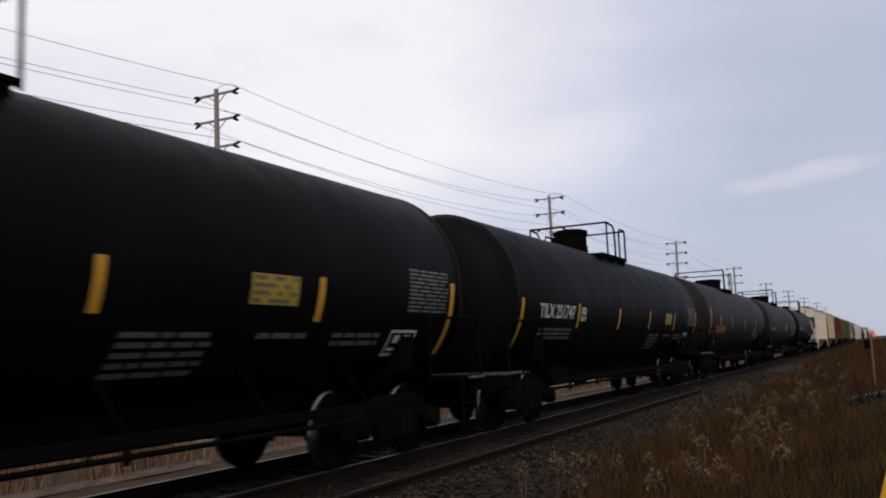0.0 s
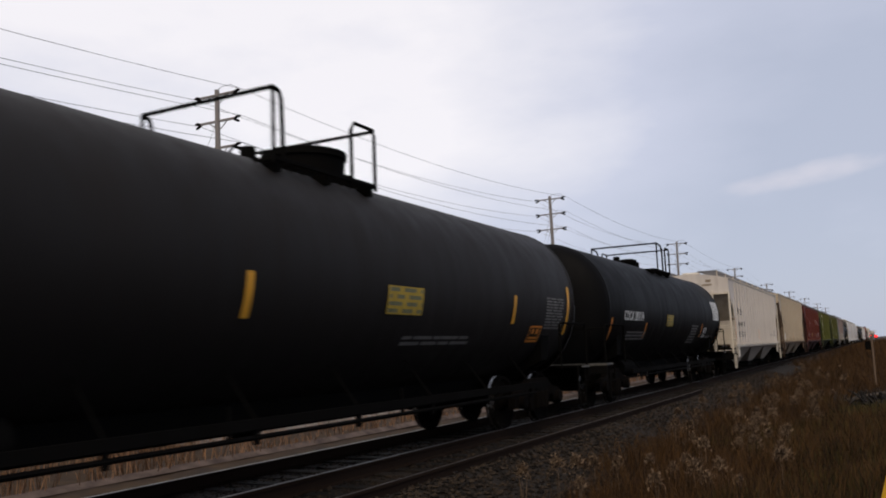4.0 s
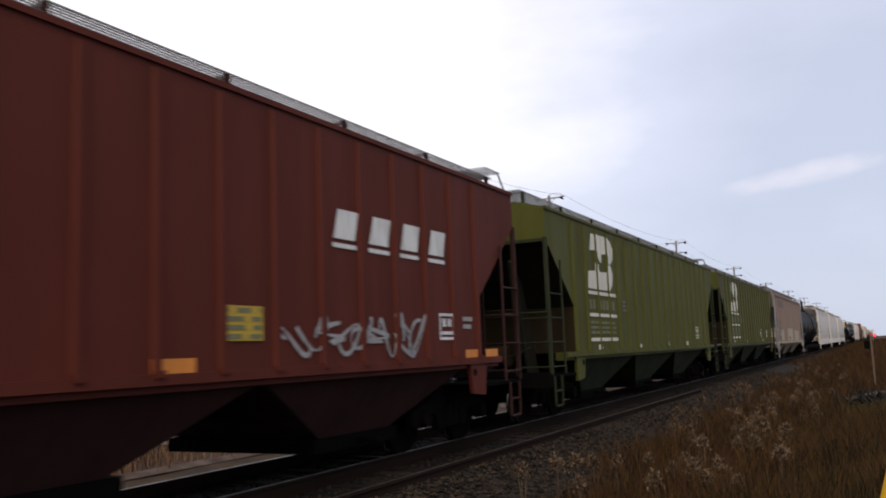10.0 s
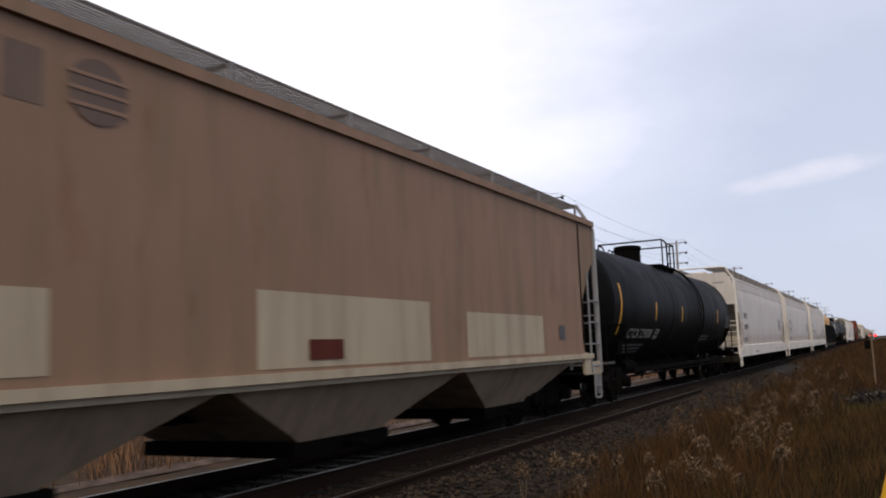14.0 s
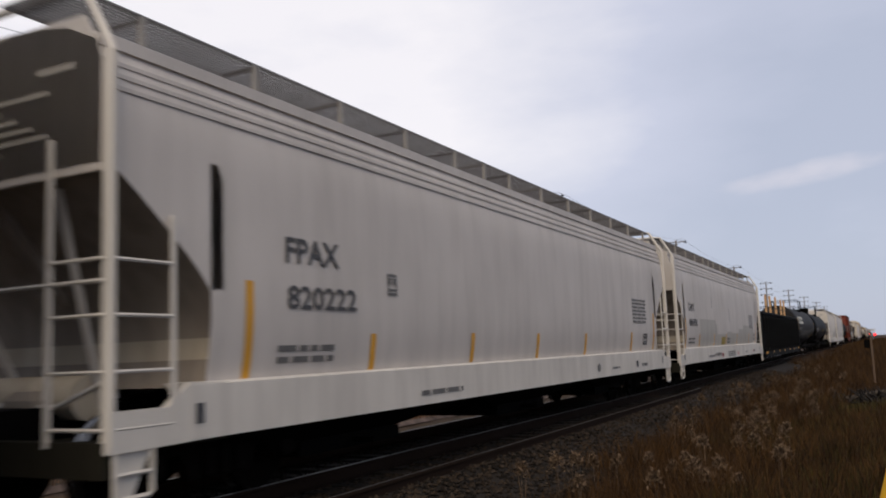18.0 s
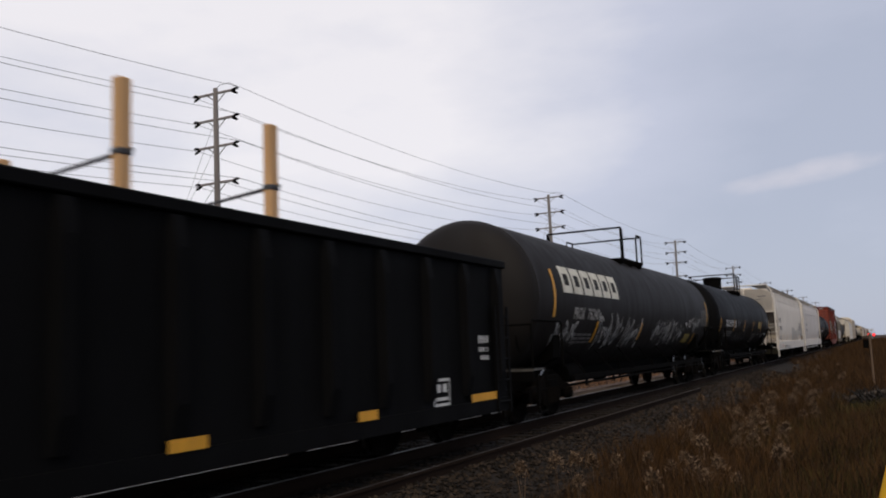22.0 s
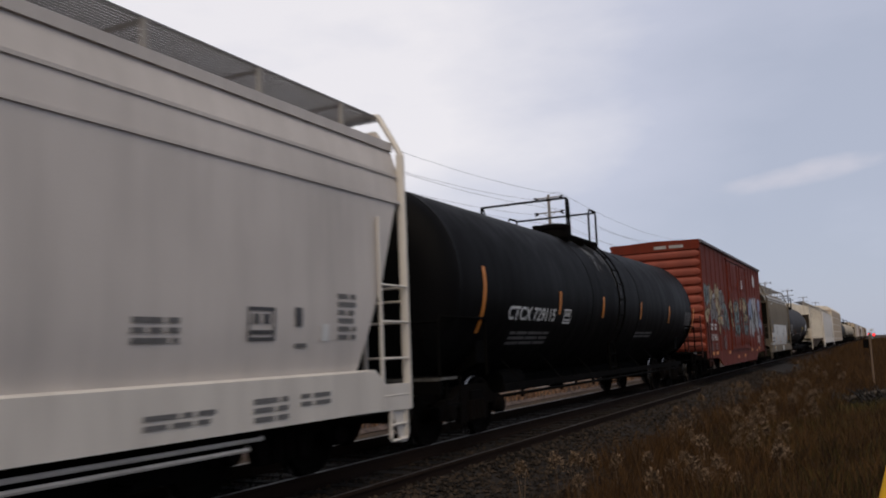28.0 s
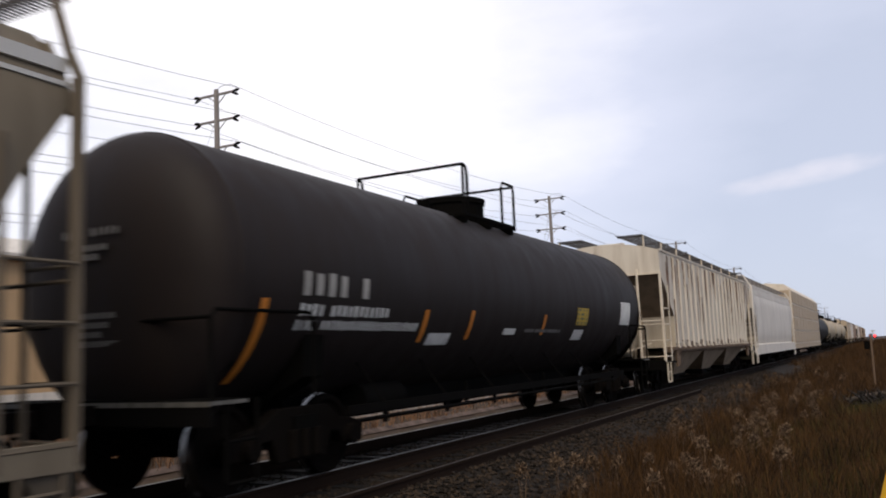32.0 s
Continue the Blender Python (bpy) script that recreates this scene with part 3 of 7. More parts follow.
def grating(x0, x1, y0, y1, z, bars_n=9, cross=0.16, t=0.006, h=0.03):
    """An open steel walkway: long thin bars on cross bars, on a frame."""
    g = Geo()
    for i in range(bars_n):
        x = x0 + (x1 - x0) * i / (bars_n - 1)
        e = 2.2 if i in (0, bars_n - 1) else 1
        g.box(x - t * e, x + t * e, y0, y1, z, z + h)
    k = int((y1 - y0) / cross)
    for i in range(k + 1):
        y = y0 + (y1 - y0) * i / k
        g.box(x0, x1, y - t * 1.2, y + t * 1.2, z + 0.002, z + h - 0.002)
    return g


# ---- tank wagons ----
def tank_car(s0, s1, label, body=None, R=1.457, zc=2.29, deck=(-2.6, 2.0), dome=0.4, tall=True, ladder_y=None, marks=(), brake=True, jacket=False, back=1.15, rail=0.15, dome_r=0.58, dome_h=0.34, head=()):
    body = body or TANK_BLACK
    L = s1 - s0
    half = L / 2
    car = place(wagon(label, "tank wagon"), s0, s1)
    rim = half - back
    n = 48
    surf = lambda z: math.sqrt(max(0.0, R * R - (z - zc) ** 2))
    prof = []
    for i in range(9):
        a = math.pi / 2 * i / 8
        prof.append((-rim - 0.52 * math.cos(a), max(0.02, R * math.sin(a) ** 0.75)))
    for k in range(1, 6):
        prof.append((-rim + 2 * rim * k / 6, R))
    prof += [(-y, r) for y, r in reversed(prof[:9])]
    g = Geo().loft([[(r * math.cos(2 * math.pi * j / n), y, zc + r * math.sin(2 * math.pi * j / n)) for j in range(n)] for y, r in prof])
    part("tank", g, body, car, smooth=True)
    for y in (-rim + 0.02, rim - 0.02) + ((-1.9, 1.9) if jacket else ()):
        g = Geo().loft([[(rr * math.cos(2 * math.pi * j / n), yy, zc + rr * math.sin(2 * math.pi * j / n)) for j in range(n)] for yy, rr in ((y - 0.05, R - 0.01), (y - 0.04, R + 0.008), (y + 0.04, R + 0.008), (y + 0.05, R - 0.01))], caps=False)
        part("seam_band", g, body, car, smooth=True)
    ty = half - 2.35
    for s in (-1, 1):
        e = s * half
        g = Geo()
        shield = [(y, r) for y, r in prof[:9]] + [(-rim + 0.06, R)]
        m = 17
        g.v = [((r + 0.014) * math.cos(math.pi * (1 + j / (m - 1))), s * -y + s * 0.012, zc - 0.12 + (r + 0.014) * math.sin(math.pi * (1 + j / (m - 1)))) for y, r in shield for j in range(m)]
        g.f = [(i * m + j, i * m + j + 1, (i + 1) * m + j + 1, (i + 1) * m + j) for i in range(len(shield) - 1) for j in range(m - 1)]
        g.m = [0] * len(g.f)
        part("head_shield", g, body, car, smooth=True)
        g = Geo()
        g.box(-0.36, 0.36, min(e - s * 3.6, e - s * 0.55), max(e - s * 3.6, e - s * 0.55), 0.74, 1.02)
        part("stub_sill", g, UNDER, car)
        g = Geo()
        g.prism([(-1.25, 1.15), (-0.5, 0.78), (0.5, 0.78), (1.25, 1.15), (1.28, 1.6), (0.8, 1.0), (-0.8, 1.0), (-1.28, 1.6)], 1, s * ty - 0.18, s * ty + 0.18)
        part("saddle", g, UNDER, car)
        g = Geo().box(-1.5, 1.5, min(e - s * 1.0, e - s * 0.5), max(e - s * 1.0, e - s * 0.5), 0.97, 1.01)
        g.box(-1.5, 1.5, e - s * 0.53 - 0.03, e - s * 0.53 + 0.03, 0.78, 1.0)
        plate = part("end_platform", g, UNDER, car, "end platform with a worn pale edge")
        part("worn_edge", Geo().box(-1.5, 1.5, e - s * 0.495 - 0.004, e - s * 0.495 + 0.004, 0.955, 1.0), WORN, plate)
        part("worn_edge", Geo().box(1.497, 1.505, min(e - s * 1.0, e - s * 0.5), max(e - s * 1.0, e - s * 0.5), 0.965, 1.0), WORN, plate)
        g = Geo()
        for x in (-1.47, 1.47):
            g.tube([(x, e - s * 0.55, 1.0), (x, e - s * 0.55, 1.75), (x, e - s * 0.62, 1.82), (x, e - s * 2.0, 1.82), (x, e - s * 2.08, 1.76), (x, e - s * 2.08, 0.98)], 0.021, 6)
        g.tube([(-1.47, e - s * 0.55, 1.75), (1.47, e - s * 0.55, 1.75)], 0.02, 6)
        part("end_handrail", g, UNDER, car)
        for x in (-1.47, 1.47):
            stirrup(car, x, e - s * 0.95 - 0.21, 0.25, 1.0, UNDER)
    # running rail along the belly with hangers
    for x in (-1.43, 1.43):
        belly = part("running_rail", Geo().box(x - 0.03, x + 0.03, -ty + 0.4, ty - 0.4, 0.70, 0.80), UNDER, car)
        part("guard_pipe", Geo().tube([(x, -ty + 1.0, 0.625), (x, ty - 1.0, 0.625)], 0.026, 6), UNDER, belly)
        hanger = shared(("hanger", x, R), lambda: Geo().tube([(0, 0, 0.78), (-x * 0.28, 0, zc - math.sqrt(R * R - (x * 0.72) ** 2) + 0.02)], 0.014, 5).mesh("hanger", UNDER))
        lug = shared("rail_lug", lambda: Geo().box(-0.02, 0.02, -0.035, 0.035, 0.56, 0.705).mesh("rail_lug", UNDER))
        for k in range(7):
            y = -ty + 1.2 + (2 * ty - 2.4) * k / 6
            part("hanger", hanger, None, belly, at=(x, y, 0))
            part("rail_lug", lug, None, belly, at=(x, y, 0))
    part("belly_duct", Geo().prism([(-0.34, 0.54), (0.34, 0.54), (0.42, 0.66), (0.42, 0.95), (-0.42, 0.95), (-0.42, 0.66)], 1, -ty + 0.5, ty - 0.5), UNDER, car)
    g = Geo().tube([(0.95, -ty + 0.6, 0.56), (0.95, ty - 0.6, 0.56)], 0.03, 6).tube([(0.95, -1.6, 0.56), (0.95, -1.6, 0.9)], 0.03, 6).tube([(0.95, 1.8, 0.56), (0.95, 1.8, 0.9)], 0.03, 6)
    part("brake_pipe", g, UNDER, car)
    g = Geo().tube([(0.75, -half + 3.9, 0.80), (0.75, -half + 4.9, 0.80)], 0.2, 14)
    part("air_reservoir", g, UNDER, car, smooth=True)
    g = Geo().tube([(0, -0.25, zc - R + 0.05), (0, -0.25, 0.55), (0, -0.25, 0.42)], [0.28, 0.22, 0.12], 12)
    part("bottom_outlet", g, UNDER, car, smooth=True)
    g = Geo().tube([(1.1, -half + 1.05 + 0.3 * math.cos(a), 1.55 + 0.3 * math.sin(a)) for a in [6.283 * i / 14 for i in range(14)]], 0.018, 5, closed=True)
    g.tube([(1.1, -half + 0.75, 1.55), (1.1, -half + 1.35, 1.55)], 0.014, 5).tube([(1.1, -half + 1.05, 1.25), (1.1, -half + 1.05, 1.85)], 0.014, 5)
    part("brake_wheel", g, UNDER, car)
    # top walkway with two hoop rails
    y1 = deck[1]
    y0 = y1 - 2.1
    zd = zc + surf_top(R, 0.95)
    for a, c in ((0.35, 1.0), (-1.0, -0.35)):
        g = grating(a, c, y0, y1, zd + 0.14, 7, 0.2, 0.008, 0.045)
        for y in (y0 + 0.1, (y0 + y1) / 2, y1 - 0.1):
            g.box(a, c, y - 0.03, y + 0.03, zd + 0.02, zd + 0.14)
        part("walkway", g, UNDER, car)
    top = zd + 0.97
    ya = y1 - 0.95 - max(rail, 0.66) if rail > 0.3 else y1 - 1.95 - rail
    for x in (1.0, -1.0):
        g = Geo()
        g.tube([(x, ya, zd + 0.1), (x, ya, top)], 0.022, 6)
        g.tube([(x, ya, top), (x, ya + rail * 0.75, top - 0.03), (x, ya + rail * 0.95, top - 0.12), (x, ya + rail, top - 0.25), (x, ya + rail + 0.02, zd + 0.1)], 0.026, 6)
        part("handrail", g, UNDER, car)
        g = Geo().tube([(x, y1 - 0.55, zd + 0.1), (x, y1 - 0.55, top - 0.15), (x, y1 - 0.47, top - 0.05), (x, y1 - 0.02, top - 0.05), (x, y1, top - 0.12), (x, y1, zd + 0.1)], 0.024, 6)
        part("end_rail", g, UNDER, car)
    part("cross_rail", Geo().tube([(-1.0, ya, top), (1.0, ya, top)], 0.026, 6), UNDER, car)
    part("cross_rail", Geo().tube([(-1.0, y1, top - 0.06), (1.0, y1, top - 0.06)], 0.024, 6), UNDER, car)
    zt = zc + R
    if dome is not None:
        g = Geo().loft([[(r * math.cos(6.2832 * j / 20), dome + r * math.sin(6.2832 * j / 20), z) for j in range(20)] for z, r in ((zt - 0.2, dome_r - 0.03), (zt + dome_h - 0.10, dome_r - 0.03), (zt + dome_h - 0.09, dome_r), (zt + dome_h, dome_r), (zt + dome_h + 0.03, dome_r - 0.1))])
        part("manway", g, UNDER, car, smooth=True)
        g = Geo()
        for dy, r in ((-1.15, 0.10), (1.0, 0.12)):
            g.tube([(0, dome + dy, zt - 0.05), (0, dome + dy, zt + 0.22)], r, 10)
        part("valve", g, UNDER, car, smooth=True)
    if ladder_y is not None:
        g = Geo()
        arc = [math.radians(a) for a in (60, 48, 36, 24, 12, 0, -12, -24, -36)]
        for s in (0, 0.45):
            g.tube([((R + 0.12) * math.cos(a), ladder_y + s, zc + (R + 0.12) * math.sin(a)) for a in arc] + [(1.35, ladder_y + s, 0.5)], 0.022, 5)
        for a in arc:
            g.tube([((R + 0.12) * math.cos(a), ladder_y, zc + (R + 0.12) * math.sin(a)), ((R + 0.12) * math.cos(a), ladder_y + 0.45, zc + (R + 0.12) * math.sin(a))], 0.018, 5)
        for z in (0.55, 0.85, 1.15):
            g.tube([(1.36, ladder_y, z), (1.36, ladder_y + 0.45, z)], 0.018, 5)
        part("ladder", g, UNDER, car)
    for kind, mat, lab, rows in marks:
        put_mark(kind, rows, bars(rows, surf, 0.008) if not isinstance(rows, Geo) else rows, mat, car, lab)
    for mat, rows in head:
        g = Geo()
        for x0, x1, z0, z1 in rows:
            q = []
            for x, z in ((x0, z0), (x1, z0), (x1, z1), (x0, z1)):
                a = math.asin(min(1.0, (math.hypot(x, z - zc) / R) ** (1 / 0.75)))
                q.append((x, -rim - 0.52 * math.cos(a) - 0.03, z))
            g.add(q, [(0, 1, 2, 3)])
        tagged(part("end_stencil", g, mat, car, "small stencilled writing on the tank end"), kind="stuff")
    add_trucks(car, ty)
    add_couplers(car, half)
    return car


def surf_top(R, x):
    return math.sqrt(R * R - x * x)


# ---- covered hopper wagons ----
def hopper_car(s0, s1, label, side, W=1.6, sill=1.25, eave=3.9, top=4.3, inset=0.75, cut=((0.0, 3.28), (1.2, 2.2), (1.2, 1.25)), rear_cut=None, roofmat=None, ribs=0, bulge=0.0,
               boards="centre", sill_beam=0.0, sill_mat=None, bays=3, bay_mat=None, end_mat=None, frame_mat=None, marks=(), lines=(), far_plate=False, board_mat=None, slope_mat=None, board_up=0.0, bracket_mat=None, rib_y=None, brackets=None, end_rows=(), end_tone=None, bulk_mat=None):
    """cut: points (distance from the end, height) under which the end of the body is open; rear_cut where the far end differs."""
    L = s1 - s0
    half = L / 2 - inset
    car = place(wagon(label, "hopper wagon"), s0, s1)
    roofmat, bay_mat, end_mat, frame_mat, sill_mat = roofmat or side, bay_mat or side, end_mat or side, frame_mat or side, sill_mat or side
    board_mat = board_mat or (GALV_DARK if boards == "centre" else BOARD_DARK)

    def width(z):
        u = (z - sill) / (eave - sill)
        if not bulge:
            return W
        return W - bulge * (max(0.0, u - 0.72) / 0.28) ** 2 * 1.0 - bulge * 0.5 * (max(0.0, 0.25 - u) / 0.25) ** 2

    def ring(y, zmin):
        zs = [zmin + (eave - zmin) * i / 10 for i in range(11)]
        right = [(width(max(sill, z)), y, z) for z in zs]
        we = width(eave)
        roof = []
        for i in range(1, 8):
            x = we * (1 - i / 4)
            roof.append((x, y, eave + (top - eave) * (1 - (x / we) ** 2) ** (0.5 if bulge else 0.9)))
        return right + roof + [(-x, y, z) for x, y, z in reversed(right)]

    pts = [(d, z) for d, z in cut]
    stations = [(-half + d, z) for d, z in pts] + [(half - d, z) for d, z in reversed(rear_cut or pts)]
    g = Geo().loft([ring(y, z) for y, z in stations])
    # slope sheets get their own darker tone: dust, and shade below the overhanging end
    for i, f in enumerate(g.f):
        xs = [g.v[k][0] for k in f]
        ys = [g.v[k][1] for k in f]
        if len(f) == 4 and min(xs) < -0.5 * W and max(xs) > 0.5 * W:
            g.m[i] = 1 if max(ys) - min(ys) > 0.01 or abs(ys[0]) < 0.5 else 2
    part("body", g, [side, slope_mat or DUST_SHADE_DARK, bulk_mat or end_mat], car, smooth=bool(bulge))
    surf = lambda z: width(min(max(z, sill), eave)) if z > sill - 0.02 else W + (0.05 if sill_beam else 0.03)
    d_in = pts[-1][0]
    # eave cap and lines pressed along the side
    for x in (-1, 1):
        g = Geo().box(x * width(eave) - 0.025, x * width(eave) + 0.025, -half, half, eave - 0.03, eave + 0.025) if ribs else Geo().box(x * width(eave) - 0.05, x * width(eave) + 0.05, -half, half, eave - 0.05, eave + 0.06)
        part("eave_rail", g, roofmat, car)
        for z in lines:
            g = Geo().box(x * width(z) - 0.012, x * width(z) + 0.018, -half, half, z - 0.018, z + 0.018)
            part("side_moulding", g, roofmat, car)
    if ribs:
        for x in (-1, 1):
            for y in rib_y or rib_places(half, d_in, ribs):
                part("rib", shared(("rib", side.name, eave, sill), lambda: rib_mesh(sill, eave, side)), None, car, at=(x * W, y, 0)).rotation_euler = (0, 0, 0 if x > 0 else math.pi)
    # side sill
    for x in (-1, 1):
        g = Geo()
        zb = sill - (sill_beam or 0.14)
        if sill_beam:
            g.prism([(x * (W - 0.25), sill + 0.03), (x * (W + 0.02), sill + 0.03), (x * (W + 0.05), sill + 0.01), (x * (W + 0.05), zb), (x * (W - 0.12), zb - 0.02), (x * (W - 0.12), sill - 0.1)], 1, -half + 0.8, half - 0.8)
        else:
            g.prism([(x * (W - 0.2), sill + 0.01), (x * (W + 0.05), sill + 0.01), (x * (W + 0.05), zb + 0.06), (x * (W - 0.02), zb + 0.05), (x * (W - 0.02), zb), (x * (W - 0.2), zb)], 1, -half + d_in * 0.55, half - d_in * 0.55)
        part("side_sill", g, sill_mat, car)
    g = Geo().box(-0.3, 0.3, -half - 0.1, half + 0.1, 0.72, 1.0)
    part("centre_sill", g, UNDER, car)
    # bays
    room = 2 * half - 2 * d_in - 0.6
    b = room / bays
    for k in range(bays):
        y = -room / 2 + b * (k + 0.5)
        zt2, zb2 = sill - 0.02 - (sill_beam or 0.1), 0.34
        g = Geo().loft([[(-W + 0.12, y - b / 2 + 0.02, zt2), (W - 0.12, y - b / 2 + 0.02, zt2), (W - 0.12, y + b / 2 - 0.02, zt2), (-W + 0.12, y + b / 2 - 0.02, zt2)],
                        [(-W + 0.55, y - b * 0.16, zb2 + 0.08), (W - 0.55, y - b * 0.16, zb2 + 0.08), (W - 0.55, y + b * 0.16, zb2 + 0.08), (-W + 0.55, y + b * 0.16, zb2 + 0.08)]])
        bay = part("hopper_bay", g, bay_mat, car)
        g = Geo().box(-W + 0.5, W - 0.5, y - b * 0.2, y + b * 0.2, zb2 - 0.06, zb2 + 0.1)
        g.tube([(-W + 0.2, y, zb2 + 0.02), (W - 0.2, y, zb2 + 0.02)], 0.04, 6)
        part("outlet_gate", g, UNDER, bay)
    # ends: platform, posts, ladders, braces
    plat = sill - (sill_beam or 0.35) - 0.02 if not sill_beam else sill - sill_beam + 0.02
    for s in (-1, 1):
        e = s * half
        g = Geo().box(-W, W, min(e, e - s * (d_in + 0.2)), max(e, e - s * (d_in + 0.2)), plat - 0.05, plat)
        g.box(-W, W, e - 0.05, e + 0.05, plat - 0.22, plat + 0.05)
        # on deep-sill wagons the platform colour carries the shade of the open end
        part("end_platform", g, UNDER if not sill_beam else DUST_SHADE_DARK, car)
        for x in (-1, 1):
            low, z0 = (plat, pts[0][1] + 0.02) if boards == "centre" else (plat - 0.04, eave - 0.1)
            part("corner_post", Geo().box(x * (W - 0.01) - 0.03, x * (W - 0.01) + 0.035, e - 0.042, e + 0.042, low, z0), frame_mat, car, bevel=0.01)
            corner_ladders(car, x, s, e, W, plat, 0.62, min(pts[0][1] - 0.35, 2.95), pts[0][1] + 0.1 if boards == "centre" else min(pts[0][1] + 0.25, 3.2), frame_mat)
            yy = e + 0.04 if s < 0 else e - 0.46
            stirrup(car, x * (W + 0.03), yy, 0.34, plat - 0.02, frame_mat, 0.36)
            if boards != "centre":
                part("step_gusset", Geo().prism([(e - s * 0.02, plat), (e - s * 0.42, plat), (e - s * 0.2, plat - 0.42), (e - s * 0.08, plat - 0.42)], 0, x * W - 0.01, x * W + 0.012), frame_mat, car)
            if ribs:
                plate = [(e - s * (d_in - 0.1), sill), (e - s * (d_in + 0.45), sill), (e - s * (d_in + 0.35), plat - 0.12), (e - s * (d_in - 0.05), plat - 0.16)]
                # no opening is cut: a near-black disc gives the darkness inside the jacking hole
                part("jacking_hole", Geo().tube([(x * (W + 0.025), e - s * (d_in + 0.3), sill - 0.2), (x * (W + 0.034), e - s * (d_in + 0.3), sill - 0.2)], 0.05, 10), UNDER, car)
            else:
                plate = [(e + s * 0.03, sill - 0.15), (e - s * 0.55, sill - 0.15), (e - s * 0.8, sill + 0.03), (e - s * (d_in + 0.1), sill + 0.02), (e - s * (d_in + 0.1), plat - 0.02), (e + s * 0.03, plat - 0.04)]
            g = Geo().prism(plate, 0, x * W - 0.03, x * W + (0.046 if sill_beam and x > 0 else 0.025))
            part("bolster_plate", g, sill_mat, car)
        zs = min(2.95, pts[0][1] - 0.1)
        for x in (-0.45, 0.45):
            part("end_brace", Geo().tube([(x * 1.9, e - s * 0.12, zs), (x, e - s * (d_in - 0.1), plat)], 0.04, 6), frame_mat, car)
        part("end_grab_rail", Geo().tube([(-W, e + s * 0.05, 1.98), (W, e + s * 0.05, 1.98)], 0.018, 6), frame_mat, car)
        if boards == "centre":
            for x in (-0.8, 0.8):
                part("end_web", Geo().prism([(e - s * d_in, plat), (e - s * (d_in - 0.55), plat), (e - s * 0.5, pts[0][1] - 0.55), (e - s * 0.75, pts[0][1] - 0.72)], 0, x - 0.02, x + 0.02), slope_mat or DUST_SHADE_DARK, car)
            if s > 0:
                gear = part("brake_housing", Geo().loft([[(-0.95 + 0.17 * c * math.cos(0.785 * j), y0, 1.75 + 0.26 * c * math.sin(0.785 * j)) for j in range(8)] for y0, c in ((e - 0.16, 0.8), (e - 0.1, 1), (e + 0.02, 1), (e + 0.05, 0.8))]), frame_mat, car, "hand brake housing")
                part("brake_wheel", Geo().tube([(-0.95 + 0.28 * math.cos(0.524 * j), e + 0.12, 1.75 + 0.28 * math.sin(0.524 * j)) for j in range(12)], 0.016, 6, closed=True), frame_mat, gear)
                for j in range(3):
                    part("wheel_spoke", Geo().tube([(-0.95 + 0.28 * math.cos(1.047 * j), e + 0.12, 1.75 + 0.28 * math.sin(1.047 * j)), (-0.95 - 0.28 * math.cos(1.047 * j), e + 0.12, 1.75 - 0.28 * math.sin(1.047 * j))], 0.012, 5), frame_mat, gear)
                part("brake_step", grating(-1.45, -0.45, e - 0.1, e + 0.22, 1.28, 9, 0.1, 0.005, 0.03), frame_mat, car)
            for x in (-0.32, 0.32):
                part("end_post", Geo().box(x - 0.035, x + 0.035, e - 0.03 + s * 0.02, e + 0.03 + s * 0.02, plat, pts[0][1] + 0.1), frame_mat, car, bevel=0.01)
        part("brake_valve", Geo().loft([[(x0 * c, e - s * 0.55 + y0 * c, z) for x0, y0 in ((-0.2, -0.14), (0.2, -0.14), (0.2, 0.14), (-0.2, 0.14))] for z, c in ((plat, 0.7), (plat + 0.1, 1), (plat + 0.34, 1), (plat + 0.42, 0.6))]), slope_mat or DUST_SHADE_DARK, car)
        part("brake_pipe", Geo().tube([(-1.2, e - s * 0.4, plat + 0.16), (-0.3, e - s * 0.45, plat + 0.3), (0.4, e - s * 0.5, plat + 0.28), (1.15, e - s * 0.4, plat + 0.5)], 0.022, 6), frame_mat, car)
        g = Geo().box(-W + 0.05, W - 0.05, e - 0.02 + s * 0.02, e + 0.02 + s * 0.02, pts[0][1] - 0.06, pts[0][1])
        part("end_lip", g, end_mat, car)
        g = Geo().tube([(-0.7, e - s * 0.75, plat + 0.34), (0.5, e - s * 0.75, plat + 0.34)], 0.2, 12)
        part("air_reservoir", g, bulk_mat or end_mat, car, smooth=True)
        if far_plate:
            part("far_end_sheet", Geo().box(-W - 0.02, -W + 0.02, min(e, e - s * d_in), max(e, e - s * d_in), plat, pts[0][1]), end_mat, car)
    # roof: hatches and walkways
    zr = top + 0.02
    hn = 10
    for k in range(hn):
        y = -half + 1.2 + (2 * half - 2.4) * k / (hn - 1)
        part("roof_hatch", shared(("hatch", round(top, 2), roofmat.name), lambda: hatch_mesh(roofmat)), None, car, at=(0, y, top))
    if boards == "centre":
        zb = eave + 0.33 + board_up
        xs = ((0.5, 1.2), (-1.2, -0.5))
    else:
        zb = eave + 0.42 + board_up
        xs = ((0.48, 1.28), (-1.28, -0.48))
    for x0, x1 in xs:
        g = grating(x0, x1, -half - 0.15, half + 0.15, zb, *((15, 0.11, 0.0045, 0.014) if boards == "centre" or board_mat is GALV_DARK else (17, 0.10, 0.0045, 0.019)))
        part("running_board", g, board_mat, car)
        xo = x1 if x0 > 0 else x0
        out = math.copysign(1, x0)
        foot = abs(xo)
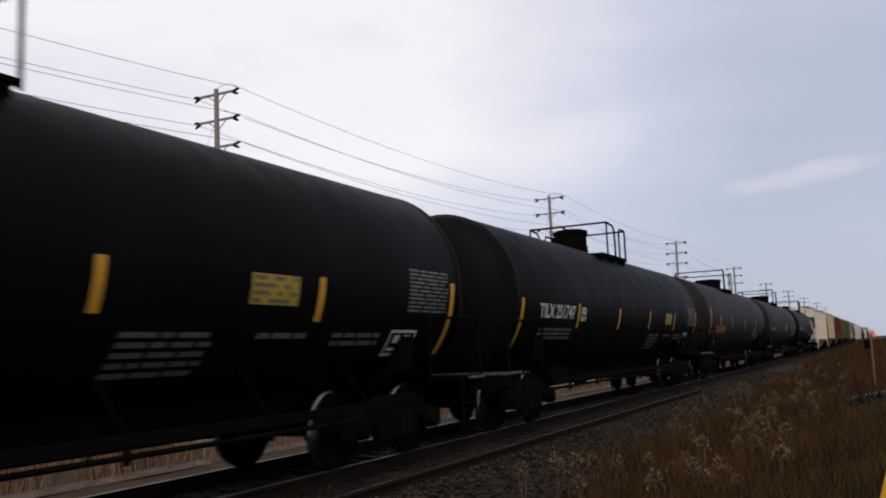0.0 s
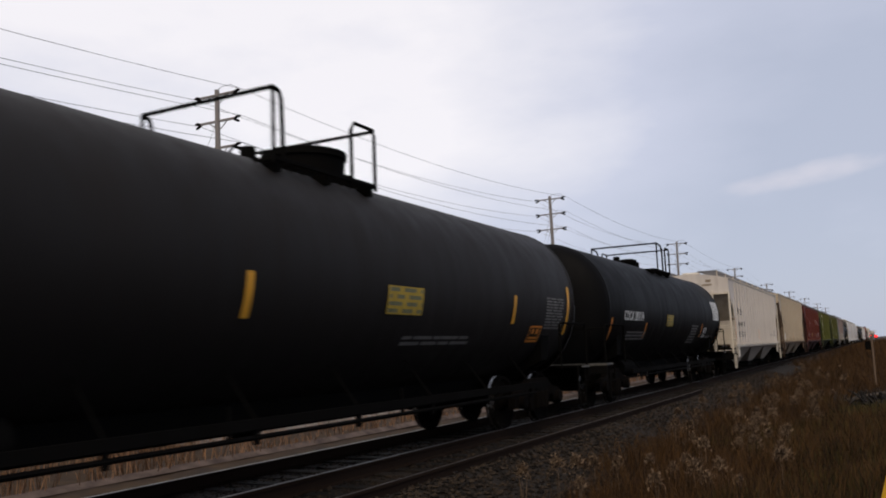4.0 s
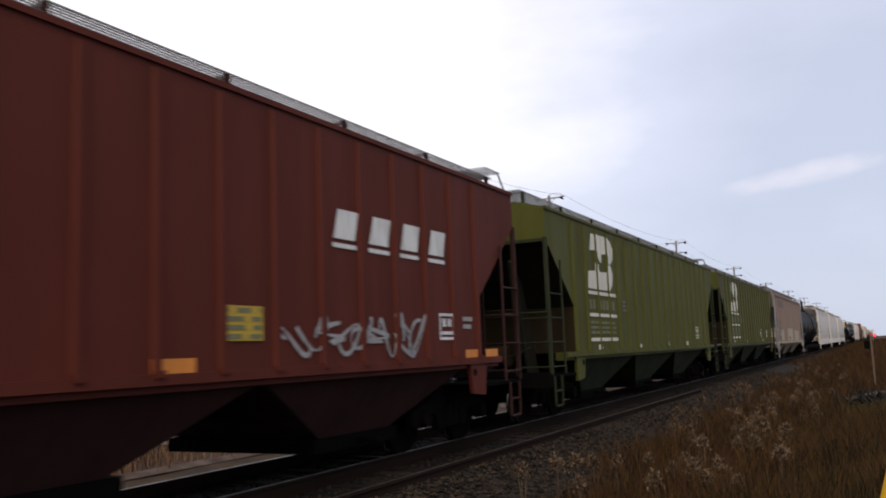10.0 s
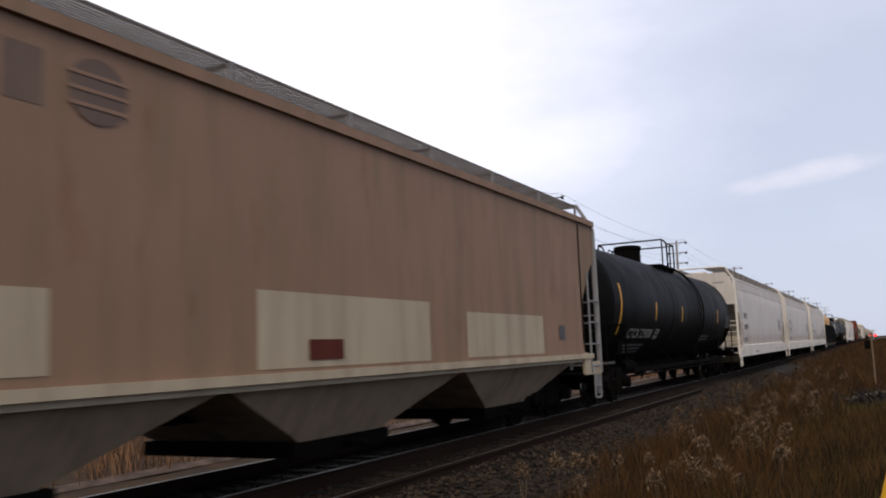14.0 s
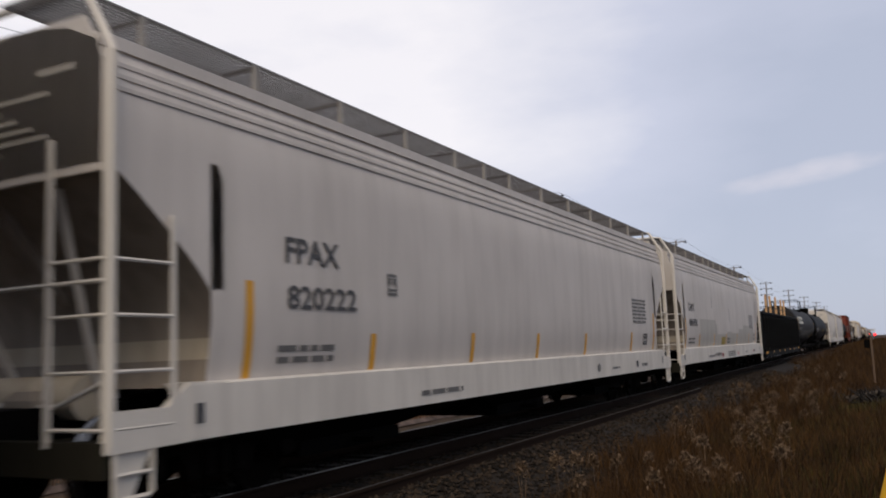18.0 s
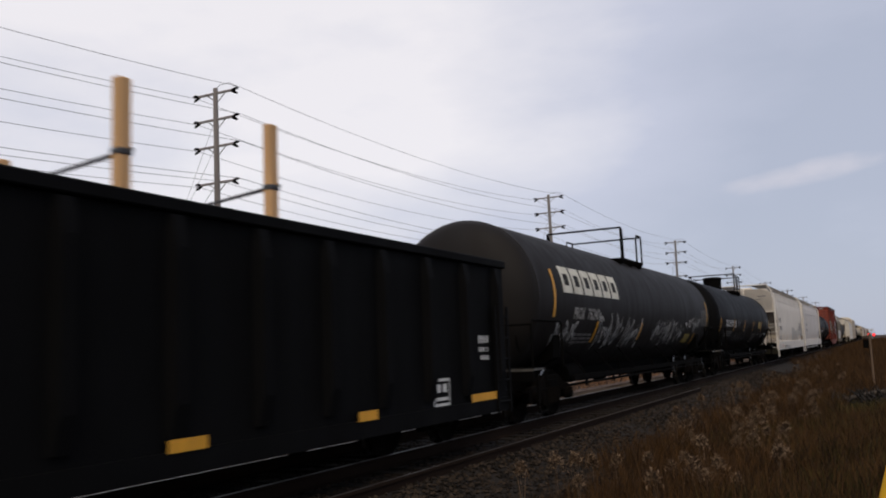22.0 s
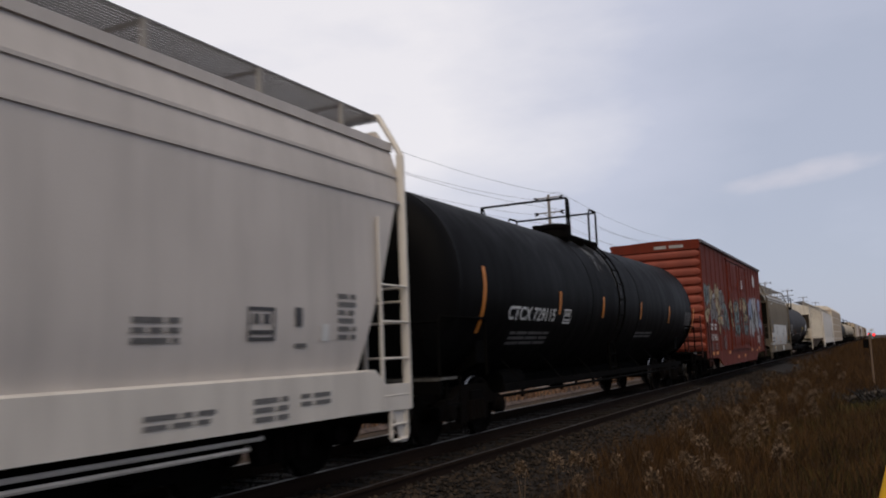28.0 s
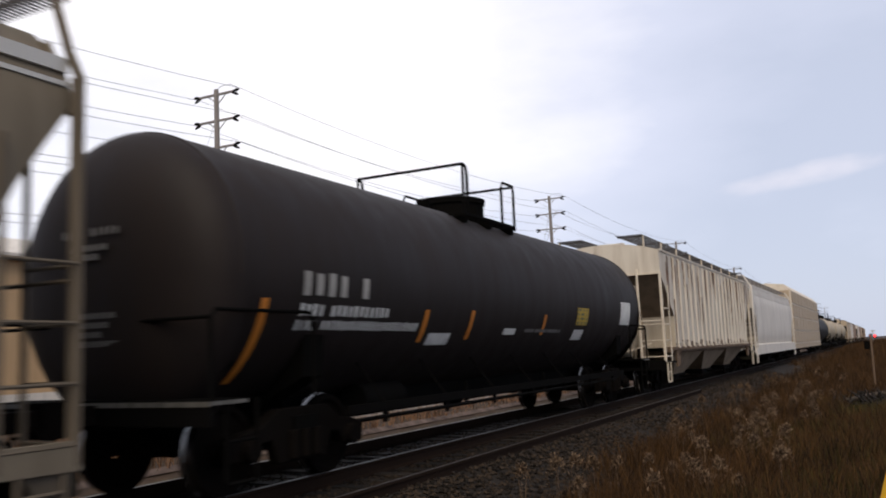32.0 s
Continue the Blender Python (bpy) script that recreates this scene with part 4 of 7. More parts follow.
        post = shared(("board_post", boards, round(eave, 2), round(zb, 2), out, (bracket_mat or frame_mat).name), lambda: Geo().loft([[(out * (foot - 0.02), -0.03, eave + 0.03), (out * (foot + 0.02), -0.03, eave + 0.03), (out * (foot + 0.02), 0.03, eave + 0.03), (out * (foot - 0.02), 0.03, eave + 0.03)], [(xo - 0.02, -0.03, zb), (xo + 0.02, -0.03, zb), (xo + 0.02, 0.03, zb), (xo - 0.02, 0.03, zb)]]).mesh("board_bracket", bracket_mat or frame_mat))
        arm = shared(("board_arm", boards, round(zb, 2), out, board_mat.name), lambda: Geo().box(min(x0, x1), max(x0, x1), -0.02, 0.02, zb - 0.035, zb - 0.002).mesh("bracket_arm", board_mat))
        for y in brackets or [-half + 0.05 + (2 * half - 0.1) * i / 8 for i in range(9)]:
            part("bracket_arm", arm, None, part("board_bracket", post, None, car, at=(0, y, 0)))
    for s in (-1, 1):
        e = s * half
        if boards == "centre" and s > 0:
            for x in (-1, 1):
                g = grating(min(x * 0.5, x * 1.42), max(x * 0.5, x * 1.42), e - s * 0.3 - 0.3, e - s * 0.3 + 0.3, zb + 0.002, 15, 0.10, 0.004, 0.014)
                g.tube([(x * 1.4, e - s * 0.02, zb), (x * 1.5, e - s * 0.02, eave + 0.02)], 0.018, 5)
                part("end_board", g, board_mat, car, at=(0, 0, 0.028))
        if boards != "centre":
            g = Geo()
            up = [(W + 0.02, e, plat), (W + 0.02, e, eave - 0.12), (1.5, e, eave + 0.1), (1.3, e, zb + 0.02), (1.1, e, zb + 0.05)]
            g.tube(up + [(-x, y, z) for x, y, z in reversed(up)], 0.038, 6)
            part("end_frame", g, frame_mat, car)
            z0 = pts[0][1]
            g = Geo().prism([(-W + 0.1, z0), (W - 0.1, z0), (W - 0.1, eave - 0.15), (1.28, eave + 0.24), (-1.28, eave + 0.24), (-W + 0.1, eave - 0.15)], 1, min(e, e - s * 0.04), max(e, e - s * 0.04))
            part("end_sheet", g, side, car)
            part("end_stiffener", Geo().box(-0.06, 0.06, e + s * 0.002, e + s * 0.07, z0 - 0.1, eave + 0.3), side, car, bevel=0.015)
            part("slope_web", Geo().prism([(e, z0), (e - s * 0.12, z0), (e - s * (d_in * 0.8), (z0 + pts[-1][1]) * 0.5), (e - s * (d_in * 0.8), (z0 + pts[-1][1]) * 0.5 - 0.12), (e - s * 0.1, z0 - 0.14)], 0, -0.04, 0.04), slope_mat or side, car)
    if end_rows:
        g = Geo()
        for x0, x1, z0, z1 in end_rows:
            g.add([(x0, -half - 0.012, z0), (x1, -half - 0.012, z0), (x1, -half - 0.012, z1), (x0, -half - 0.012, z1)], [(0, 1, 2, 3)])
        tagged(part("end_stencil", g, end_tone or MARK_GREY, car, "small stencilled writing on the end sheet"), kind="stuff")
    for kind, mat, lab, rows in marks:
        put_mark(kind, rows, bars(rows, surf, 0.006 if not ribs else 0.012) if not isinstance(rows, Geo) else rows, mat, car, lab)
    add_trucks(car, half + inset - 2.2)
    add_couplers(car, half + inset)
    return car


def rib_places(half, d_in, ribs):
    return [-half + d_in + 0.1 + (2 * half - 2 * d_in - 0.2) * k / (ribs - 1) for k in range(ribs)]


def rib_mesh(sill, eave, mat):
    g = Geo()
    g.loft([[(-0.01, -0.06, z), (0.04, -0.032, z), (0.04, 0.032, z), (-0.01, 0.06, z)] for z in (sill + 0.03, eave - 0.08)])
    g.box(0.0, 0.07, -0.05, 0.05, sill - 0.02, sill + 0.04)
    return g.mesh("rib", mat)


def hatch_mesh(mat):
    g = Geo().loft([[(r * math.cos(6.2832 * j / 16), r * math.sin(6.2832 * j / 16), z) for j in range(16)] for z, r in ((-0.12, 0.33), (0.03, 0.33), (0.04, 0.37), (0.09, 0.37), (0.13, 0.2))])
    g.box(-0.36, 0.36, -0.03, 0.03, 0.11, 0.15)
    return g.mesh("roof_hatch", mat)


# ---- boxcar, gondola, autorack ----
def box_car(s0, s1, label, marks=()):
    L = s1 - s0
    half = L / 2 - 1.15
    car = place(wagon(label, "boxcar"), s0, s1)
    W, zb, ze = 1.52, 0.95, 4.78
    g = Geo().loft([[(-W, y, zb), (W, y, zb), (W, y, ze), (W * 0.5, y, ze + 0.07), (0, y, ze + 0.1), (-W * 0.5, y, ze + 0.07), (-W, y, ze)] for y in (-half, half)])
    part("body", g, BOX_RED, car)
    for x in (-1, 1):
        g = Geo().box(x * W - 0.06, x * W + 0.08, -half - 0.03, half + 0.03, ze - 0.06, ze + 0.03)
        part("eave_rail", g, ROOF_GREY, car, "weathered grey roof edge")
        # side sill, deeper towards the middle
        g = Geo().prism([(-half, zb + 0.05), (half, zb + 0.05), (half, zb - 0.18), (half - 2.3, zb - 0.22), (half - 3.2, 0.42), (-half + 3.2, 0.42), (-half + 2.3, zb - 0.22), (-half, zb - 0.18)], 0, x * W - 0.03, x * W + x * 0.012)
        part("side_sill", g, BOX_RED, car)
        ys = [-half + 0.1 + i * 0.92 for i in range(6)] + [half - 0.1 - i * 0.92 for i in range(6)]
        for y in ys:
            part("side_post", shared("box_post", lambda: Geo().loft([[(-0.01, -0.1, z), (0.027, -0.06, z), (0.027, 0.06, z), (-0.01, 0.1, z)] for z in (0.96, 4.7)]).mesh("side_post", BOX_RED)), None, car, at=(x * W, y, 0)).rotation_euler = (0, 0, 0 if x > 0 else math.pi)
        for y0, y1 in ((-2.4, 0.1), (0.14, 2.6)):
            g = Geo().box(x * W - x * 0.02, x * W + x * 0.045, y0, y1, 1.0, 4.5)
            door = part("plug_door", g, BOX_RED, car)
            m = (y0 + y1) / 2
            for a, b2 in ((y0 + 0.08, m - 0.05), (m + 0.05, y1 - 0.08)):
                for z0, z1 in ((1.15, 2.2), (2.3, 3.35), (3.45, 4.4)):
                    g = Geo().loft([[(x * (W + 0.045), a, z0), (x * (W + 0.045), b2, z0), (x * (W + 0.045), b2, z1), (x * (W + 0.045), a, z1)], [(x * (W + 0.060), a + 0.05, z0 + 0.05), (x * (W + 0.060), b2 - 0.05, z0 + 0.05), (x * (W + 0.060), b2 - 0.05, z1 - 0.05), (x * (W + 0.060), a + 0.05, z1 - 0.05)]])
                    part("door_panel", g, BOX_RED, door)
            for yy in (y0 + 0.35, y1 - 0.35):
                part("locking_bar", Geo().tube([(x * (W + 0.10), yy, 1.05), (x * (W + 0.10), yy, 4.45)], 0.022, 6), BOX_RED, door)
            part("door_handle", Geo().tube([(x * (W + 0.11), m - 0.4, 2.0), (x * (W + 0.11), m + 0.4, 2.0)], 0.025, 6), BOX_RED, door)
        for z0, z1 in ((0.98, 1.04), (4.52, 4.6)):
            part("door_track", Geo().box(min(x * W, x * (W + 0.075)), max(x * W, x * (W + 0.075)), -2.6, 2.8, z0, z1), BOX_RED, car)
    for s in (-1, 1):
        for k in range(11):
            z = 1.2 + k * 0.315
            g = Geo().loft([[(x, s * (half - 0.02), z - 0.15 * a), (x, s * (half + 0.05 * a), z - 0.105 * a), (x, s * (half + 0.07 * a), z - 0.03 * a), (x, s * (half + 0.07 * a), z + 0.05 * a), (x, s * (half + 0.045 * a), z + 0.11 * a), (x, s * (half - 0.02), z + 0.145 * a)] for x, a in ((-W + 0.02, 0.5), (-W + 0.14, 1), (W - 0.14, 1), (W - 0.02, 0.5))])
            part("end_corrugation", g, BOX_END_LIT, car, smooth=True)
        g = Geo().box(-W - 0.02, W + 0.02, s * half - 0.05 + s * 0.02, s * half + 0.05 + s * 0.02, ze - 0.28, ze + 0.05)
        part("end_cap", g, BOX_RED, car)
        for x0, x1 in ((0.0, 0.42), (0.52, 1.0)):
            part("end_stencil", Geo().box(x0, x1, s * (half + 0.074) - 0.004, s * (half + 0.074) + 0.004, ze - 0.2, ze - 0.1), MARK_FADED, car)
        g = Geo().box(-W, W, s * half - 0.08, s * half + 0.08, 0.72, 1.02)
        part("end_sill", g, UNDER, car)
        stile = part("end_ladder", Geo().tube([(0.95, s * (half + 0.14), 0.8), (0.95, s * (half + 0.14), 2.2)], 0.022, 5), RED_DUST_SHADE, car)
        part("stile", Geo().tube([(1.4, s * (half + 0.14), 0.8), (1.4, s * (half + 0.14), 2.2)], 0.022, 5), RED_DUST_SHADE, stile)
        for k in range(5):
            part("rung", Geo().tube([(0.95, s * (half + 0.14), 0.9 + k * 0.3), (1.4, s * (half + 0.14), 0.9 + k * 0.3)], 0.018, 5), RED_DUST_SHADE, stile)
        for x in (-1, 1):
            yy = s * half - (0.5 if s > 0 else 0)
            rung_ladder(car, x * (W + 0.09), yy, 0.5, 1.5, 4, RED_DUST_SHADE)
            stirrup(car, x * (W + 0.05), yy, 0.25, 0.75, UNDER)
    g = Geo().box(-0.3, 0.3, -half - 0.5, half + 0.5, 0.70, 0.98)
    part("centre_sill", g, UNDER, car)
    surf = lambda z: W
    for kind, mat, lab, rows, gap in marks:
        put_mark(kind, rows, bars(rows, surf, gap) if not isinstance(rows, Geo) else rows, mat, car, lab)
    add_trucks(car, half + 1.15 - 2.5)
    add_couplers(car, half + 1.15)
    return car


def gondola_car(s0, s1, label, marks=()):
    L = s1 - s0
    half = L / 2 - 0.75
    car = place(wagon(label, "gondola wagon"), s0, s1)
    W, zb, zt = 1.50, 0.52, 2.6
    for x in (-1, 1):
        part("side_panel", Geo().box(x * W - 0.03, x * W + 0.03, -half, half, zb, zt), GONDOLA, car)
        part("top_chord", Geo().box(x * W - 0.08, x * W + 0.1, -half, half, zt, zt + 0.12), GONDOLA, car, bevel=0.015)
        part("side_sill", Geo().box(x * W - 0.05, x * W + 0.08, -half, half, zb - 0.1, zb + 0.1), GONDOLA, car)
        for k in range(18):
            y = -half + 0.85 + (2 * half - 1.2) * k / 17
            part("side_stake", shared("gon_rib", lambda: Geo().loft([[(0.02, -0.11, z), (0.03 + d, -0.07, z), (0.03 + d, 0.07, z), (0.02, 0.11, z)] for z, d in ((0.72, 0.05), (1.0, 0.11), (2.3, 0.11), (2.58, 0.06))]).mesh("side_stake", GONDOLA)), None, car, at=(x * W, y, 0)).rotation_euler = (0, 0, 0 if x > 0 else math.pi)
    for s in (-1, 1):
        part("end_panel", Geo().box(-W, W, s * half - 0.04, s * half + 0.04, zb, zt + 0.1), GONDOLA, car)
        for k in range(5):
            z = 0.95 + k * 0.38
            part("end_corrugation", Geo().box(-W + 0.05, W - 0.05, s * half + s * 0.02 - 0.05, s * half + s * 0.02 + 0.05, z - 0.05, z + 0.05), GONDOLA, car, bevel=0.02)
        for x in (-1, 1):
            yy = s * half - (0.5 if s > 0 else 0)
            rung_ladder(car, x * (W + 0.1), yy, 0.4, 1.6, 5, GONDOLA)
    part("floor", Geo().box(-W, W, -half, half, zb, zb + 0.06), GONDOLA, car)
    part("centre_sill", Geo().box(-0.3, 0.3, -half - 0.4, half + 0.4, 0.55, 0.9), UNDER, car)
    # load: upright timbers strapped along both walls, with pipe stacked between them
    for x, ys in ((1.28, (-5.1, -3.1, -0.2, 2.68, 4.63)), (-1.28, (-9.2, -6.9, -1.6, 1.2, 3.4, 6.6))):
        for k, y in enumerate(ys):
            h = (3.74 if x > 0 else (3.1, 2.95, 3.1, 3.3, 3.5, 3.4)[k]) + 0.03 * (k % 3)
            part("load_stake", Geo().box(x - 0.05, x + 0.05, y - 0.065, y + 0.065, zb + 0.06, h), WOOD_YELLOW, car, "yellow wooden load stake", bevel=0.01)
    for y in (-5.1, -3.1, -0.2, 2.68, 4.63):
        part("load_strap", Geo().tube([(-1.34, y - 0.15, 2.92), (-0.6, y - 0.1, 2.97), (0.4, y, 3.02), (1.36, y + 0.04, 3.12)], [0.022, 0.018, 0.018, 0.024], 5), STRAP, car, "black band tied between the stakes")
        part("strap_wrap", Geo().box(1.22, 1.34, y - 0.075, y + 0.075, 3.07, 3.13), STRAP, car, bevel=0.012)
    for k in range(6):
        part("pipe", Geo().tube([(-1.05 + 0.42 * k, -half + 0.8, zb + 0.27), (-1.05 + 0.42 * k, half - 0.9, zb + 0.27)], 0.2, 12), IRON, car, smooth=True)
    surf = lambda z: W + 0.03 if z > 0.75 else W + 0.08
    for kind, mat, lab, rows in marks:
        put_mark(kind, rows, bars(rows, lambda z, k=rows: surf(k[0][2])) if not isinstance(rows, Geo) else rows, mat, car, lab)
    add_trucks(car, half + 0.75 - 2.3)
    add_couplers(car, half + 0.75)
    return car


def autorack_car(s0, s1, label):
    L = s1 - s0
    half = L / 2 - 0.8
    car = place(wagon(label, "autorack wagon"), s0, s1)
    W, ze = 1.55, 4.65
    g = Geo().loft([[(-W, y, 1.0), (W, y, 1.0), (W, y, ze), (W * 0.75, y, ze + 0.42), (0, y, ze + 0.55), (-W * 0.75, y, ze + 0.42), (-W, y, ze)] for y in (-half, half)])
    part("body", g, WHITE_BEIGE, car)
    for x in (-1, 1):
        for k in range(10):
            y0 = -half + 0.3 + (2 * half - 0.6) * k / 10
            y1 = y0 + (2 * half - 0.6) / 10 - 0.12
            for z0, z1 in ((1.1, 1.95), (2.0, 2.85), (2.9, 3.75), (3.8, 4.55)):
                part("side_screen", shared(("screen", round(y1 - y0, 2)), lambda: Geo().box(0, 0.04, 0, y1 - y0, 0, 0.8).mesh("side_screen", RACK_TAN)), None, car, at=(x * W if x > 0 else -W - 0.04, y0, z0))
        part("side_sill", Geo().box(x * W - 0.1, x * W + 0.03, -half, half, 0.7, 1.02), RACK_TAN, car)
    for s in (-1, 1):
        part("end_door", Geo().box(-W + 0.1, W - 0.1, s * half - 0.04, s * half + 0.04, 1.05, ze), RACK_TAN, car)
    part("centre_sill", Geo().box(-0.3, 0.3, -half - 0.5, half + 0.5, 0.6, 0.95), UNDER, car)
    add_trucks(car, half + 0.8 - 3.0)
    add_couplers(car, half + 0.8)
    return car


# ---- ground and track ----
def sheet(name, xs, zs, ys, mat, kind="structure", label="", category="", jitter=0.0):
    g = Geo()
    r = random.Random(7)
    n = len(xs)
    g.v = [(x, y, z + (r.uniform(-jitter, jitter))) for y in ys for x, z in zip(xs, zs)]
    g.f = [(j * n + i, j * n + i + 1, (j + 1) * n + i + 1, (j + 1) * n + i) for j in range(len(ys) - 1) for i in range(n - 1)]
    g.m = [0] * len(g.f)
    return tagged(new(name, g.mesh(name, mat, smooth=True)), label, category, kind=kind)


far_ys = [-300, -60, -20, -6] + [i * 1.5 for i in range(-2, 40)] + [70, 90, 120, 160, 220, 320, 480, 800, 1500, 4000]
sheet("ground", [-3000, -300, -60, -30, -18, -12.5, -10.5, -9.4, -8.6, -5.2, -4.5, -3.7, -2.5, -1.2, 0, 1.5, 4, 10, 60, 300, 3000],
      [-0.6, -0.6, -0.6, -0.6, -0.58, -0.6, -0.62, -0.6, -0.34, -0.34, -0.46, -0.52, -0.46, -0.38, -0.3, -0.3, -0.3, -0.4, -0.5, -0.5, -0.5], far_ys, SOIL,
      label="dry brown field soil beside the railway", category="ground", jitter=0.03)
ROAD_PALE = varied("pale_gravel", (0.04, 0.028, 0.024), (0.12, 0.088, 0.074), 3, 0.95, 8, 0.4)
sheet("gravel_verge", [-12.0, -11.8, -11.6], [-0.58, -0.5, -0.58], [-60, -10, 0, 10, 20, 40, 80, 160, 400, 1500], ROAD_PALE, label="pale gravel verge behind the railway", category="verge", jitter=0.01)
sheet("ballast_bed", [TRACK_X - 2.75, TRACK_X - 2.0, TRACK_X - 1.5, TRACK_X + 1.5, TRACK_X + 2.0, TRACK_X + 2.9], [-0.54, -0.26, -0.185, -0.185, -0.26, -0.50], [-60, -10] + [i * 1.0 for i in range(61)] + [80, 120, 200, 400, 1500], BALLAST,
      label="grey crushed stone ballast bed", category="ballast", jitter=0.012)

track = tagged(new("railway_track"), "steel rails with bright worn heads on wooden ties", "railway track", kind="structure")
for s in (-1, 1):
    x = TRACK_X + s * 0.7525
    g = Geo().prism([(-0.07, -0.172), (0.07, -0.172), (0.07, -0.16), (0.012, -0.14), (0.012, -0.045), (0.036, -0.035), (0.036, -0.006), (-0.036, -0.006), (-0.036, -0.035), (-0.012, -0.045), (-0.012, -0.14), (-0.07, -0.16)], 1, -60, 1500)
    rail = part("rail", g, RAILSIDE, track, "rusty steel rail", at=(x, 0, 0))
    part("rail_head", Geo().box(-0.014, 0.02, -60, 1500, -0.007, 0.0), RAILTOP, rail, "bright worn rail head")
TIE_MESH = Geo().box(-1.3, 1.3, -0.115, 0.115, -0.35, -0.165).mesh("tie", TIE, bevel=0.012)
TIE_R = random.Random(3)
for k in range(-8, 150):
    t = part("tie", TIE_MESH, None, track, at=(TRACK_X + TIE_R.uniform(-0.04, 0.04), k * 0.5 + TIE_R.uniform(-0.03, 0.03), TIE_R.uniform(-0.01, 0.006)))
    t.rotation_euler = (0, 0, TIE_R.uniform(-0.015, 0.015))
g = Geo()
for k in range(150, 1200):
    g.box(TRACK_X - 1.3, TRACK_X + 1.3, k * 0.5 - 0.115, k * 0.5 + 0.115, -0.3, -0.168)
tagged(part("tie_row", g, TIE, track), kind="stuff")
spare = Geo().prism([(-0.07, 0), (0.07, 0), (0.07, 0.012), (0.012, 0.03), (0.012, 0.13), (0.036, 0.14), (0.036, 0.172), (-0.036, 0.172), (-0.036, 0.14), (-0.012, 0.13), (-0.012, 0.03), (-0.07, 0.012)], 1, -14, 27)
ob = tagged(new("spare_rail", spare.mesh("spare_rail", RAILSIDE)), "rusty loose rail lying along the ballast shoulder", "rail")
ob.location = (TRACK_X + 1.66, 0, -0.25)
part("rail_head", Geo().box(-0.012, 0.016, -14, 27, 0.171, 0.174), RAILTOP, ob, "dull worn rail head")

# crushed stone on the near shoulder
ST = np.random.default_rng(11)


def stones(count, x0, x1, y0, y1, zfun, smin, smax, power=1.6):
    base = np.array([(1, 0, 0), (-1, 0, 0), (0, 1, 0), (0, -1, 0), (0, 0, 1), (0, 0, -1)], float)
    tris = np.array([(0, 2, 4), (2, 1, 4), (1, 3, 4), (3, 0, 4), (2, 0, 5), (1, 2, 5), (3, 1, 5), (0, 3, 5)])
    y = y0 + (y1 - y0) * ST.random(count) ** power
    x = ST.uniform(x0, x1, count)
    size = ST.uniform(smin, smax, count)
    v = base[None] * ST.uniform(0.6, 1.3, (count, 6, 1)) + ST.normal(0, 0.16, (count, 6, 3))
    a = ST.uniform(0, 6.28, count)
    c, s = np.cos(a)[:, None], np.sin(a)[:, None]
    v = np.stack([v[..., 0] * c - v[..., 1] * s, v[..., 0] * s + v[..., 1] * c, v[..., 2] * 0.7], -1) * size[:, None, None]
    v += np.stack([x, y, zfun(x) + size * 0.25], -1)[:, None]
    f = tris[None] + (np.arange(count) * 6)[:, None, None]
    return v.reshape(-1, 3), f.reshape(-1, 3)


def stuff(name, v, f, mat, label, category):
    me = bpy.data.meshes.new(name)
    me.from_pydata(v.tolist(), [], f.tolist())
    me.materials.append(mat)
    return tagged(new(name, me), label, category, kind="stuff")


shoulder = lambda x: np.interp(x, [TRACK_X - 2.7, TRACK_X - 2.0, TRACK_X - 1.5, TRACK_X + 1.5, TRACK_X + 2.0, TRACK_X + 2.9, TRACK_X + 4.0], [-0.52, -0.26, -0.185, -0.185, -0.26, -0.50, -0.5])
v1, f1 = stones(16000, TRACK_X + 1.3, TRACK_X + 3.3, 4, 45, shoulder, 0.018, 0.045)
v2, f2 = stones(20000, TRACK_X - 2.6, TRACK_X + 1.3, 3, 40, shoulder, 0.018, 0.04)
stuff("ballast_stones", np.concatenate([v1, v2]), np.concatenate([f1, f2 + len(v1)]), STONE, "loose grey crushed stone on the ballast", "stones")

# ---- weeds and grass ----
GR = np.random.default_rng(5)
ground_z = lambda x: np.interp(x, [-4.5, -3.7, -2.5, -1.2, 0, 4], [-0.46, -0.52, -0.46, -0.38, -0.3, -0.3])


def blades(x, y, z, h, lean, width):
    """Bent three-point blades, each a narrow strip."""
    n = len(x)
    a = GR.uniform(0, 6.28, n)
    dx, dy = np.cos(a), np.sin(a)
    b = GR.uniform(0, 6.28, n)
    ux, uy = np.cos(b) * width, np.sin(b) * width
    p0 = np.stack([x, y, z], -1)
    p1 = p0 + np.stack([dx * lean * h * 0.35, dy * lean * h * 0.35, h * 0.55], -1)
    p2 = p0 + np.stack([dx * lean * h, dy * lean * h, h], -1)
    u = np.stack([ux, uy, np.zeros(n)], -1)
    v = np.stack([p0 - u, p0 + u, p1 - u * 0.8, p1 + u * 0.8, p2], 1)
    k = (np.arange(n) * 5)[:, None]
    f = np.concatenate([k + [0, 1, 3], k + [0, 3, 2], k + [2, 3, 4]])
    return v.reshape(-1, 3), f


def scatter(count, x0, x1, y0, y1, power):
    return GR.uniform(x0, x1, count), y0 + (y1 - y0) * GR.random(count) ** power


def field(count, x0, x1, y0, y1, power, hmin, hmax, width, lean=0.45, keep=None):
    x, y = scatter(count, x0, x1, y0, y1, power)
    if keep is not None:
        m = keep(x, y)
        x, y = x[m], y[m]
    h = GR.uniform(hmin, hmax, len(x)) * (0.75 + 0.4 * np.sin(x * 2.1 + np.sin(y * 1.3) * 2) * np.sin(y * 0.9))
    w = width * (1 + y / 25)
    return blades(x, y, ground_z(x), h, GR.uniform(0.1, lean, len(x)), w)


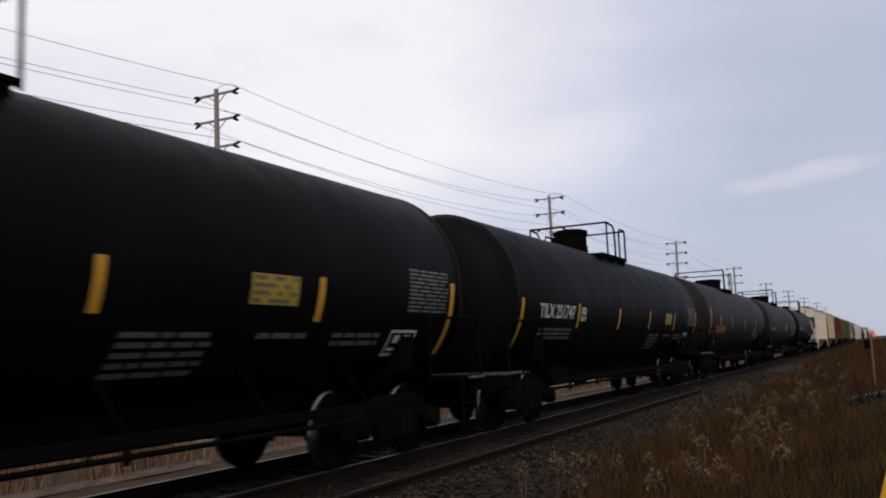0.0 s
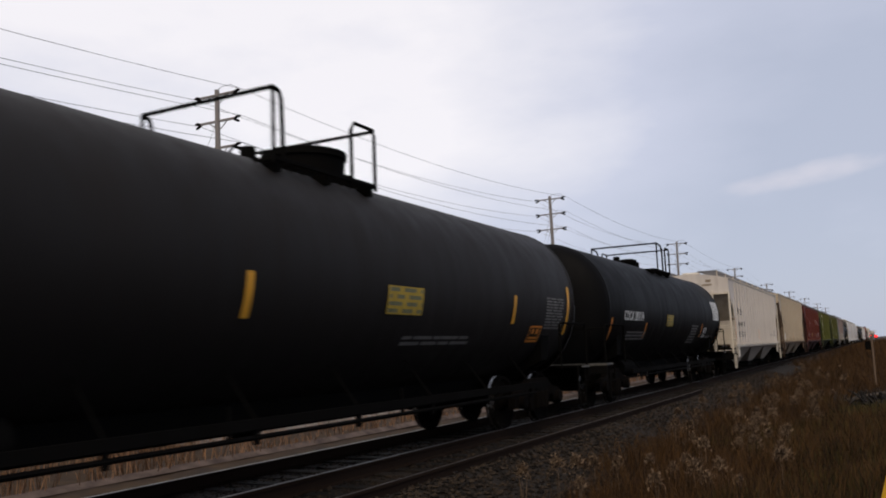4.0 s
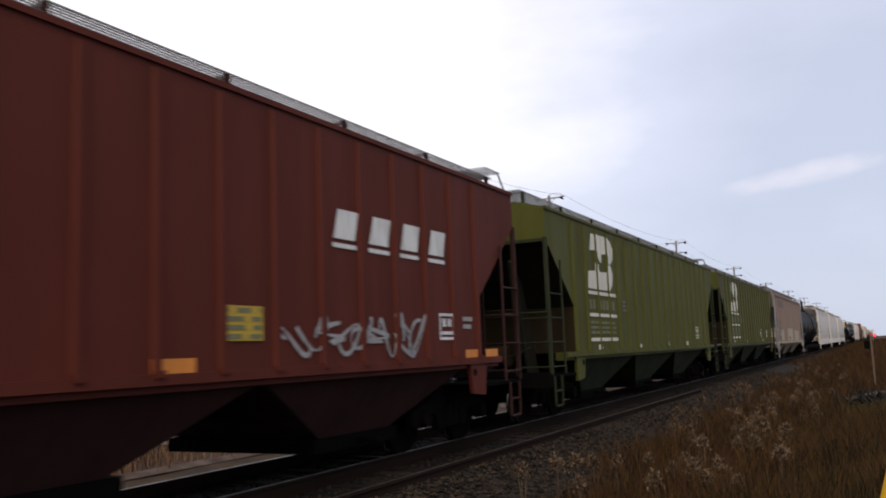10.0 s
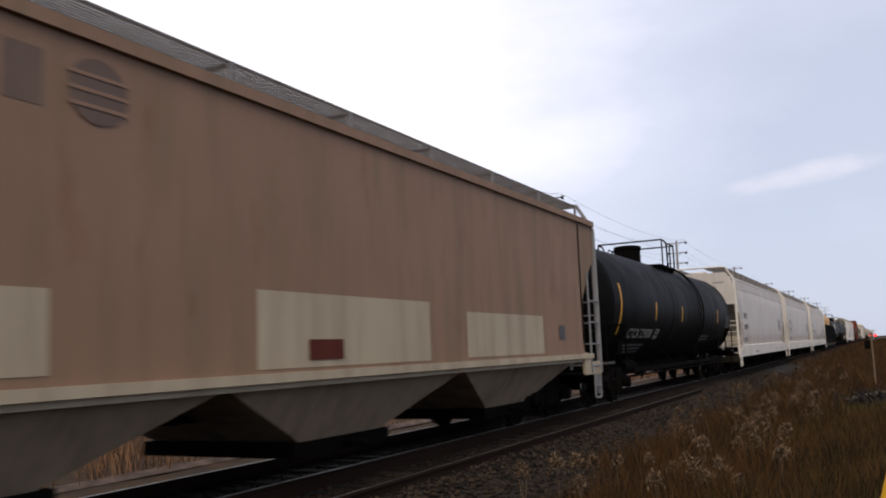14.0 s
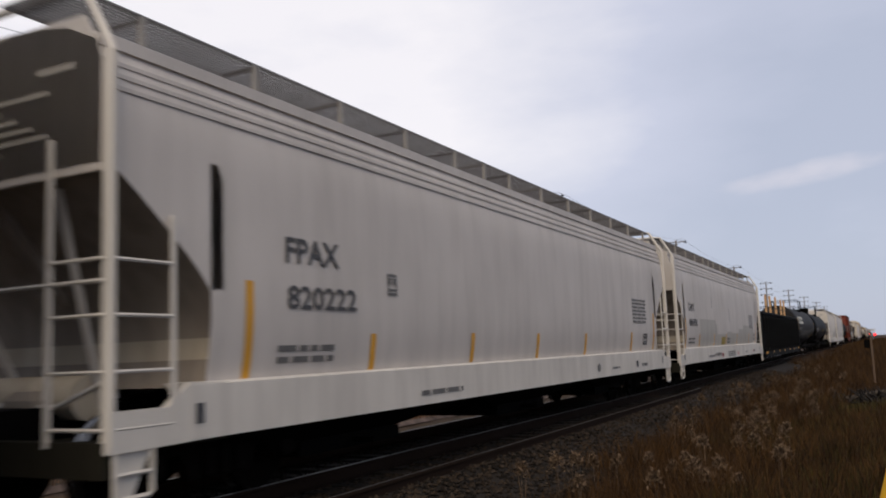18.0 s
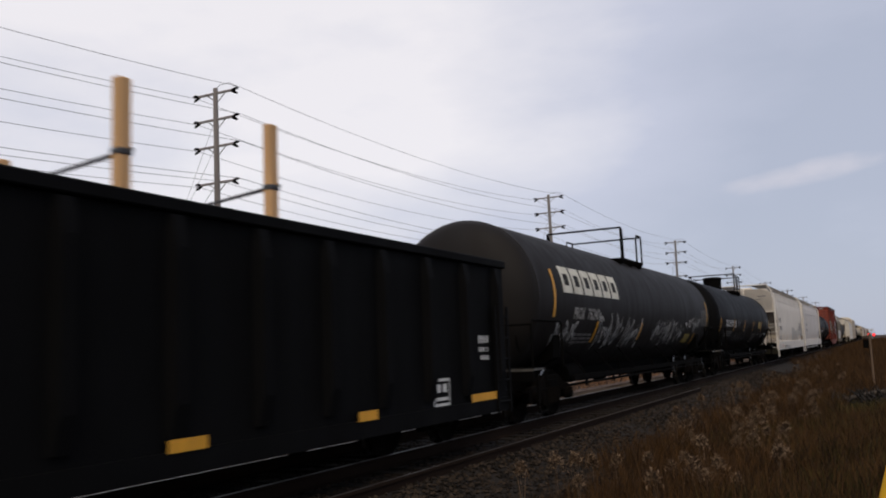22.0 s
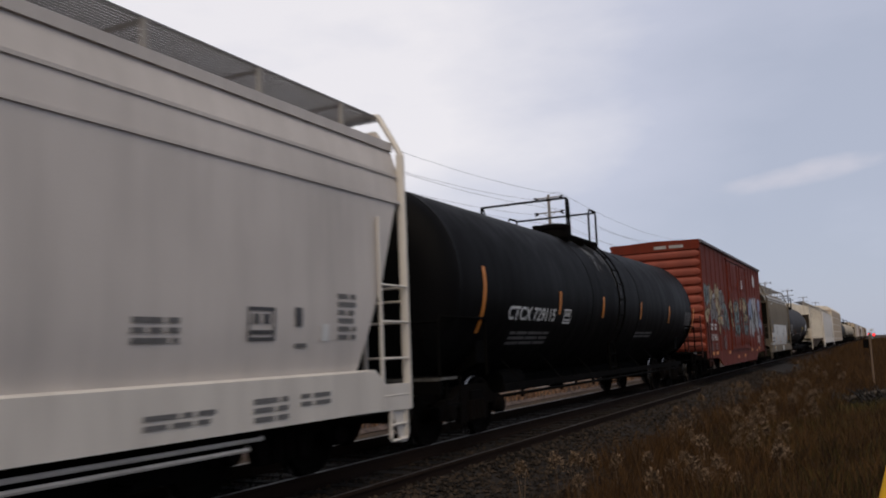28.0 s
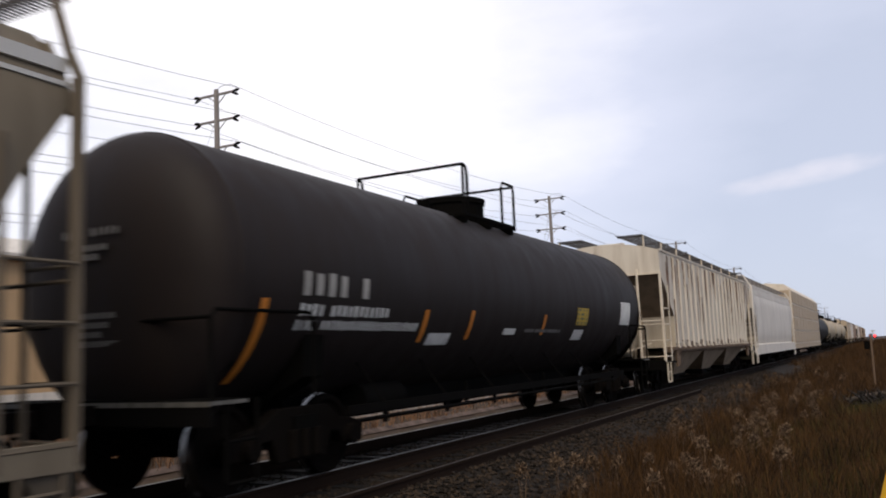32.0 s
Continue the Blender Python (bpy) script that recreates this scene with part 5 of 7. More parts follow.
clear = lambda x, y: (np.abs(x + 0.05) < 0.75) & (y > 18.5) & (y < 23.2)
edge = lambda x, y: (x > -3.55 + 0.35 * np.sin(y * 0.8) + 0.3 * np.sin(y * 2.3 + 1) + GR.normal(0, 0.25, len(x))) & ~clear(x, y)
stuff("dry_weeds", *field(150000, -4.4, 1.2, 3.0, 60, 1.9, 0.12, 0.58, 0.0026, lean=0.7, keep=edge), BLADES, "brown dry weeds and grass along the line", "grass")
stuff("green_grass", *field(42000, -3.0, 1.2, 3.0, 24, 1.4, 0.10, 0.36, 0.0036, keep=lambda x, y: (x > -2.0 + 0.7 * np.sin(y * 0.7) + 0.4 * np.sin(y * 2.9)) & (y < 24)), BLADES_GREEN, "low green grass among the dry weeds", "grass")
stuff("far_dry_grass", *field(30000, -5.2, 6, 55, 320, 1.5, 0.3, 0.9, 0.004), BLADES, "dry yellowed grass along the distant line", "grass")

stuff("verge_grass", *field(26000, -4.2, 7.0, -7.0, 30, 1.0, 0.08, 0.34, 0.004, keep=lambda x, y: (y < 3.2) | (x > 1.1)), BLADES, "short dry grass round the standing place", "grass")


def plume(count, spots):
    """Fluffy seed heads: clouds of fine short blades at the tops of stems."""
    vs, fs, k = [], [], 0
    for x, y, top, size in spots:
        n = count
        px, py = GR.normal(x, size * 0.36, n), GR.normal(y, size * 0.36, n)
        pz = top + GR.normal(0, size * 0.26, n) - 1.2 * ((px - x) ** 2 + (py - y) ** 2) / size
        v, f = blades(px, py, pz, np.full(n, 0.026) * GR.uniform(0.4, 1.4, n), np.full(n, 1.6), np.full(n, 0.0050 * (1 + y / 30)))
        vs.append(v)
        fs.append(f + k)
        k += len(v)
        sx, sy = GR.normal(x, size * 0.2, 5), GR.normal(y, size * 0.2, 5)
        v, f = blades(sx, sy, np.full(5, -0.45), np.full(5, top + 0.45), np.full(5, 0.08), np.full(5, 0.004))
        vs.append(v)
        fs.append(f + k)
        k += len(v)
    return np.concatenate(vs), np.concatenate(fs)


SPOTS = [(-1.95, 9.7, 0.02, 0.12), (-2.25, 9.0, -0.02, 0.10), (-2.05, 14.7, -0.02, 0.20), (-1.5, 14.2, -0.05, 0.10), (-3.1, 10.6, -0.08, 0.10), (-1.45, 9.3, -0.06, 0.08), (-3.2, 9.4, -0.15, 0.08)]
for i in range(80):
    y = 8.5 + 40 * GR.random() ** 1.3
    x = GR.uniform(-3.6, -0.9) - 0.012 * y
    SPOTS.append((x, y, GR.uniform(-0.15, 0.10), GR.uniform(0.06, 0.14)))
stuff("seed_heads", *plume(330, SPOTS), FLUFF, "pale fluffy goldenrod seed heads on dry stems", "weeds")
# pale reeds behind the railway
sheet("service_road", [-16.2, -14.4], [-0.55, -0.55], [15, 16, 20, 30, 45, 70, 130], varied("pale_yard_gravel", (0.07, 0.054, 0.045), (0.20, 0.165, 0.145), 2.5, 0.95, 8, 0.5), "structure", "pale gravel strip behind the railway", "gravel")
rx, ry = scatter(46000, -19, -11.7, -12, 130, 1.5)
clump = np.sin(rx * 2.1 + 0.7 * np.sin(ry * 0.9)) + np.sin(ry * 1.7 + rx) + 0.8 * np.sin(ry * 0.63)
keep = ((clump > -0.35) | (GR.random(len(rx)) < 0.25)) & ((ry < 16.5 + 2 * np.sin(rx * 3)) | (rx < -16.3) | (rx > -14.2))
rx, ry = rx[keep], ry[keep]
stuff("reeds", *blades(rx, ry, np.full(len(rx), -0.6), np.where(ry > 15, GR.uniform(0.12, 0.34, len(rx)), GR.uniform(0.2, 0.62, len(rx)) * (1 + 0.22 * np.sin(ry * 2.3 + rx))), GR.uniform(0.1, 0.7, len(rx)), 0.006 * (1 + ry.clip(0) / 30)), REED, "pale orange dry reeds behind the railway", "reeds")

stuff("verge_weeds", *field(60000, -4.3, 9.0, -12.0, 30, 1.0, 0.08, 0.32, 0.005, lean=0.8, keep=lambda x, y: (y < 3.1) | (x > 1.1)), BLADES, "short brown weeds on the bank beside the line", "grass")

# ---- power line ----
POLES = [(-31.5, -12.0), (-26.82, 29.75), (-23.8, 66.8), (-22.2, 107.7), (-21.9, 154.0), (-22.4, 204.0), (-21.0, 243.0), (-21.0, 290.0), (-20.5, 340.0), (-20.5, 395.0)]


ARMS = ((13.95, 1.0), (12.67, 1.0), (11.37, 1.0), (9.62, 0.95))


def power_pole():
    p = tagged(new("power_pole"), "weathered grey wooden power pole with four crossarms", "power pole", "power poles along the line")
    part("shaft", Geo().tube([(0, 0, -0.8), (0, 0, 6), (0, 0, 14.2)], [0.19, 0.16, 0.115], 10), POLE_WOOD, p, smooth=True)
    for z, w in ARMS:
        arm = part("crossarm", Geo().box(-w, w, -0.05, 0.05, z - 0.05, z + 0.05), POLE_WOOD, p, bevel=0.01)
        for s in (-1, 1):
            part("insulator", Geo().tube([(s * (w + 0.34), 0, z + 0.05), (s * (w + 0.2), 0, z + 0.05), (s * w, 0, z)], [0.03, 0.075, 0.06], 8), UNDER, arm, "dark post insulator")
            part("insulator", Geo().tube([(s * (w + 0.28), 0, z - 0.2), (s * (w + 0.16), 0, z - 0.14), (s * (w - 0.06), 0, z - 0.04)], [0.03, 0.07, 0.05], 8), UNDER, arm, "dark post insulator")
            part("brace", Geo().tube([(s * w * 0.5, 0.06, z - 0.04), (0, 0.12, z - 0.42)], 0.024, 5), POLE_WOOD, arm)
    part("top_loop", Geo().tube([(-0.15, 0, 14.05), (0.25, 0, 14.32), (0.8, 0, 14.34), (1.25, 0, 14.1)], 0.014, 5), WIRE, p)
    for k, z in enumerate((12.6, 11.3, 9.5)):
        part("guy_wire", Geo().tube([(-0.1, 0, z), (-2.0 - 0.6 * k, -4.4 - 0.5 * k, -0.5)], 0.012, 4), WIRE, p)
    return p


first = power_pole()
first.matrix_basis = pose(*POLES[0], 0)
for x, y in POLES[1:]:
    copy_thing(first, pose(x, y, 0, 0, 0.8 * math.sin(y), 3))
for z, off in [(z, o) for z, w in ARMS for o in (-w - 0.3, w + 0.3)] + [(9.62, 0.1), (7.7, -0.15), (7.2, 0.15)]:
    pts = []
    for (xa, a), (xb, b) in zip(POLES[:-1], POLES[1:]):
        for i in range(12):
            u = i / 12
            pts.append((xa + (xb - xa) * u + off, a + (b - a) * u, z + (0.05 if off > 0 else -0.08) - 0.75 * 4 * u * (1 - u)))
    tagged(new("power_line", Geo().tube(pts, 0.012, 4).mesh("power_line", WIRE)), "grey overhead power line strung between the poles", "power line", "overhead lines")

# ---- small things along the line ----
post = tagged(new("marker_post"), "white-painted thin marker post in the grass", "marker post")
post.location = (-0.3, 28.5, -0.35)
part("shaft", Geo().box(-0.024, 0.024, -0.02, 0.02, 0, 1.75), paint("faded_post_paint", (0.13, 0.085, 0.055), 0.7, 0.5, (0.1, 0.08, 0.06)), post, bevel=0.008)
part("marker_blade", Geo().box(-0.2, -0.04, -0.035, -0.02, 1.30, 1.55), UNDER, post, "small dark marker blade")
guard = tagged(new("yellow_guard"), "yellow plastic guy wire guard beside the camera", "guy guard")
guard.location = (0, 0, 0)
part("tube", Geo().tube([(-0.355, 4.0, -0.4), (0.125, 4.0, 1.176)], 0.04, 10), paint("guard_yellow", (0.75, 0.42, 0.02), 0.5, 0.2), guard, smooth=True)
SIGNAL_RED = glow("signal_red", (1.0, 0.03, 0.03), 4.0)
sig = tagged(new("crossing_signal"), "level crossing signal mast with lit red lamps", "crossing signal")
sig.location = (-2.0, 240, -0.5)
part("mast", Geo().tube([(0, 0, 0), (0, 0, 3.4)], 0.07, 8), GALV, sig)
for x, z in ((-0.55, 2.05), (0.45, 1.85)):
    lamp = part("lamp_housing", Geo().tube([(x, 0.15, z), (x, -0.05, z)], 0.42, 14), UNDER, sig)
    part("lens", Geo().tube([(x, -0.05, z), (x, -0.09, z)], 0.26, 14), SIGNAL_RED, lamp, "lit red lens")
part("crossbuck", Geo().prism([(-0.7, 2.7), (-0.6, 2.6), (0.7, 3.3), (0.6, 3.4)], 1, -0.03, 0.0).prism([(0.7, 2.7), (0.6, 2.6), (-0.7, 3.3), (-0.6, 3.4)], 1, 0.002, 0.03), SILL_WHITE, sig)
# brush pile
br = tagged(new("brush_pile"), "dark heap of cut branches in the grass", "brush pile")
br.location = (-0.38, 22.5, -0.38)
rb = random.Random(4)
part("log", Geo().tube([(-0.55, -0.1, 0.22), (0.1, 0.1, 0.34), (0.9, 0.2, 0.42)], [0.05, 0.06, 0.07], 8), paint("grey_bark", (0.05, 0.038, 0.027), 0.9, 0.4), br, "pale broken log", smooth=True)
g = Geo()
for i in range(420):
    p = Vector((rb.gauss(0.45, 0.4), rb.gauss(0, 0.3), 0))
    q = p + Vector((rb.gauss(0, 0.25), rb.gauss(0, 0.25), rb.uniform(0.1, 0.5)))
    g.tube([p, (p + q) / 2 + Vector((0, 0, 0.06)), q], [0.024, 0.018, 0.008], 4)
part("branches", g, paint("dark_bark", (0.006, 0.005, 0.004), 0.9, 0.3), br)

# ---- shed behind the railway ----
WALL_TAN = paint("tan_siding", (0.42, 0.28, 0.15), 0.7, 0.2, (0.25, 0.17, 0.1))
shed = tagged(new("warehouse"), "low tan-sided warehouse with a white base and eave", "warehouse")
shed.location = (-34, 12.1, -0.6)
part("wall", Geo().box(-6, 0, -14, 15, 0.9, 6.8), WALL_TAN, shed)
part("plinth", Geo().box(-6.05, 0.05, -14.05, 15.05, 0, 0.9), SILL_WHITE, shed)
part("roof", Geo().prism([(-6.4, 6.8), (0.4, 6.8), (0.4, 7.1), (-3, 8.3), (-6.4, 7.1)], 1, -14.4, 15.2), SILL_WHITE, shed)
for y in (-9, -3, 3, 9):
    w = part("window", Geo().box(0.0, 0.06, y, y + 1.6, 2.0, 3.4), SILL_WHITE, shed)
    part("pane", Geo().box(0.06, 0.07, y + 0.1, y + 1.5, 2.1, 3.3), paint("dark_glass", (0.02, 0.025, 0.03), 0.1, 0.1), w)
lampm = glow("amber_lamp", (1.0, 0.72, 0.15), 4.0)
w = part("wall_lamp", Geo().box(0.0, 0.2, 14.2, 14.7, 1.9, 2.7), UNDER, shed)
part("lens", Geo().box(0.2, 0.24, 14.25, 14.65, 1.97, 2.62), lampm, w, "lit amber lamp")


# ---- the train, wagon by wagon ----
def glyph(rg, a, b, c, d):
    """A plain bar for one character that cannot be read."""
    return [(a + 0.12 * (b - a), b - 0.12 * (b - a), c + rg.uniform(0, 0.1) * (d - c), d - rg.uniform(0, 0.1) * (d - c))]


def end_marks(x0, x1, z, tone, low=True, seed=3):
    """Rows of small stencils on a tank end."""
    rg = random.Random(seed)
    n = 10
    st = (x1 - x0) / n
    rows = [q for i in range(n) if i != 4 for q in glyph(rg, x0 + st * i, x0 + st * (i + 0.78), z, z + 0.085)]
    small = [(x0 + 0.1 + 0.11 * i, x0 + 0.19 + 0.11 * i, z - 0.14 - 0.09 * k, z - 0.08 - 0.09 * k) for k in range(2) for i in range(5 - k)]
    if low:
        small += [(x0 + 0.15 + 0.1 * i, x0 + 0.235 + 0.1 * i, z - 0.8 - 0.09 * k, z - 0.745 - 0.09 * k) for k in range(5) for i in range(6 - k % 3)]
    return [(tone, rows), (MARK_GREY if tone is MARK_WHITE else tone, small)]


def tags(rows, tone=None, small=None, stripe=None, seed=1, texts=(), surface=None, shift=0.0):
    """Painted marks from short codes: S stripe, P placard, N notice, L small writing, F inspection frame, W white patch, T stencilled row, C overpainted patch, X dark patch, B block letters."""
    texts, surface = dict(texts), surface or barrel
    tone, small, stripe = tone or MARK_WHITE, small or MARK_GREY, stripe or MARK_YELLOW
    out = []
    for k, (code, y0, y1, z0, z1) in enumerate(rows):
        y0, y1 = y0 + shift, y1 + shift
        r = [(y0, y1, z0, z1)]
        if code == "S":
            c = (y0 + y1) / 2
            out.append(("reflective_stripe", stripe, "", r if y1 - y0 > 0.25 else [(c - 0.055, c + 0.055, z0, z1)]))
        elif code == "P":
            out.append(("placard", MARK_PLACARD, "yellow placard", r))
            out.append(("placard_writing", FADED_OLIVE, "", [(a + 0.03, b - 0.03, c, d) for a, b, c, d in lines_block(y0, y1, z0, z1, 4, seed + k)]))
        elif code == "N":
            out.append(("notice", small, "faded white notice of small writing", lines_block(y0, y1, z0, z1, 11, seed + k)))
        elif code == "L":
            out.append(("small_stencil", small, "", lines_block(y0, y1, z0, z1, max(1, round((z1 - z0) / 0.09)), seed + k)))
        elif code == "F":
            out.append(("inspection_panel", tone, "outlined inspection panel", frame_rows(y0, y1, z0, z1)))
        elif code == "W":
            out.append(("white_patch", MARK_WHITE, "", r))
        elif code == "Q":
            out.append(("large_notice", MARK_WHITE, "large white notice of fine lines", [(y0, y1, z0 + (z1 - z0) * (i + 0.06) / 10, z0 + (z1 - z0) * (i + 0.86) / 10) for i in range(10)]))
        elif code == "C":
            out.append(("overpainted_patch", small, "", r))
        elif code == "X":
            out.append(("dark_patch", MARK_BLACK, "", r))
        elif code == "T" and k in texts:
            out.append(("lettering", tone, "stencilled reporting mark", lettering(texts[k], y0, y1, z0, z1, surface)))
        elif code == "T":
            h = z1 - z0
            n = max(2, round((y1 - y0) / (0.86 * h)))
            st = (y1 - y0) / n
            rg = random.Random(seed * 31 + k)
            out.append(("stencil_row", tone, "row of stencilled characters", [q for i in range(n) if n < 6 or i != 4 for q in glyph(rg, y0 + st * i, y0 + st * (i + 0.76), z0, z1)]))
        elif code == "B":
            n = min(6, max(2, round((y1 - y0) / (0.95 * (z1 - z0)))))
            st = (y1 - y0) / n
            rows2 = []
            for i in range(n):
                a, b, t = y0 + st * i, y0 + st * (i + 0.86), 0.22 * st
                rows2 += [(a, b, z1 - t, z1), (a, a + t, z0 + t, z1 - t), (b - t, b, z0 + t, z1 - t), (a, b, z0, z0 + t)]
            out.append(("block_lettering", tone, "large white block shapes", rows2))
    return out


def emblem(y0, y1, z0, z1):
    pts = [(0.19, 0.98), (0.66, 1), (0.89, 0.96), (1, 0.81), (0.98, 0.63), (0.9, 0.52), (0.82, 0.5), (0.88, 0.47), (0.95, 0.32), (0.91, 0.13), (0.79, 0), (0, 0), (0.05, 0.3), (0.29, 0.33), (0.3, 0.48), (0.47, 0.32), (0.72, 0.34), (0.76, 0.68), (0.55, 0.66), (0.52, 0.49), (0.47, 0.51), (0.32, 0.7), (0.13, 0.67)]
    return [(y0 + (y1 - y0) * u, z0 + (z1 - z0) * v) for u, v in pts]


set_words(["UTLX 649398", "PROX", "500175", "TILX 251747", "TILX 251783", "COCX 288104", "CTCX 729058", "CTCX 729115", "PCN", "463097", "10", "11", "BORX", "FPAX", "820222", "CHVX", "896958", "NKCR", "3663", "76240", "PSPX", "7080", "721", "966", "CRDX"])
side_at = lambda w: (lambda z: w)
barrel_big = lambda z: math.sqrt(max(0.0, 1.538 ** 2 - (z - 2.35) ** 2))
barrel = lambda z: math.sqrt(max(0.0, 1.457 ** 2 - (z - 2.29) ** 2))
SPRAY = paint("spray_white", (0.30, 0.30, 0.30), 0.6, 0.5, (0.03, 0.03, 0.03), scale=3)
SPRAY_WORN = sprayed("spray_worn_white", (0.36, 0.35, 0.33), (0.06, 0.055, 0.05), 0.2)
SPRAY_FAINT = sprayed("spray_faint_grey", (0.085, 0.083, 0.085), (0.02, 0.02, 0.02), 0.25)

SPRAY_GREY = sprayed("spray_slate", (0.125, 0.12, 0.12), (0.10, 0.05, 0.04), 0.45)
SPRAY_SAND = sprayed("spray_sand", (0.34, 0.27, 0.155), (0.16, 0.08, 0.055), 0.4)
SPRAY_BLUE = sprayed("spray_ice_blue", (0.22, 0.28, 0.42), (0.34, 0.37, 0.42), 0.5)
SPRAY_TEAL = sprayed("spray_grey_teal", (0.10, 0.145, 0.145), (0.08, 0.06, 0.05), 0.4)
SPRAY_PALE = sprayed("spray_pale_grey", (0.42, 0.42, 0.43), (0.20, 0.19, 0.22), 0.5)
SPRAY_DARK = sprayed("spray_dark_teal", (0.03, 0.042, 0.040), (0.05, 0.03, 0.02), 0.35)
SPRAY_RUST = sprayed("spray_brick", (0.13, 0.035, 0.02), (0.1, 0.03, 0.02), 0.4)
MISTS = {}


def mist(mat):
    """The thin overspray round a sprayed form, in its colour."""
    if mat.name not in MISTS:
        c = SPRAY_TONES.get(mat.name, (0.2, 0.16, 0.12))
        m = sprayed(mat.name + "_mist", c, c, 0.0)
        for n in m.node_tree.nodes:
            if n.bl_idname == "ShaderNodeMapRange" and n.outputs[0].is_linked and n.outputs[0].links[0].to_socket.name == "Alpha":
                n.inputs[3].default_value, n.inputs[4].default_value = 0.12, 0.5
        MISTS[mat.name] = m
    return MISTS[mat.name]


SPRAY_TONES = {"spray_slate": (0.125, 0.12, 0.12), "spray_sand": (0.34, 0.27, 0.155), "spray_ice_blue": (0.22, 0.28, 0.42), "spray_grey_teal": (0.10, 0.145, 0.145), "spray_pale_grey": (0.42, 0.42, 0.43), "spray_dark_teal": (0.03, 0.042, 0.040), "spray_brick": (0.13, 0.035, 0.02)}


TANK_A = [("S", -6.3, -6.2, 1.31, 2.21), ("T", -5.43, -3.49, 1.89, 2.15), ("S", -3.3, -3.2, 1.73, 2.2), ("F", -3.1, -2.8, 1.87, 2.13), ("L", -5.3, -3.5, 1.5, 1.73), ("S", -0.75, -0.65, 1.72, 2.19), ("S", 2.1, 2.24, 1.75, 2.2),
          ("P", 3.95, 4.7, 1.88, 2.18), ("S", 5.05, 5.15, 1.73, 2.2), ("N", 7.2, 8.25, 1.87, 2.44), ("S", 8.35, 8.45, 1.33, 2.3), ("L", 2.5, 3.6, 1.21, 1.63), ("L", 4.2, 5.0, 1.53, 1.63), ("L", 5.5, 6.5, 1.45, 1.63), ("F", 6.75, 7.4, 1.33, 1.65),
          ("T", -8.5, -7.9, 2.3, 2.38), ("L", -8.5, -7.9, 2.1, 2.28), ("L", -8.3, -7.9, 1.44, 1.64)]
TANK_A = [(c, y0 + o, y1 + o, z0, z1) for c, y0, y1, z0, z1 in TANK_A if y0 > -7.8 for o in [-1.12 if y0 < -2 else -0.7 if y0 < 7 else -0.9]]
tank_car(0.9, 18.58, "black tank wagon with yellow stripes and white stencils", back=1.1, deck=(-1.0, 1.08), rail=0.66, dome=-0.33, dome_r=0.43, dome_h=0.5, marks=tags(TANK_A))
tank_car(18.58, 35.96, "black tank wagon with white reporting marks and yellow stripes", back=1.1, deck=(-1.0, 1.08), rail=0.66, dome=-0.33, dome_r=0.43, dome_h=0.5, marks=tags(TANK_A, texts=[(1, "TILX 251747")]), head=end_marks(-0.5, 0.5, 2.68, MARK_WHITE))
tank_car(36.1, 54.2, "dusty black tank wagon with orange lettering", TANK_GREY, deck=(-2.7, 0.85), dome=0.75, head=end_marks(-0.5, 0.55, 2.76, MARK_ORANGE, False), marks=tags([("S", -6.65, -6.54, 1.66, 2.6), ("S", -4.64, -4.54, 1.92, 2.31), ("S", -1.89, -1.74, 1.87, 2.31), ("S", 1.72, 1.91, 1.86, 2.31), ("S", 5.19, 5.41, 1.82, 2.33),
         ("P", 4.78, 5.4, 1.51, 1.88), ("T", -5.62, -3.4, 1.66, 1.93), ("L", -5.53, -4.52, 1.51, 1.58), ("L", -4.99, -3.59, 1.26, 1.39), ("F", 5.84, 6.62, 1.4, 1.67)], tone=MARK_ORANGE, small=MARK_GREY, shift=-0.88, texts=[(6, "UTLX 649398")]))
tank_car(54.2, 71.85, "dusty black tank wagon with a faded notice", TANK_GREY, deck=(-2.4, 1.2), dome=1.0, head=end_marks(-0.5, 0.5, 2.7, MARK_ORANGE, False), marks=tags([("S", 5.87, 5.99, 1.78, 2.24), ("N", 7.4, 8.3, 1.7, 2.28), ("S", 8.5, 8.6, 1.61, 2.51), ("F", 6.8, 7.34, 1.48, 1.76), ("P", 1.9, 2.8, 1.85, 2.2), ("S", -6.3, -6.2, 1.4, 2.3), ("S", -0.7, -0.6, 1.75, 2.2), ("T", -5.4, -3.5, 1.8, 2.05), ("L", 2.5, 4.5, 1.45, 1.6)], tone=MARK_ORANGE, shift=-1.2))
tank_car(72.05, 88.5, "black tank wagon with a large white notice near its end", deck=(-2.6, 1.4), rail=0.66, dome=0.1, dome_r=0.3, dome_h=0.2, head=end_marks(-0.5, 0.4, 2.6, MARK_WHITE), marks=tags([("T", -4.82, -3.01, 1.95, 2.18), ("S", -5.82, -5.72, 1.15, 1.98), ("L", -4.3, -2.5, 1.48, 1.71), ("S", -2.7, -2.58, 1.52, 1.92), ("P", -0.37, 0.41, 1.86, 2.17), ("L", 3.2, 4.2, 1.35, 1.94), ("F", 5.22, 5.76, 1.54, 1.85),
         ("Q", 6.75, 7.95, 2.13, 2.8), ("S", 4.84, 4.96, 1.54, 1.98), ("S", 8.1, 8.22, 1.28, 1.98), ("L", 6.0, 7.3, 1.5, 1.62)], stripe=MARK_ORANGE, texts=[(0, "COCX 288104")], shift=-1.05))

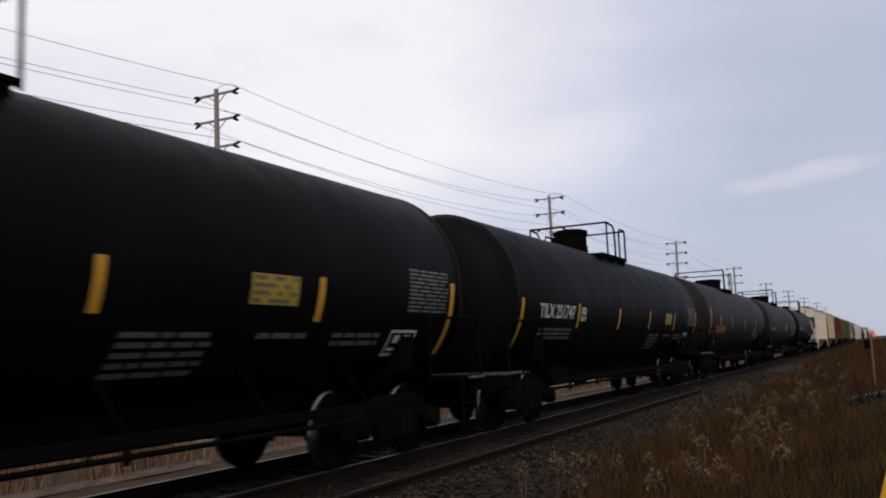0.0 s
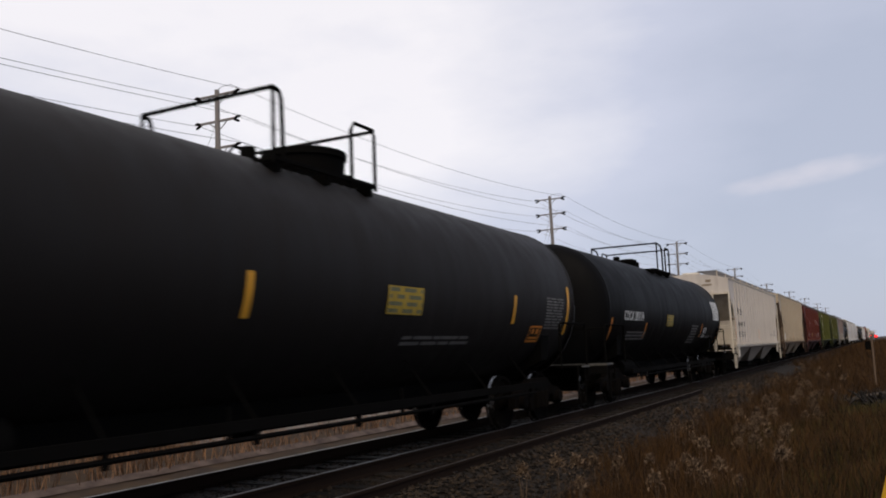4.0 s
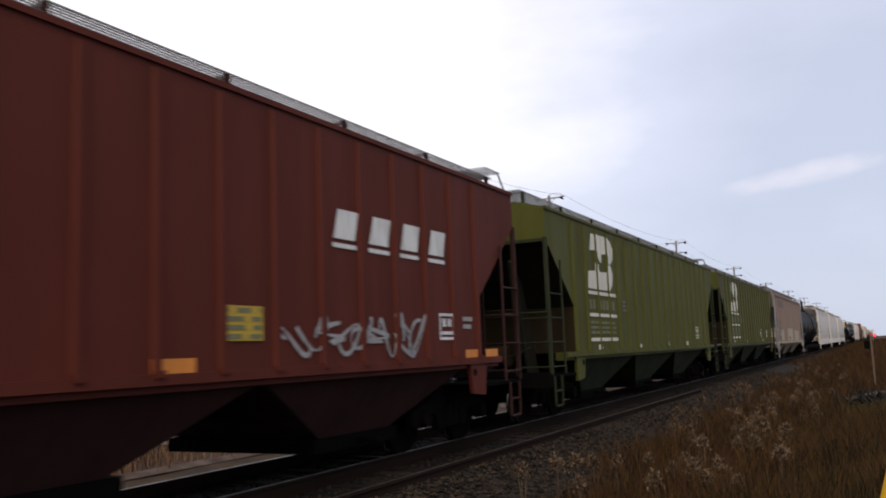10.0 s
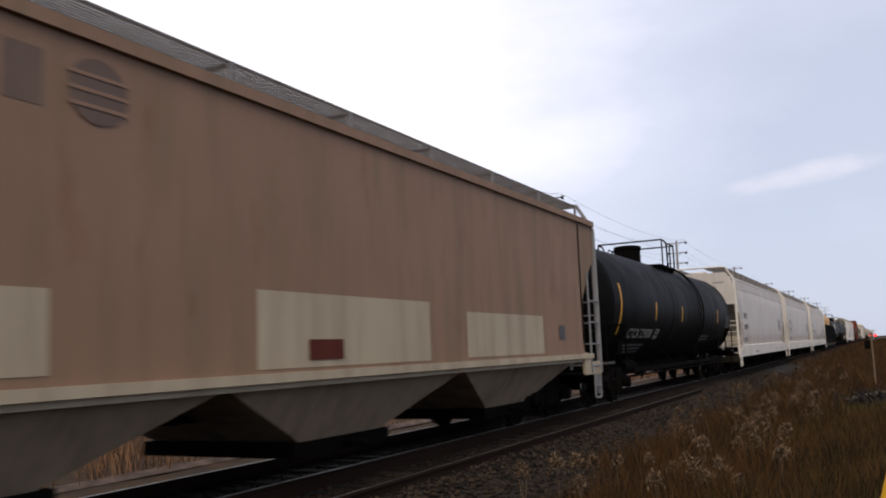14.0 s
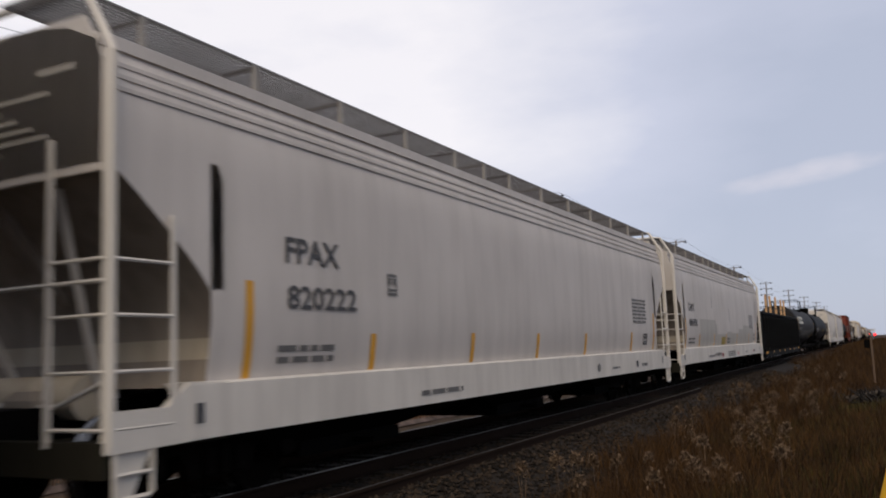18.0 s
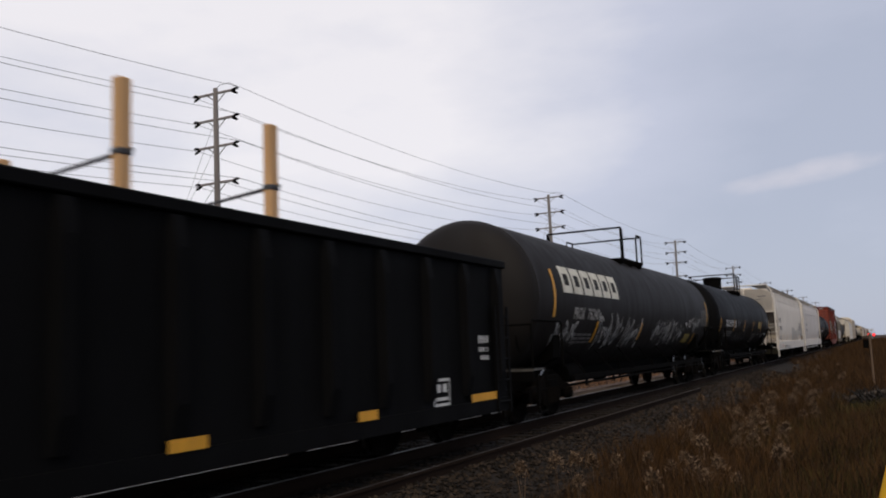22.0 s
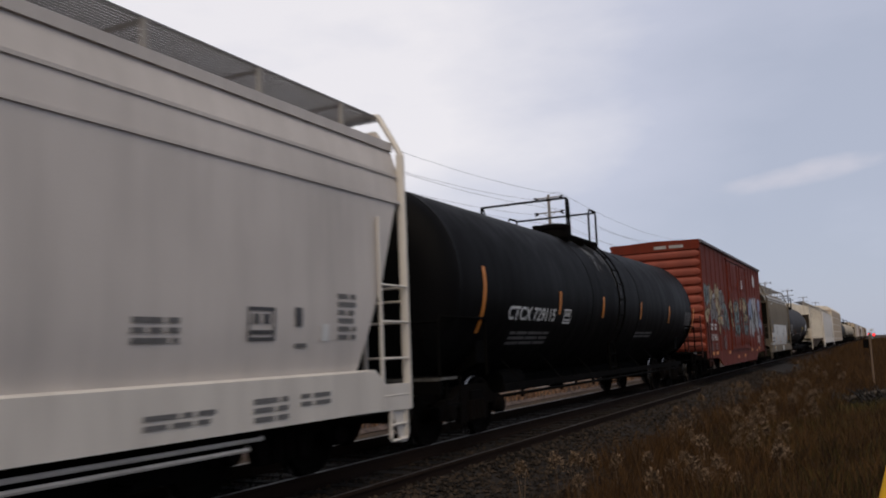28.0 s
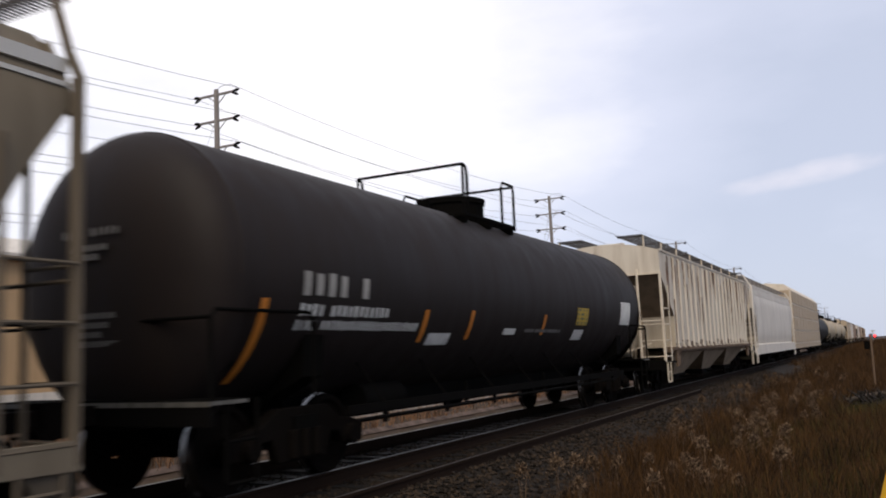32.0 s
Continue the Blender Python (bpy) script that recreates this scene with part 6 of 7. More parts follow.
RIB = dict(ribs=19, boards="centre", cut=((0.0, 3.3), (1.4, 2.12), (1.4, 1.25)), rib_y=[-6.85 + 0.761 * k for k in range(19)])
PALE = dict(RIB, slope_mat=DUST_TAN, bay_mat=DUST_TAN, bulk_mat=DUST_TAN, frame_mat=RUST_FRAME, sill_mat=RUST_SILL, end_mat=RUST_FRAME)
hopper_car(88.4, 106.5, "off-white ribbed covered hopper wagon with rust stains", WHITE_SIDE, eave=3.82, top=4.08, roofmat=WHITE_BEIGE, marks=tags([("T", -6.37, -4.9, 2.43, 2.7), ("T", -6.36, -4.5, 1.96, 2.16), ("L", -6.39, -4.61, 1.53, 1.76), ("S", 4.94, 5.03, 1.42, 1.89), ("S", 7.17, 7.28, 1.44, 2.32),
           ("F", 5.89, 6.29, 1.56, 1.84), ("L", 4.3, 4.76, 1.54, 1.69), ("L", 5.17, 5.5, 1.55, 1.69), ("L", 6.64, 6.98, 1.53, 1.64), ("S", -1.95, -1.85, 1.45, 1.9), ("S", -0.17, -0.07, 1.43, 1.88), ("S", 2.57, 2.67, 1.46, 1.88), ("S", -7.2, -7.1, 1.44, 2.3)], tone=MARK_BLACK, stripe=MARK_ORANGE, texts=[(0, "PCN"), (1, "463097")], surface=side_at(1.6), shift=-0.2), end_rows=[(0.75, 0.95, 3.72, 3.82), (0.6, 0.98, 3.58, 3.64), (-0.62, -0.56, 3.5, 3.62), (0.0, 0.5, 2.86, 2.9), (0.05, 0.3, 2.72, 2.8)], end_tone=DUST_TAN, **{**PALE, "frame_mat": WHITE_BEIGE, "end_mat": WHITE_BEIGE, "bay_mat": DUST_SHADE_PALE, "sill_mat": WHITE_BEIGE, "slope_mat": DUST_BEIGE, "bulk_mat": WHITE_BEIGE, "cut": ((0.0, 3.28), (1.2, 2.2), (1.2, 1.25)), "rib_y": [-6.85 + 0.766 * k for k in range(19)]})
tan = hopper_car(106.3, 123.9, "tan ribbed covered hopper wagon", TAN, eave=4.0, top=4.22, board_up=-0.17, marks=tags([("T", -6.62, -6.0, 2.29, 2.54), ("T", -5.72, -5.25, 2.29, 2.54), ("T", -4.85, -4.5, 2.29, 2.54), ("S", -6.45, -6.31, 1.39, 2.32), ("W", -6.3, -5.84, 1.34, 1.74), ("L", -5.8, -5.2, 1.51, 1.86), ("L", -4.95, -4.32, 1.51, 1.86), ("S", -3.75, -3.61, 1.41, 1.83), ("S", -0.9, -0.8, 1.41, 1.83), ("X", 6.1, 6.61, 1.49, 1.78), ("L", 5.24, 5.82, 1.55, 1.65), ("S", 6.86, 6.96, 1.39, 2.28)], tone=MARK_BLACK, stripe=MARK_ORANGE, small=FADED_TAN, texts=[(0, "PCN"), (1, "10"), (2, "11")], surface=side_at(1.6)), end_rows=[(-0.1 + 0.17 * i, 0.02 + 0.17 * i, 3.6, 3.7) for i in range(9) if i != 3], end_tone=MARK_BLACK, **{**PALE, "cut": ((0.0, 3.48), (1.46, 2.1), (1.46, 1.25)), "rear_cut": ((0.0, 3.36), (1.1, 2.2), (1.1, 1.25)), "rib_y": [-6.5 + 0.88 * k for k in range(16)]})
red = hopper_car(123.9, 142.1, "oxide red ribbed covered hopper wagon with graffiti", RED, eave=3.86, top=4.12, marks=tags([("L", -5.59, -5.15, 2.98, 3.15), ("F", -3.21, -2.88, 2.38, 2.69), ("L", -5.63, -3.67, 1.56, 1.81), ("P", -1.66, -1.09, 1.52, 1.84), ("P", 1.9, 2.47, 1.52, 1.84), ("S", -7.08, -6.57, 1.26, 1.37), ("S", -6.22, -5.75, 1.26, 1.37), ("S", -3.36, -2.85, 1.26, 1.37),
                 ("S", -0.73, -0.23, 1.26, 1.39), ("S", 1.1, 1.59, 1.26, 1.38), ("F", 6.05, 6.47, 1.51, 1.86), ("L", 6.75, 7.1, 1.64, 1.85), ("S", 6.8, 7.28, 1.26, 1.37), ("S", 7.47, 7.9, 1.26, 1.37)], small=MARK_FADED, stripe=MARK_ORANGE, shift=-0.4), end_mat=RED_DUST_SHADE, frame_mat=RED_DUST_SHADE, bay_mat=RED_DUST_SHADE, bulk_mat=paint("dusted_red_bulkhead", (0.05, 0.017, 0.009), 0.75, 0.6, (0.025, 0.011, 0.006), spec=0.1), **RIB)
for i in range(4):
    y = 3.26 + 0.72 * i
    part("slanted_block", outline([(y, 2.62), (y + 0.42, 2.62), (y + 0.5, 2.95), (y + 0.1, 2.95)], side_at(1.6)), MARK_WHITE, red, "white slanted block")
    part("underline", bars([(y - 0.02, y + 0.44, 2.52, 2.57)], side_at(1.612)), MARK_WHITE, red)
part("graffiti", scribble(2.37, 5.2, 1.28, 1.85, side_at(1.61), 3, 0.055, 9), SPRAY, red, "white spray-painted scrawl")
for s0, s1, lab, mat, seed in ((142.1, 160.2, "green ribbed covered hopper wagon with a large white emblem", GREEN, 1), (160.2, 178.2, "rust-stained green ribbed covered hopper wagon with a white emblem", GREEN_DIRTY, 2)):
    o = -1.25 if seed == 1 else -1.05
    car = hopper_car(s0, s1, lab, mat, eave=3.86, top=4.12, marks=tags([("F", 5.71, 6.22, 1.47, 1.83), ("L", 7.0, 7.3, 1.65, 1.83), ("W", 1.72, 1.97, 1.28, 1.4), ("W", 4.26, 4.5, 1.27, 1.39), ("L", 1.7, 2.04, 1.49, 1.62), ("L", -2.5, -2.2, 2.09, 2.37), ("W", -4.5, -4.2, 1.28, 1.38), ("W", -1.2, -1.0, 1.28, 1.36)], tone=LOGO_WHITE, shift=-1.0), end_mat=GREEN_DUST_SHADE, frame_mat=GREEN_DUST_SHADE, bay_mat=GREEN_DUST_SHADE, sill_mat=mat, bulk_mat=GRIME_BROWN, **RIB)
    part("emblem", outline(emblem(-4.75 + o, -2.8 + o, 2.52, 3.69), side_at(1.6)), LOGO_WHITE, car, "large white railway emblem as plain shape")
    # the paint runs over the ribs
    pts = emblem(-4.75 + o, -2.8 + o, 2.52, 3.69)
    over = []
    for y in RIB["rib_y"]:
        zs = sorted(p[1] + (q[1] - p[1]) * (y - p[0]) / (q[0] - p[0]) for p, q in zip(pts, pts[1:] + pts[:1]) if (p[0] - y) * (q[0] - y) < 0)
        over += [(y - 0.04, y + 0.04, zs[j], zs[j + 1]) for j in range(0, len(zs) - 1, 2)]
        if -4.76 + o < y < -2.8 + o:
            over += [(y - 0.04, y + 0.04, z, z + 0.07) for z in (2.40, 1.95, 1.45)]
    part("emblem_on_ribs", bars(over, side_at(1.643)), LOGO_WHITE, car)
    for z in (2.40, 1.95, 1.45):
        part("white_line", bars([(-4.76 + o, -2.8 + o, z, z + 0.07)], side_at(1.612)), LOGO_WHITE, car)
    part("stencil_row", bars([(-4.7 + o + 0.23 * i, -4.54 + o + 0.23 * i, 2.10, 2.30) for i in range(8) if i != 2], side_at(1.608)), FADED_OLIVE, car, "faded row of stencilled characters")
    part("small_stencil", bars(lines_block(-4.7 + o, -2.9 + o, 1.58, 1.88, 3, seed), side_at(1.608)), FADED_OLIVE, car)
    if seed == 2:
        part("graffiti", scribble(2.4, 3.15, 1.41, 1.9, side_at(1.61), 8, 0.05, 5), LOGO_WHITE, car, "pale spray-painted scrawl")
brown = hopper_car(178.45, 196.45, "faded brown covered hopper wagon with cream patches", BROWN, inset=0.5, eave=3.85, top=4.13, slope_mat=paint("dust_shaded_brown_slope", (0.13, 0.105, 0.085), 0.8, 0.6, (0.05, 0.04, 0.03), spec=0.2), bay_mat=DUST_TAN, bulk_mat=CREAM, end_rows=[(0.55 + 0.13 * i, 0.64 + 0.13 * i, 3.78, 3.88) for i in range(4)] + [(0.5 + 0.11 * i, 0.58 + 0.11 * i, 3.6, 3.7) for i in range(6)], end_tone=MARK_BLACK, boards="edge", sill=1.2, cut=((0.0, 3.17), (0.5, 2.75), (0.85, 2.3), (1.0, 2.0), (1.0, 1.45), (0.9, 1.2)), end_mat=RUST_FRAME, frame_mat=GALV_DARK, sill_mat=CREAM, roofmat=BROWN,
                   marks=tags([("C", -6.37, -4.12, 1.29, 1.9), ("C", -1.9, 1.5, 1.25, 2.0), ("C", 2.6, 5.6, 1.26, 1.9), ("T", -6.22, -5.36, 2.19, 2.44)], tone=MARK_BLACK, small=CREAM, texts=[(3, "BORX")], surface=side_at(1.6), shift=-0.25))
for row in tags([("T", -6.33, -5.19, 1.71, 1.93), ("L", -6.8, -5.53, 1.34, 1.56), ("X", 6.4, 6.7, 1.5, 1.75)], tone=MARK_BLACK, small=MARK_BLACK, texts=[(0, "500175")], surface=side_at(1.604), shift=-0.25):
    part(row[0], row[3] if isinstance(row[3], Geo) else bars(row[3], side_at(1.6), 0.012), row[1], brown)
for i in range(5):
    part("faded_block", bars([(-6.45 + 0.42 * i, -6.13 + 0.42 * i, 3.2, 3.62)], side_at(1.6)), FADED, brown, "faded dark block lettering")
part("round_emblem", outline([(-3.97 + 0.28 * math.cos(6.2832 * i / 20), 3.42 + 0.26 * math.sin(6.2832 * i / 20)) for i in range(20)], side_at(1.6)), FADED, brown, "faded round emblem")
for i in range(3):
    part("emblem_bar", bars([(-4.25, -3.69, 3.28 + 0.12 * i, 3.31 + 0.12 * i)], side_at(1.615)), BROWN, brown)
part("red_placard", bars([(-1.36, -0.74, 1.32, 1.53)], side_at(1.612)), RED, brown)
tank_car(196.4, 214.6, "black tank wagon with a raised manway and yellow stripes", R=1.538, zc=2.35, ladder_y=1.6, deck=(-2.6, 1.15), rail=0.66, dome=-0.74, dome_r=0.42, dome_h=0.46, head=end_marks(-0.2, 0.6, 2.62, MARK_GREY, False), jacket=True, marks=tags([("S", -7.31, -7.2, 1.6, 2.77), ("S", -3.96, -3.81, 1.97, 2.44), ("S", -0.67, -0.52, 1.97, 2.43), ("S", 2.2, 2.3, 1.99, 2.44), ("S", 5.4, 5.5, 2.02, 2.48), ("T", -6.27, -3.9, 1.51, 1.74),
         ("F", -3.59, -3.18, 1.49, 1.74), ("L", -6.12, -4.22, 1.13, 1.39), ("L", 3.0, 4.5, 1.4, 1.6), ("N", 7.3, 8.2, 1.8, 2.3)], tone=MARK_FADED, texts=[(5, "CTCX 729058")], surface=barrel_big, shift=-0.15))
END_WRITING = paint("faint_end_writing", (0.27, 0.25, 0.22), 0.6, 0.4, (0.2, 0.18, 0.16), scale=3)
BRACKET_GREY = paint("dulled_bracket", (0.30, 0.285, 0.265), 0.65, 0.4, (0.14, 0.12, 0.10), spec=0.2)
PEL = dict(bulge=0.16, boards="edge", sill=1.14, sill_beam=0.44, eave=3.92, top=4.18, slope_mat=DUST_SHADE_PALE, cut=((0, 2.9), (0.3, 2.68), (0.58, 2.45), (0.8, 2.26), (0.97, 2.1), (1.1, 1.94), (1.2, 1.75), (1.26, 1.55), (1.26, 1.36), (1.2, 1.21), (1.1, 1.12)), lines=(3.74, 3.63, 3.52), bulk_mat=DUST_BEIGE, bracket_mat=BRACKET_GREY, brackets=[-8.7, -7.2, -5.65, -4.1, -2.6, -1.55, -0.5, 1.05, 2.6, 4.1, 5.65, 7.2, 8.7], end_tone=END_WRITING, end_rows=[(0.75, 1.2, 3.72, 3.78)] + [(0.12 + 0.03 * (k % 2), 0.3 + 0.2 * ((k * 3) % 4), 3.1 + 0.09 * k, 3.14 + 0.09 * k) for k in range(6)] + [(-0.75, -0.3 - 0.1 * (k % 2), 3.1 + 0.11 * k, 3.14 + 0.11 * k) for k in range(4)], bay_mat=UNDER, inset=0.45, sill_mat=SILL_WHITE, frame_mat=SILL_WHITE)
PEL_MARKS = [("T", -7.31, -6.38, 2.28, 2.54), ("T", -7.29, -6.06, 1.82, 2.06), ("L", -7.42, -6.47, 1.27, 1.49), ("S", -7.9, -7.8, 1.16, 2.07), ("S", -5.76, -5.63, 1.17, 1.58), ("S", -3.08, -2.98, 1.18, 1.59), ("S", -0.52, -0.38, 1.17, 1.59), ("S", 2.06, 2.25, 1.18, 1.59), ("S", 5.53, 5.65, 1.18, 1.62), ("S", 7.66, 7.78, 1.19, 2.1),
             ("F", 6.65, 7.05, 1.32, 1.59), ("L", 5.73, 7.0, 1.83, 2.43), ("L", -4.72, -3.56, 0.79, 0.9), ("L", 6.11, 6.65, 0.79, 0.92), ("L", 3.64, 4.28, 0.82, 0.9), ("X", 8.19, 8.28, 0.83, 1.0), ("X", -8.6, -8.5, 0.83, 1.0)]
hopper_car(214.5, 234.05, "grey-white smooth covered hopper wagon with orange stripes", PELLET, marks=tags(PEL_MARKS, MARK_BLACK, MARK_GREY, MARK_ORANGE), **PEL)
hopper_car(234.3, 253.82, "grey-white smooth covered hopper wagon with black stencils", PELLET, marks=tags(PEL_MARKS, MARK_BLACK, MARK_GREY, texts=[(0, "FPAX"), (1, "820222")], surface=side_at(1.6), shift=0.14) + tags([("X", 5.75, 5.92, 0.82, 0.96), ("F", -5.24, -5.02, 2.03, 2.29)], MARK_GREY) + [("sill_emblem", MARK_GREY, "", outline([(2.83 + 0.11 * math.cos(6.2832 * i / 16), 0.9 + 0.085 * math.sin(6.2832 * i / 16)) for i in range(16)], side_at(1.652), 0.004))], **PEL)
RUB_PALE = paint("pale_grey_overpaint", (0.43, 0.40, 0.36), 0.6, 0.4, (0.3, 0.27, 0.23))
RUB = paint("grey_rub", (0.27, 0.255, 0.24), 0.6, 0.4, (0.2, 0.19, 0.18), scale=3)
GREY_OVER = paint("grey_overpaint", (0.395, 0.37, 0.335), 0.6, 0.4, (0.27, 0.24, 0.2))
hopper_car(254.27, 273.75, "grey-white smooth covered hopper wagon with overpainted patches", PELLET, marks=tags([m for m in PEL_MARKS if m[0] != "F"] + [("F", 7.0, 7.4, 1.32, 1.59), ("P", -1.5, -0.67, 1.2, 1.48), ("F", -0.24, 0.45, 1.25, 1.44)], MARK_BLACK, MARK_GREY, texts=[(0, "CHVX"), (1, "896958")], surface=side_at(1.6), shift=-0.21) + tags([("C", -5.6, -2.69, 1.16, 2.07), ("C", -2.69, -2.41, 1.16, 1.93), ("C", -2.41, -0.25, 1.16, 1.58), ("C", -0.25, 0.8, 1.16, 1.67), ("C", 0.8, 2.58, 1.16, 1.62), ("C", 2.58, 3.87, 1.16, 1.79), ("C", 3.87, 6.9, 1.16, 1.95)], small=GREY_OVER, shift=-0.21)
           + [("rub_mark", RUB, "", [(-3.5, -3.4, 2.48, 2.87)]), ("rub_mark", RUB, "", [(0.16, 0.25, 2.06, 2.53)])]
           + [("sill_label", m, "", [r]) for m, r in ((PINK, (-2.34, -1.97, 0.77, 0.91)), (MARK_BLACK, (-2.24, -2.06, 0.81, 0.87)), (PINK, (1.36, 1.62, 0.78, 0.89)), (MARK_PLACARD, (-1.88, -1.76, 0.82, 0.88)), (PINK, (5.81, 5.98, 0.8, 0.92)), (MARK_GREY, (6.2, 6.4, 0.82, 0.93)))]
           + [("sill_writing", MARK_BLACK, "", [(-3.68 + 0.1 * i, -3.61 + 0.1 * i, 0.82, 0.94) for i in range(12) if i not in (3, 9)]), ("sill_writing", MARK_GREY, "", lines_block(-0.93, 0.78, 0.75, 0.96, 3, 4))], **PEL)
gondola_car(273.7, 295.2, "black gondola wagon loaded with pipe between yellow stakes", marks=tags([("T", -7.91, -7.14, 2.03, 2.29), ("T", -7.9, -7.22, 1.6, 1.83), ("F", -5.06, -4.76, 1.77, 2.05), ("S", -9.3, -8.37, 0.60, 0.72), ("S", -5.98, -5.61, 0.61, 0.71), ("S", -3.15, -2.75, 0.61, 0.71), ("S", -0.27, 0.15, 0.61, 0.71), ("S", 2.9, 3.35, 0.61, 0.72), ("S", 5.7, 6.1, 0.61, 0.72), ("S", 8.6, 9.54, 0.62, 0.73), ("F", 7.57, 8.03, 0.63, 0.99), ("T", 9.0, 9.37, 1.44, 1.56), ("T", 9.0, 9.34, 1.32, 1.39), ("T", 9.05, 9.37, 1.2, 1.27), ("W", -9.2, -8.99, 0.88, 0.99), ("L", -7.87, -7.11, 0.8, 1.02)], texts=[(0, "NKCR"), (1, "3663")], surface=side_at(1.53)))
pro = tank_car(295.2, 313.8, "black tank wagon with large white lettering and graffiti", TANK_GREY, deck=(-1.9, 1.2), dome=None, back=1.05, head=end_marks(-0.5, 0.5, 2.68, MARK_WHITE), marks=tags([("T", -5.15, -4.37, 1.88, 2.12), ("T", -6.03, -5.35, 1.88, 2.12), ("S", -4.42, -4.32, 1.42, 1.86), ("S", -0.62, -0.51, 1.45, 1.88), ("P", 5.13, 5.9, 1.34, 1.6), ("S", 6.5, 6.65, 1.3, 1.62), ("N", 7.2, 8.2, 1.85, 2.39), ("S", -7.24, -7.14, 1.9, 2.8), ("S", 8.15, 8.28, 1.8, 2.7), ("L", -5.75, -4.5, 1.39, 1.62)], tone=MARK_FADED, texts=[(0, "76240"), (1, "PROX")], shift=-0.25) + tags([("B", -6.69, -2.75, 2.38, 2.90)], tone=LOGO_WHITE, shift=-0.25))
for a, b, c, d, seed, k in ((-7.03, -5.57, 1.2, 1.87, 31, 5), (-4.26, -2.3, 1.2, 2.08, 5, 6), (-1.99, -0.41, 1.23, 2.02, 6, 5), (0.8, 4.6, 1.25, 2.05, 7, 12), (4.8, 7.0, 1.65, 2.1, 9, 7)):
    tag = tagged(part("graffiti", scribble(a - 0.25, b - 0.25, c, d, barrel, seed, 0.052, k + 6), SPRAY_WORN, pro, "white looping spray-paint scrawl"), kind="stuff")
    tagged(part("overspray", scribble(a - 0.25, b - 0.25, c, d, barrel, seed, 0.13, k + 6, 0.005), mist(SPRAY_GREY), tag), kind="stuff")
til = tank_car(314.0, 331.7, "black tank wagon with faint graffiti and yellow stripes", deck=(-3.0, 1.4), rail=0.66, dome=0.0, dome_r=0.43, dome_h=0.5, head=end_marks(-0.5, 0.5, 2.68, MARK_WHITE), marks=tags([(c, y0 + (0.46 if y0 > -7.2 else 0.1) - 0.1, y1 + (0.46 if y0 > -7.2 else 0.1) - 0.1, z0, z1) for c, y0, y1, z0, z1 in TANK_A], texts=[(1, "TILX 251783")]))
for a, b, c, d, seed, k, wide in ((-3.6, -1.7, 1.78, 2.24, 12, 11, 0.05), (-3.65, -2.5, 1.3, 1.72, 14, 7, 0.034), (-2.45, -1.2, 1.2, 1.7, 17, 7, 0.034), (-1.7, -1.1, 1.72, 1.98, 18, 3, 0.04), (-0.95, -0.2, 1.45, 2.1, 21, 4, 0.05), (-1.1, -0.3, 1.2, 1.6, 23, 5, 0.034)):
    tagged(part("graffiti", scribble(a, b, c, d, barrel, seed, wide, k), SPRAY_FAINT, til, "faint grey spray-paint scrawl"), kind="stuff")
part("graffiti_ring", ring_stroke(-0.6, 1.78, 0.42, 0.44, barrel, 0.035), SPRAY_FAINT, til, "faint grey sprayed oval")
wh = [("L", -5.6, -3.93, 0.75, 0.91), ("L", -7.86, -7.0, 0.83, 0.88), ("L", -3.79, -2.08, 0.72, 0.9), ("X", -8.3, -8.2, 0.8, 1.0)]
hopper_car(332.1, 351.3, "white smooth covered hopper wagon with a grey overpainted patch", PELLET_WHITE, marks=tags([m for m in PEL_MARKS if m[4] > 1.0] + wh, MARK_BLACK, MARK_GREY, texts=[(0, "PSPX"), (1, "7080")], surface=side_at(1.6), shift=0.25)
           + tags([("C", 0.1, 1.7, 1.18, 2.03), ("C", 1.7, 2.1, 1.18, 1.98), ("C", 2.1, 4.1, 1.18, 1.84), ("C", 4.3, 5.0, 1.18, 1.98), ("C", 5.0, 8.2, 1.5, 2.2)], small=RUB_PALE, shift=0.25)
           + [("sill_label", m, "", [(a + 0.25, b + 0.25, c, d)]) for m, a, b, c, d in ((PINK, -6.9, -6.5, 0.84, 0.99), (MARK_BLACK, -6.82, -6.6, 0.88, 0.94), (MARK_PLACARD, -5.82, -5.55, 0.84, 0.95), (MARK_BLACK, -5.4, -4.3, 0.86, 0.93))], **{**PEL, "inset": 0.7})
clean = hopper_car(351.3, 371.2, "silver-white smooth covered hopper wagon with a clean side", PELLET, marks=tags([("F", 6.29, 6.69, 1.51, 1.83), ("L", 4.93, 5.44, 1.48, 1.73), ("L", 7.75, 8.1, 1.5, 2.03), ("W", 7.45, 7.58, 1.5, 1.68), ("X", 7.0, 7.12, 1.65, 1.84), ("L", 7.0, 7.2, 1.42, 1.5), ("L", -0.16, 0.85, 1.47, 1.55), ("L", 7.0, 7.5, 0.85, 1.0), ("L", 5.0, 5.8, 0.8, 0.95), ("L", 6.3, 6.8, 0.75, 1.0), ("T", -7.2, -6.2, 2.2, 2.45), ("T", -7.2, -6.0, 1.8, 2.02)], MARK_BLACK, MARK_GREY, shift=0.3), **{**PEL, "lines": (3.53, 3.19), "cut": ((0, 3.4), (0.25, 2.9), (0.5, 2.24), (0.85, 1.55), (1.0, 1.14))})
for z, y1 in ((0.60, 6.9), (0.52, 6.7)):
    part("train_pipe", Geo().tube([(1.5, -6.5, z), (1.5, y1, z), (1.35, y1 + 0.15, z)], 0.022, 6), SILL_WHITE, clean, "pale pipe along the sill")
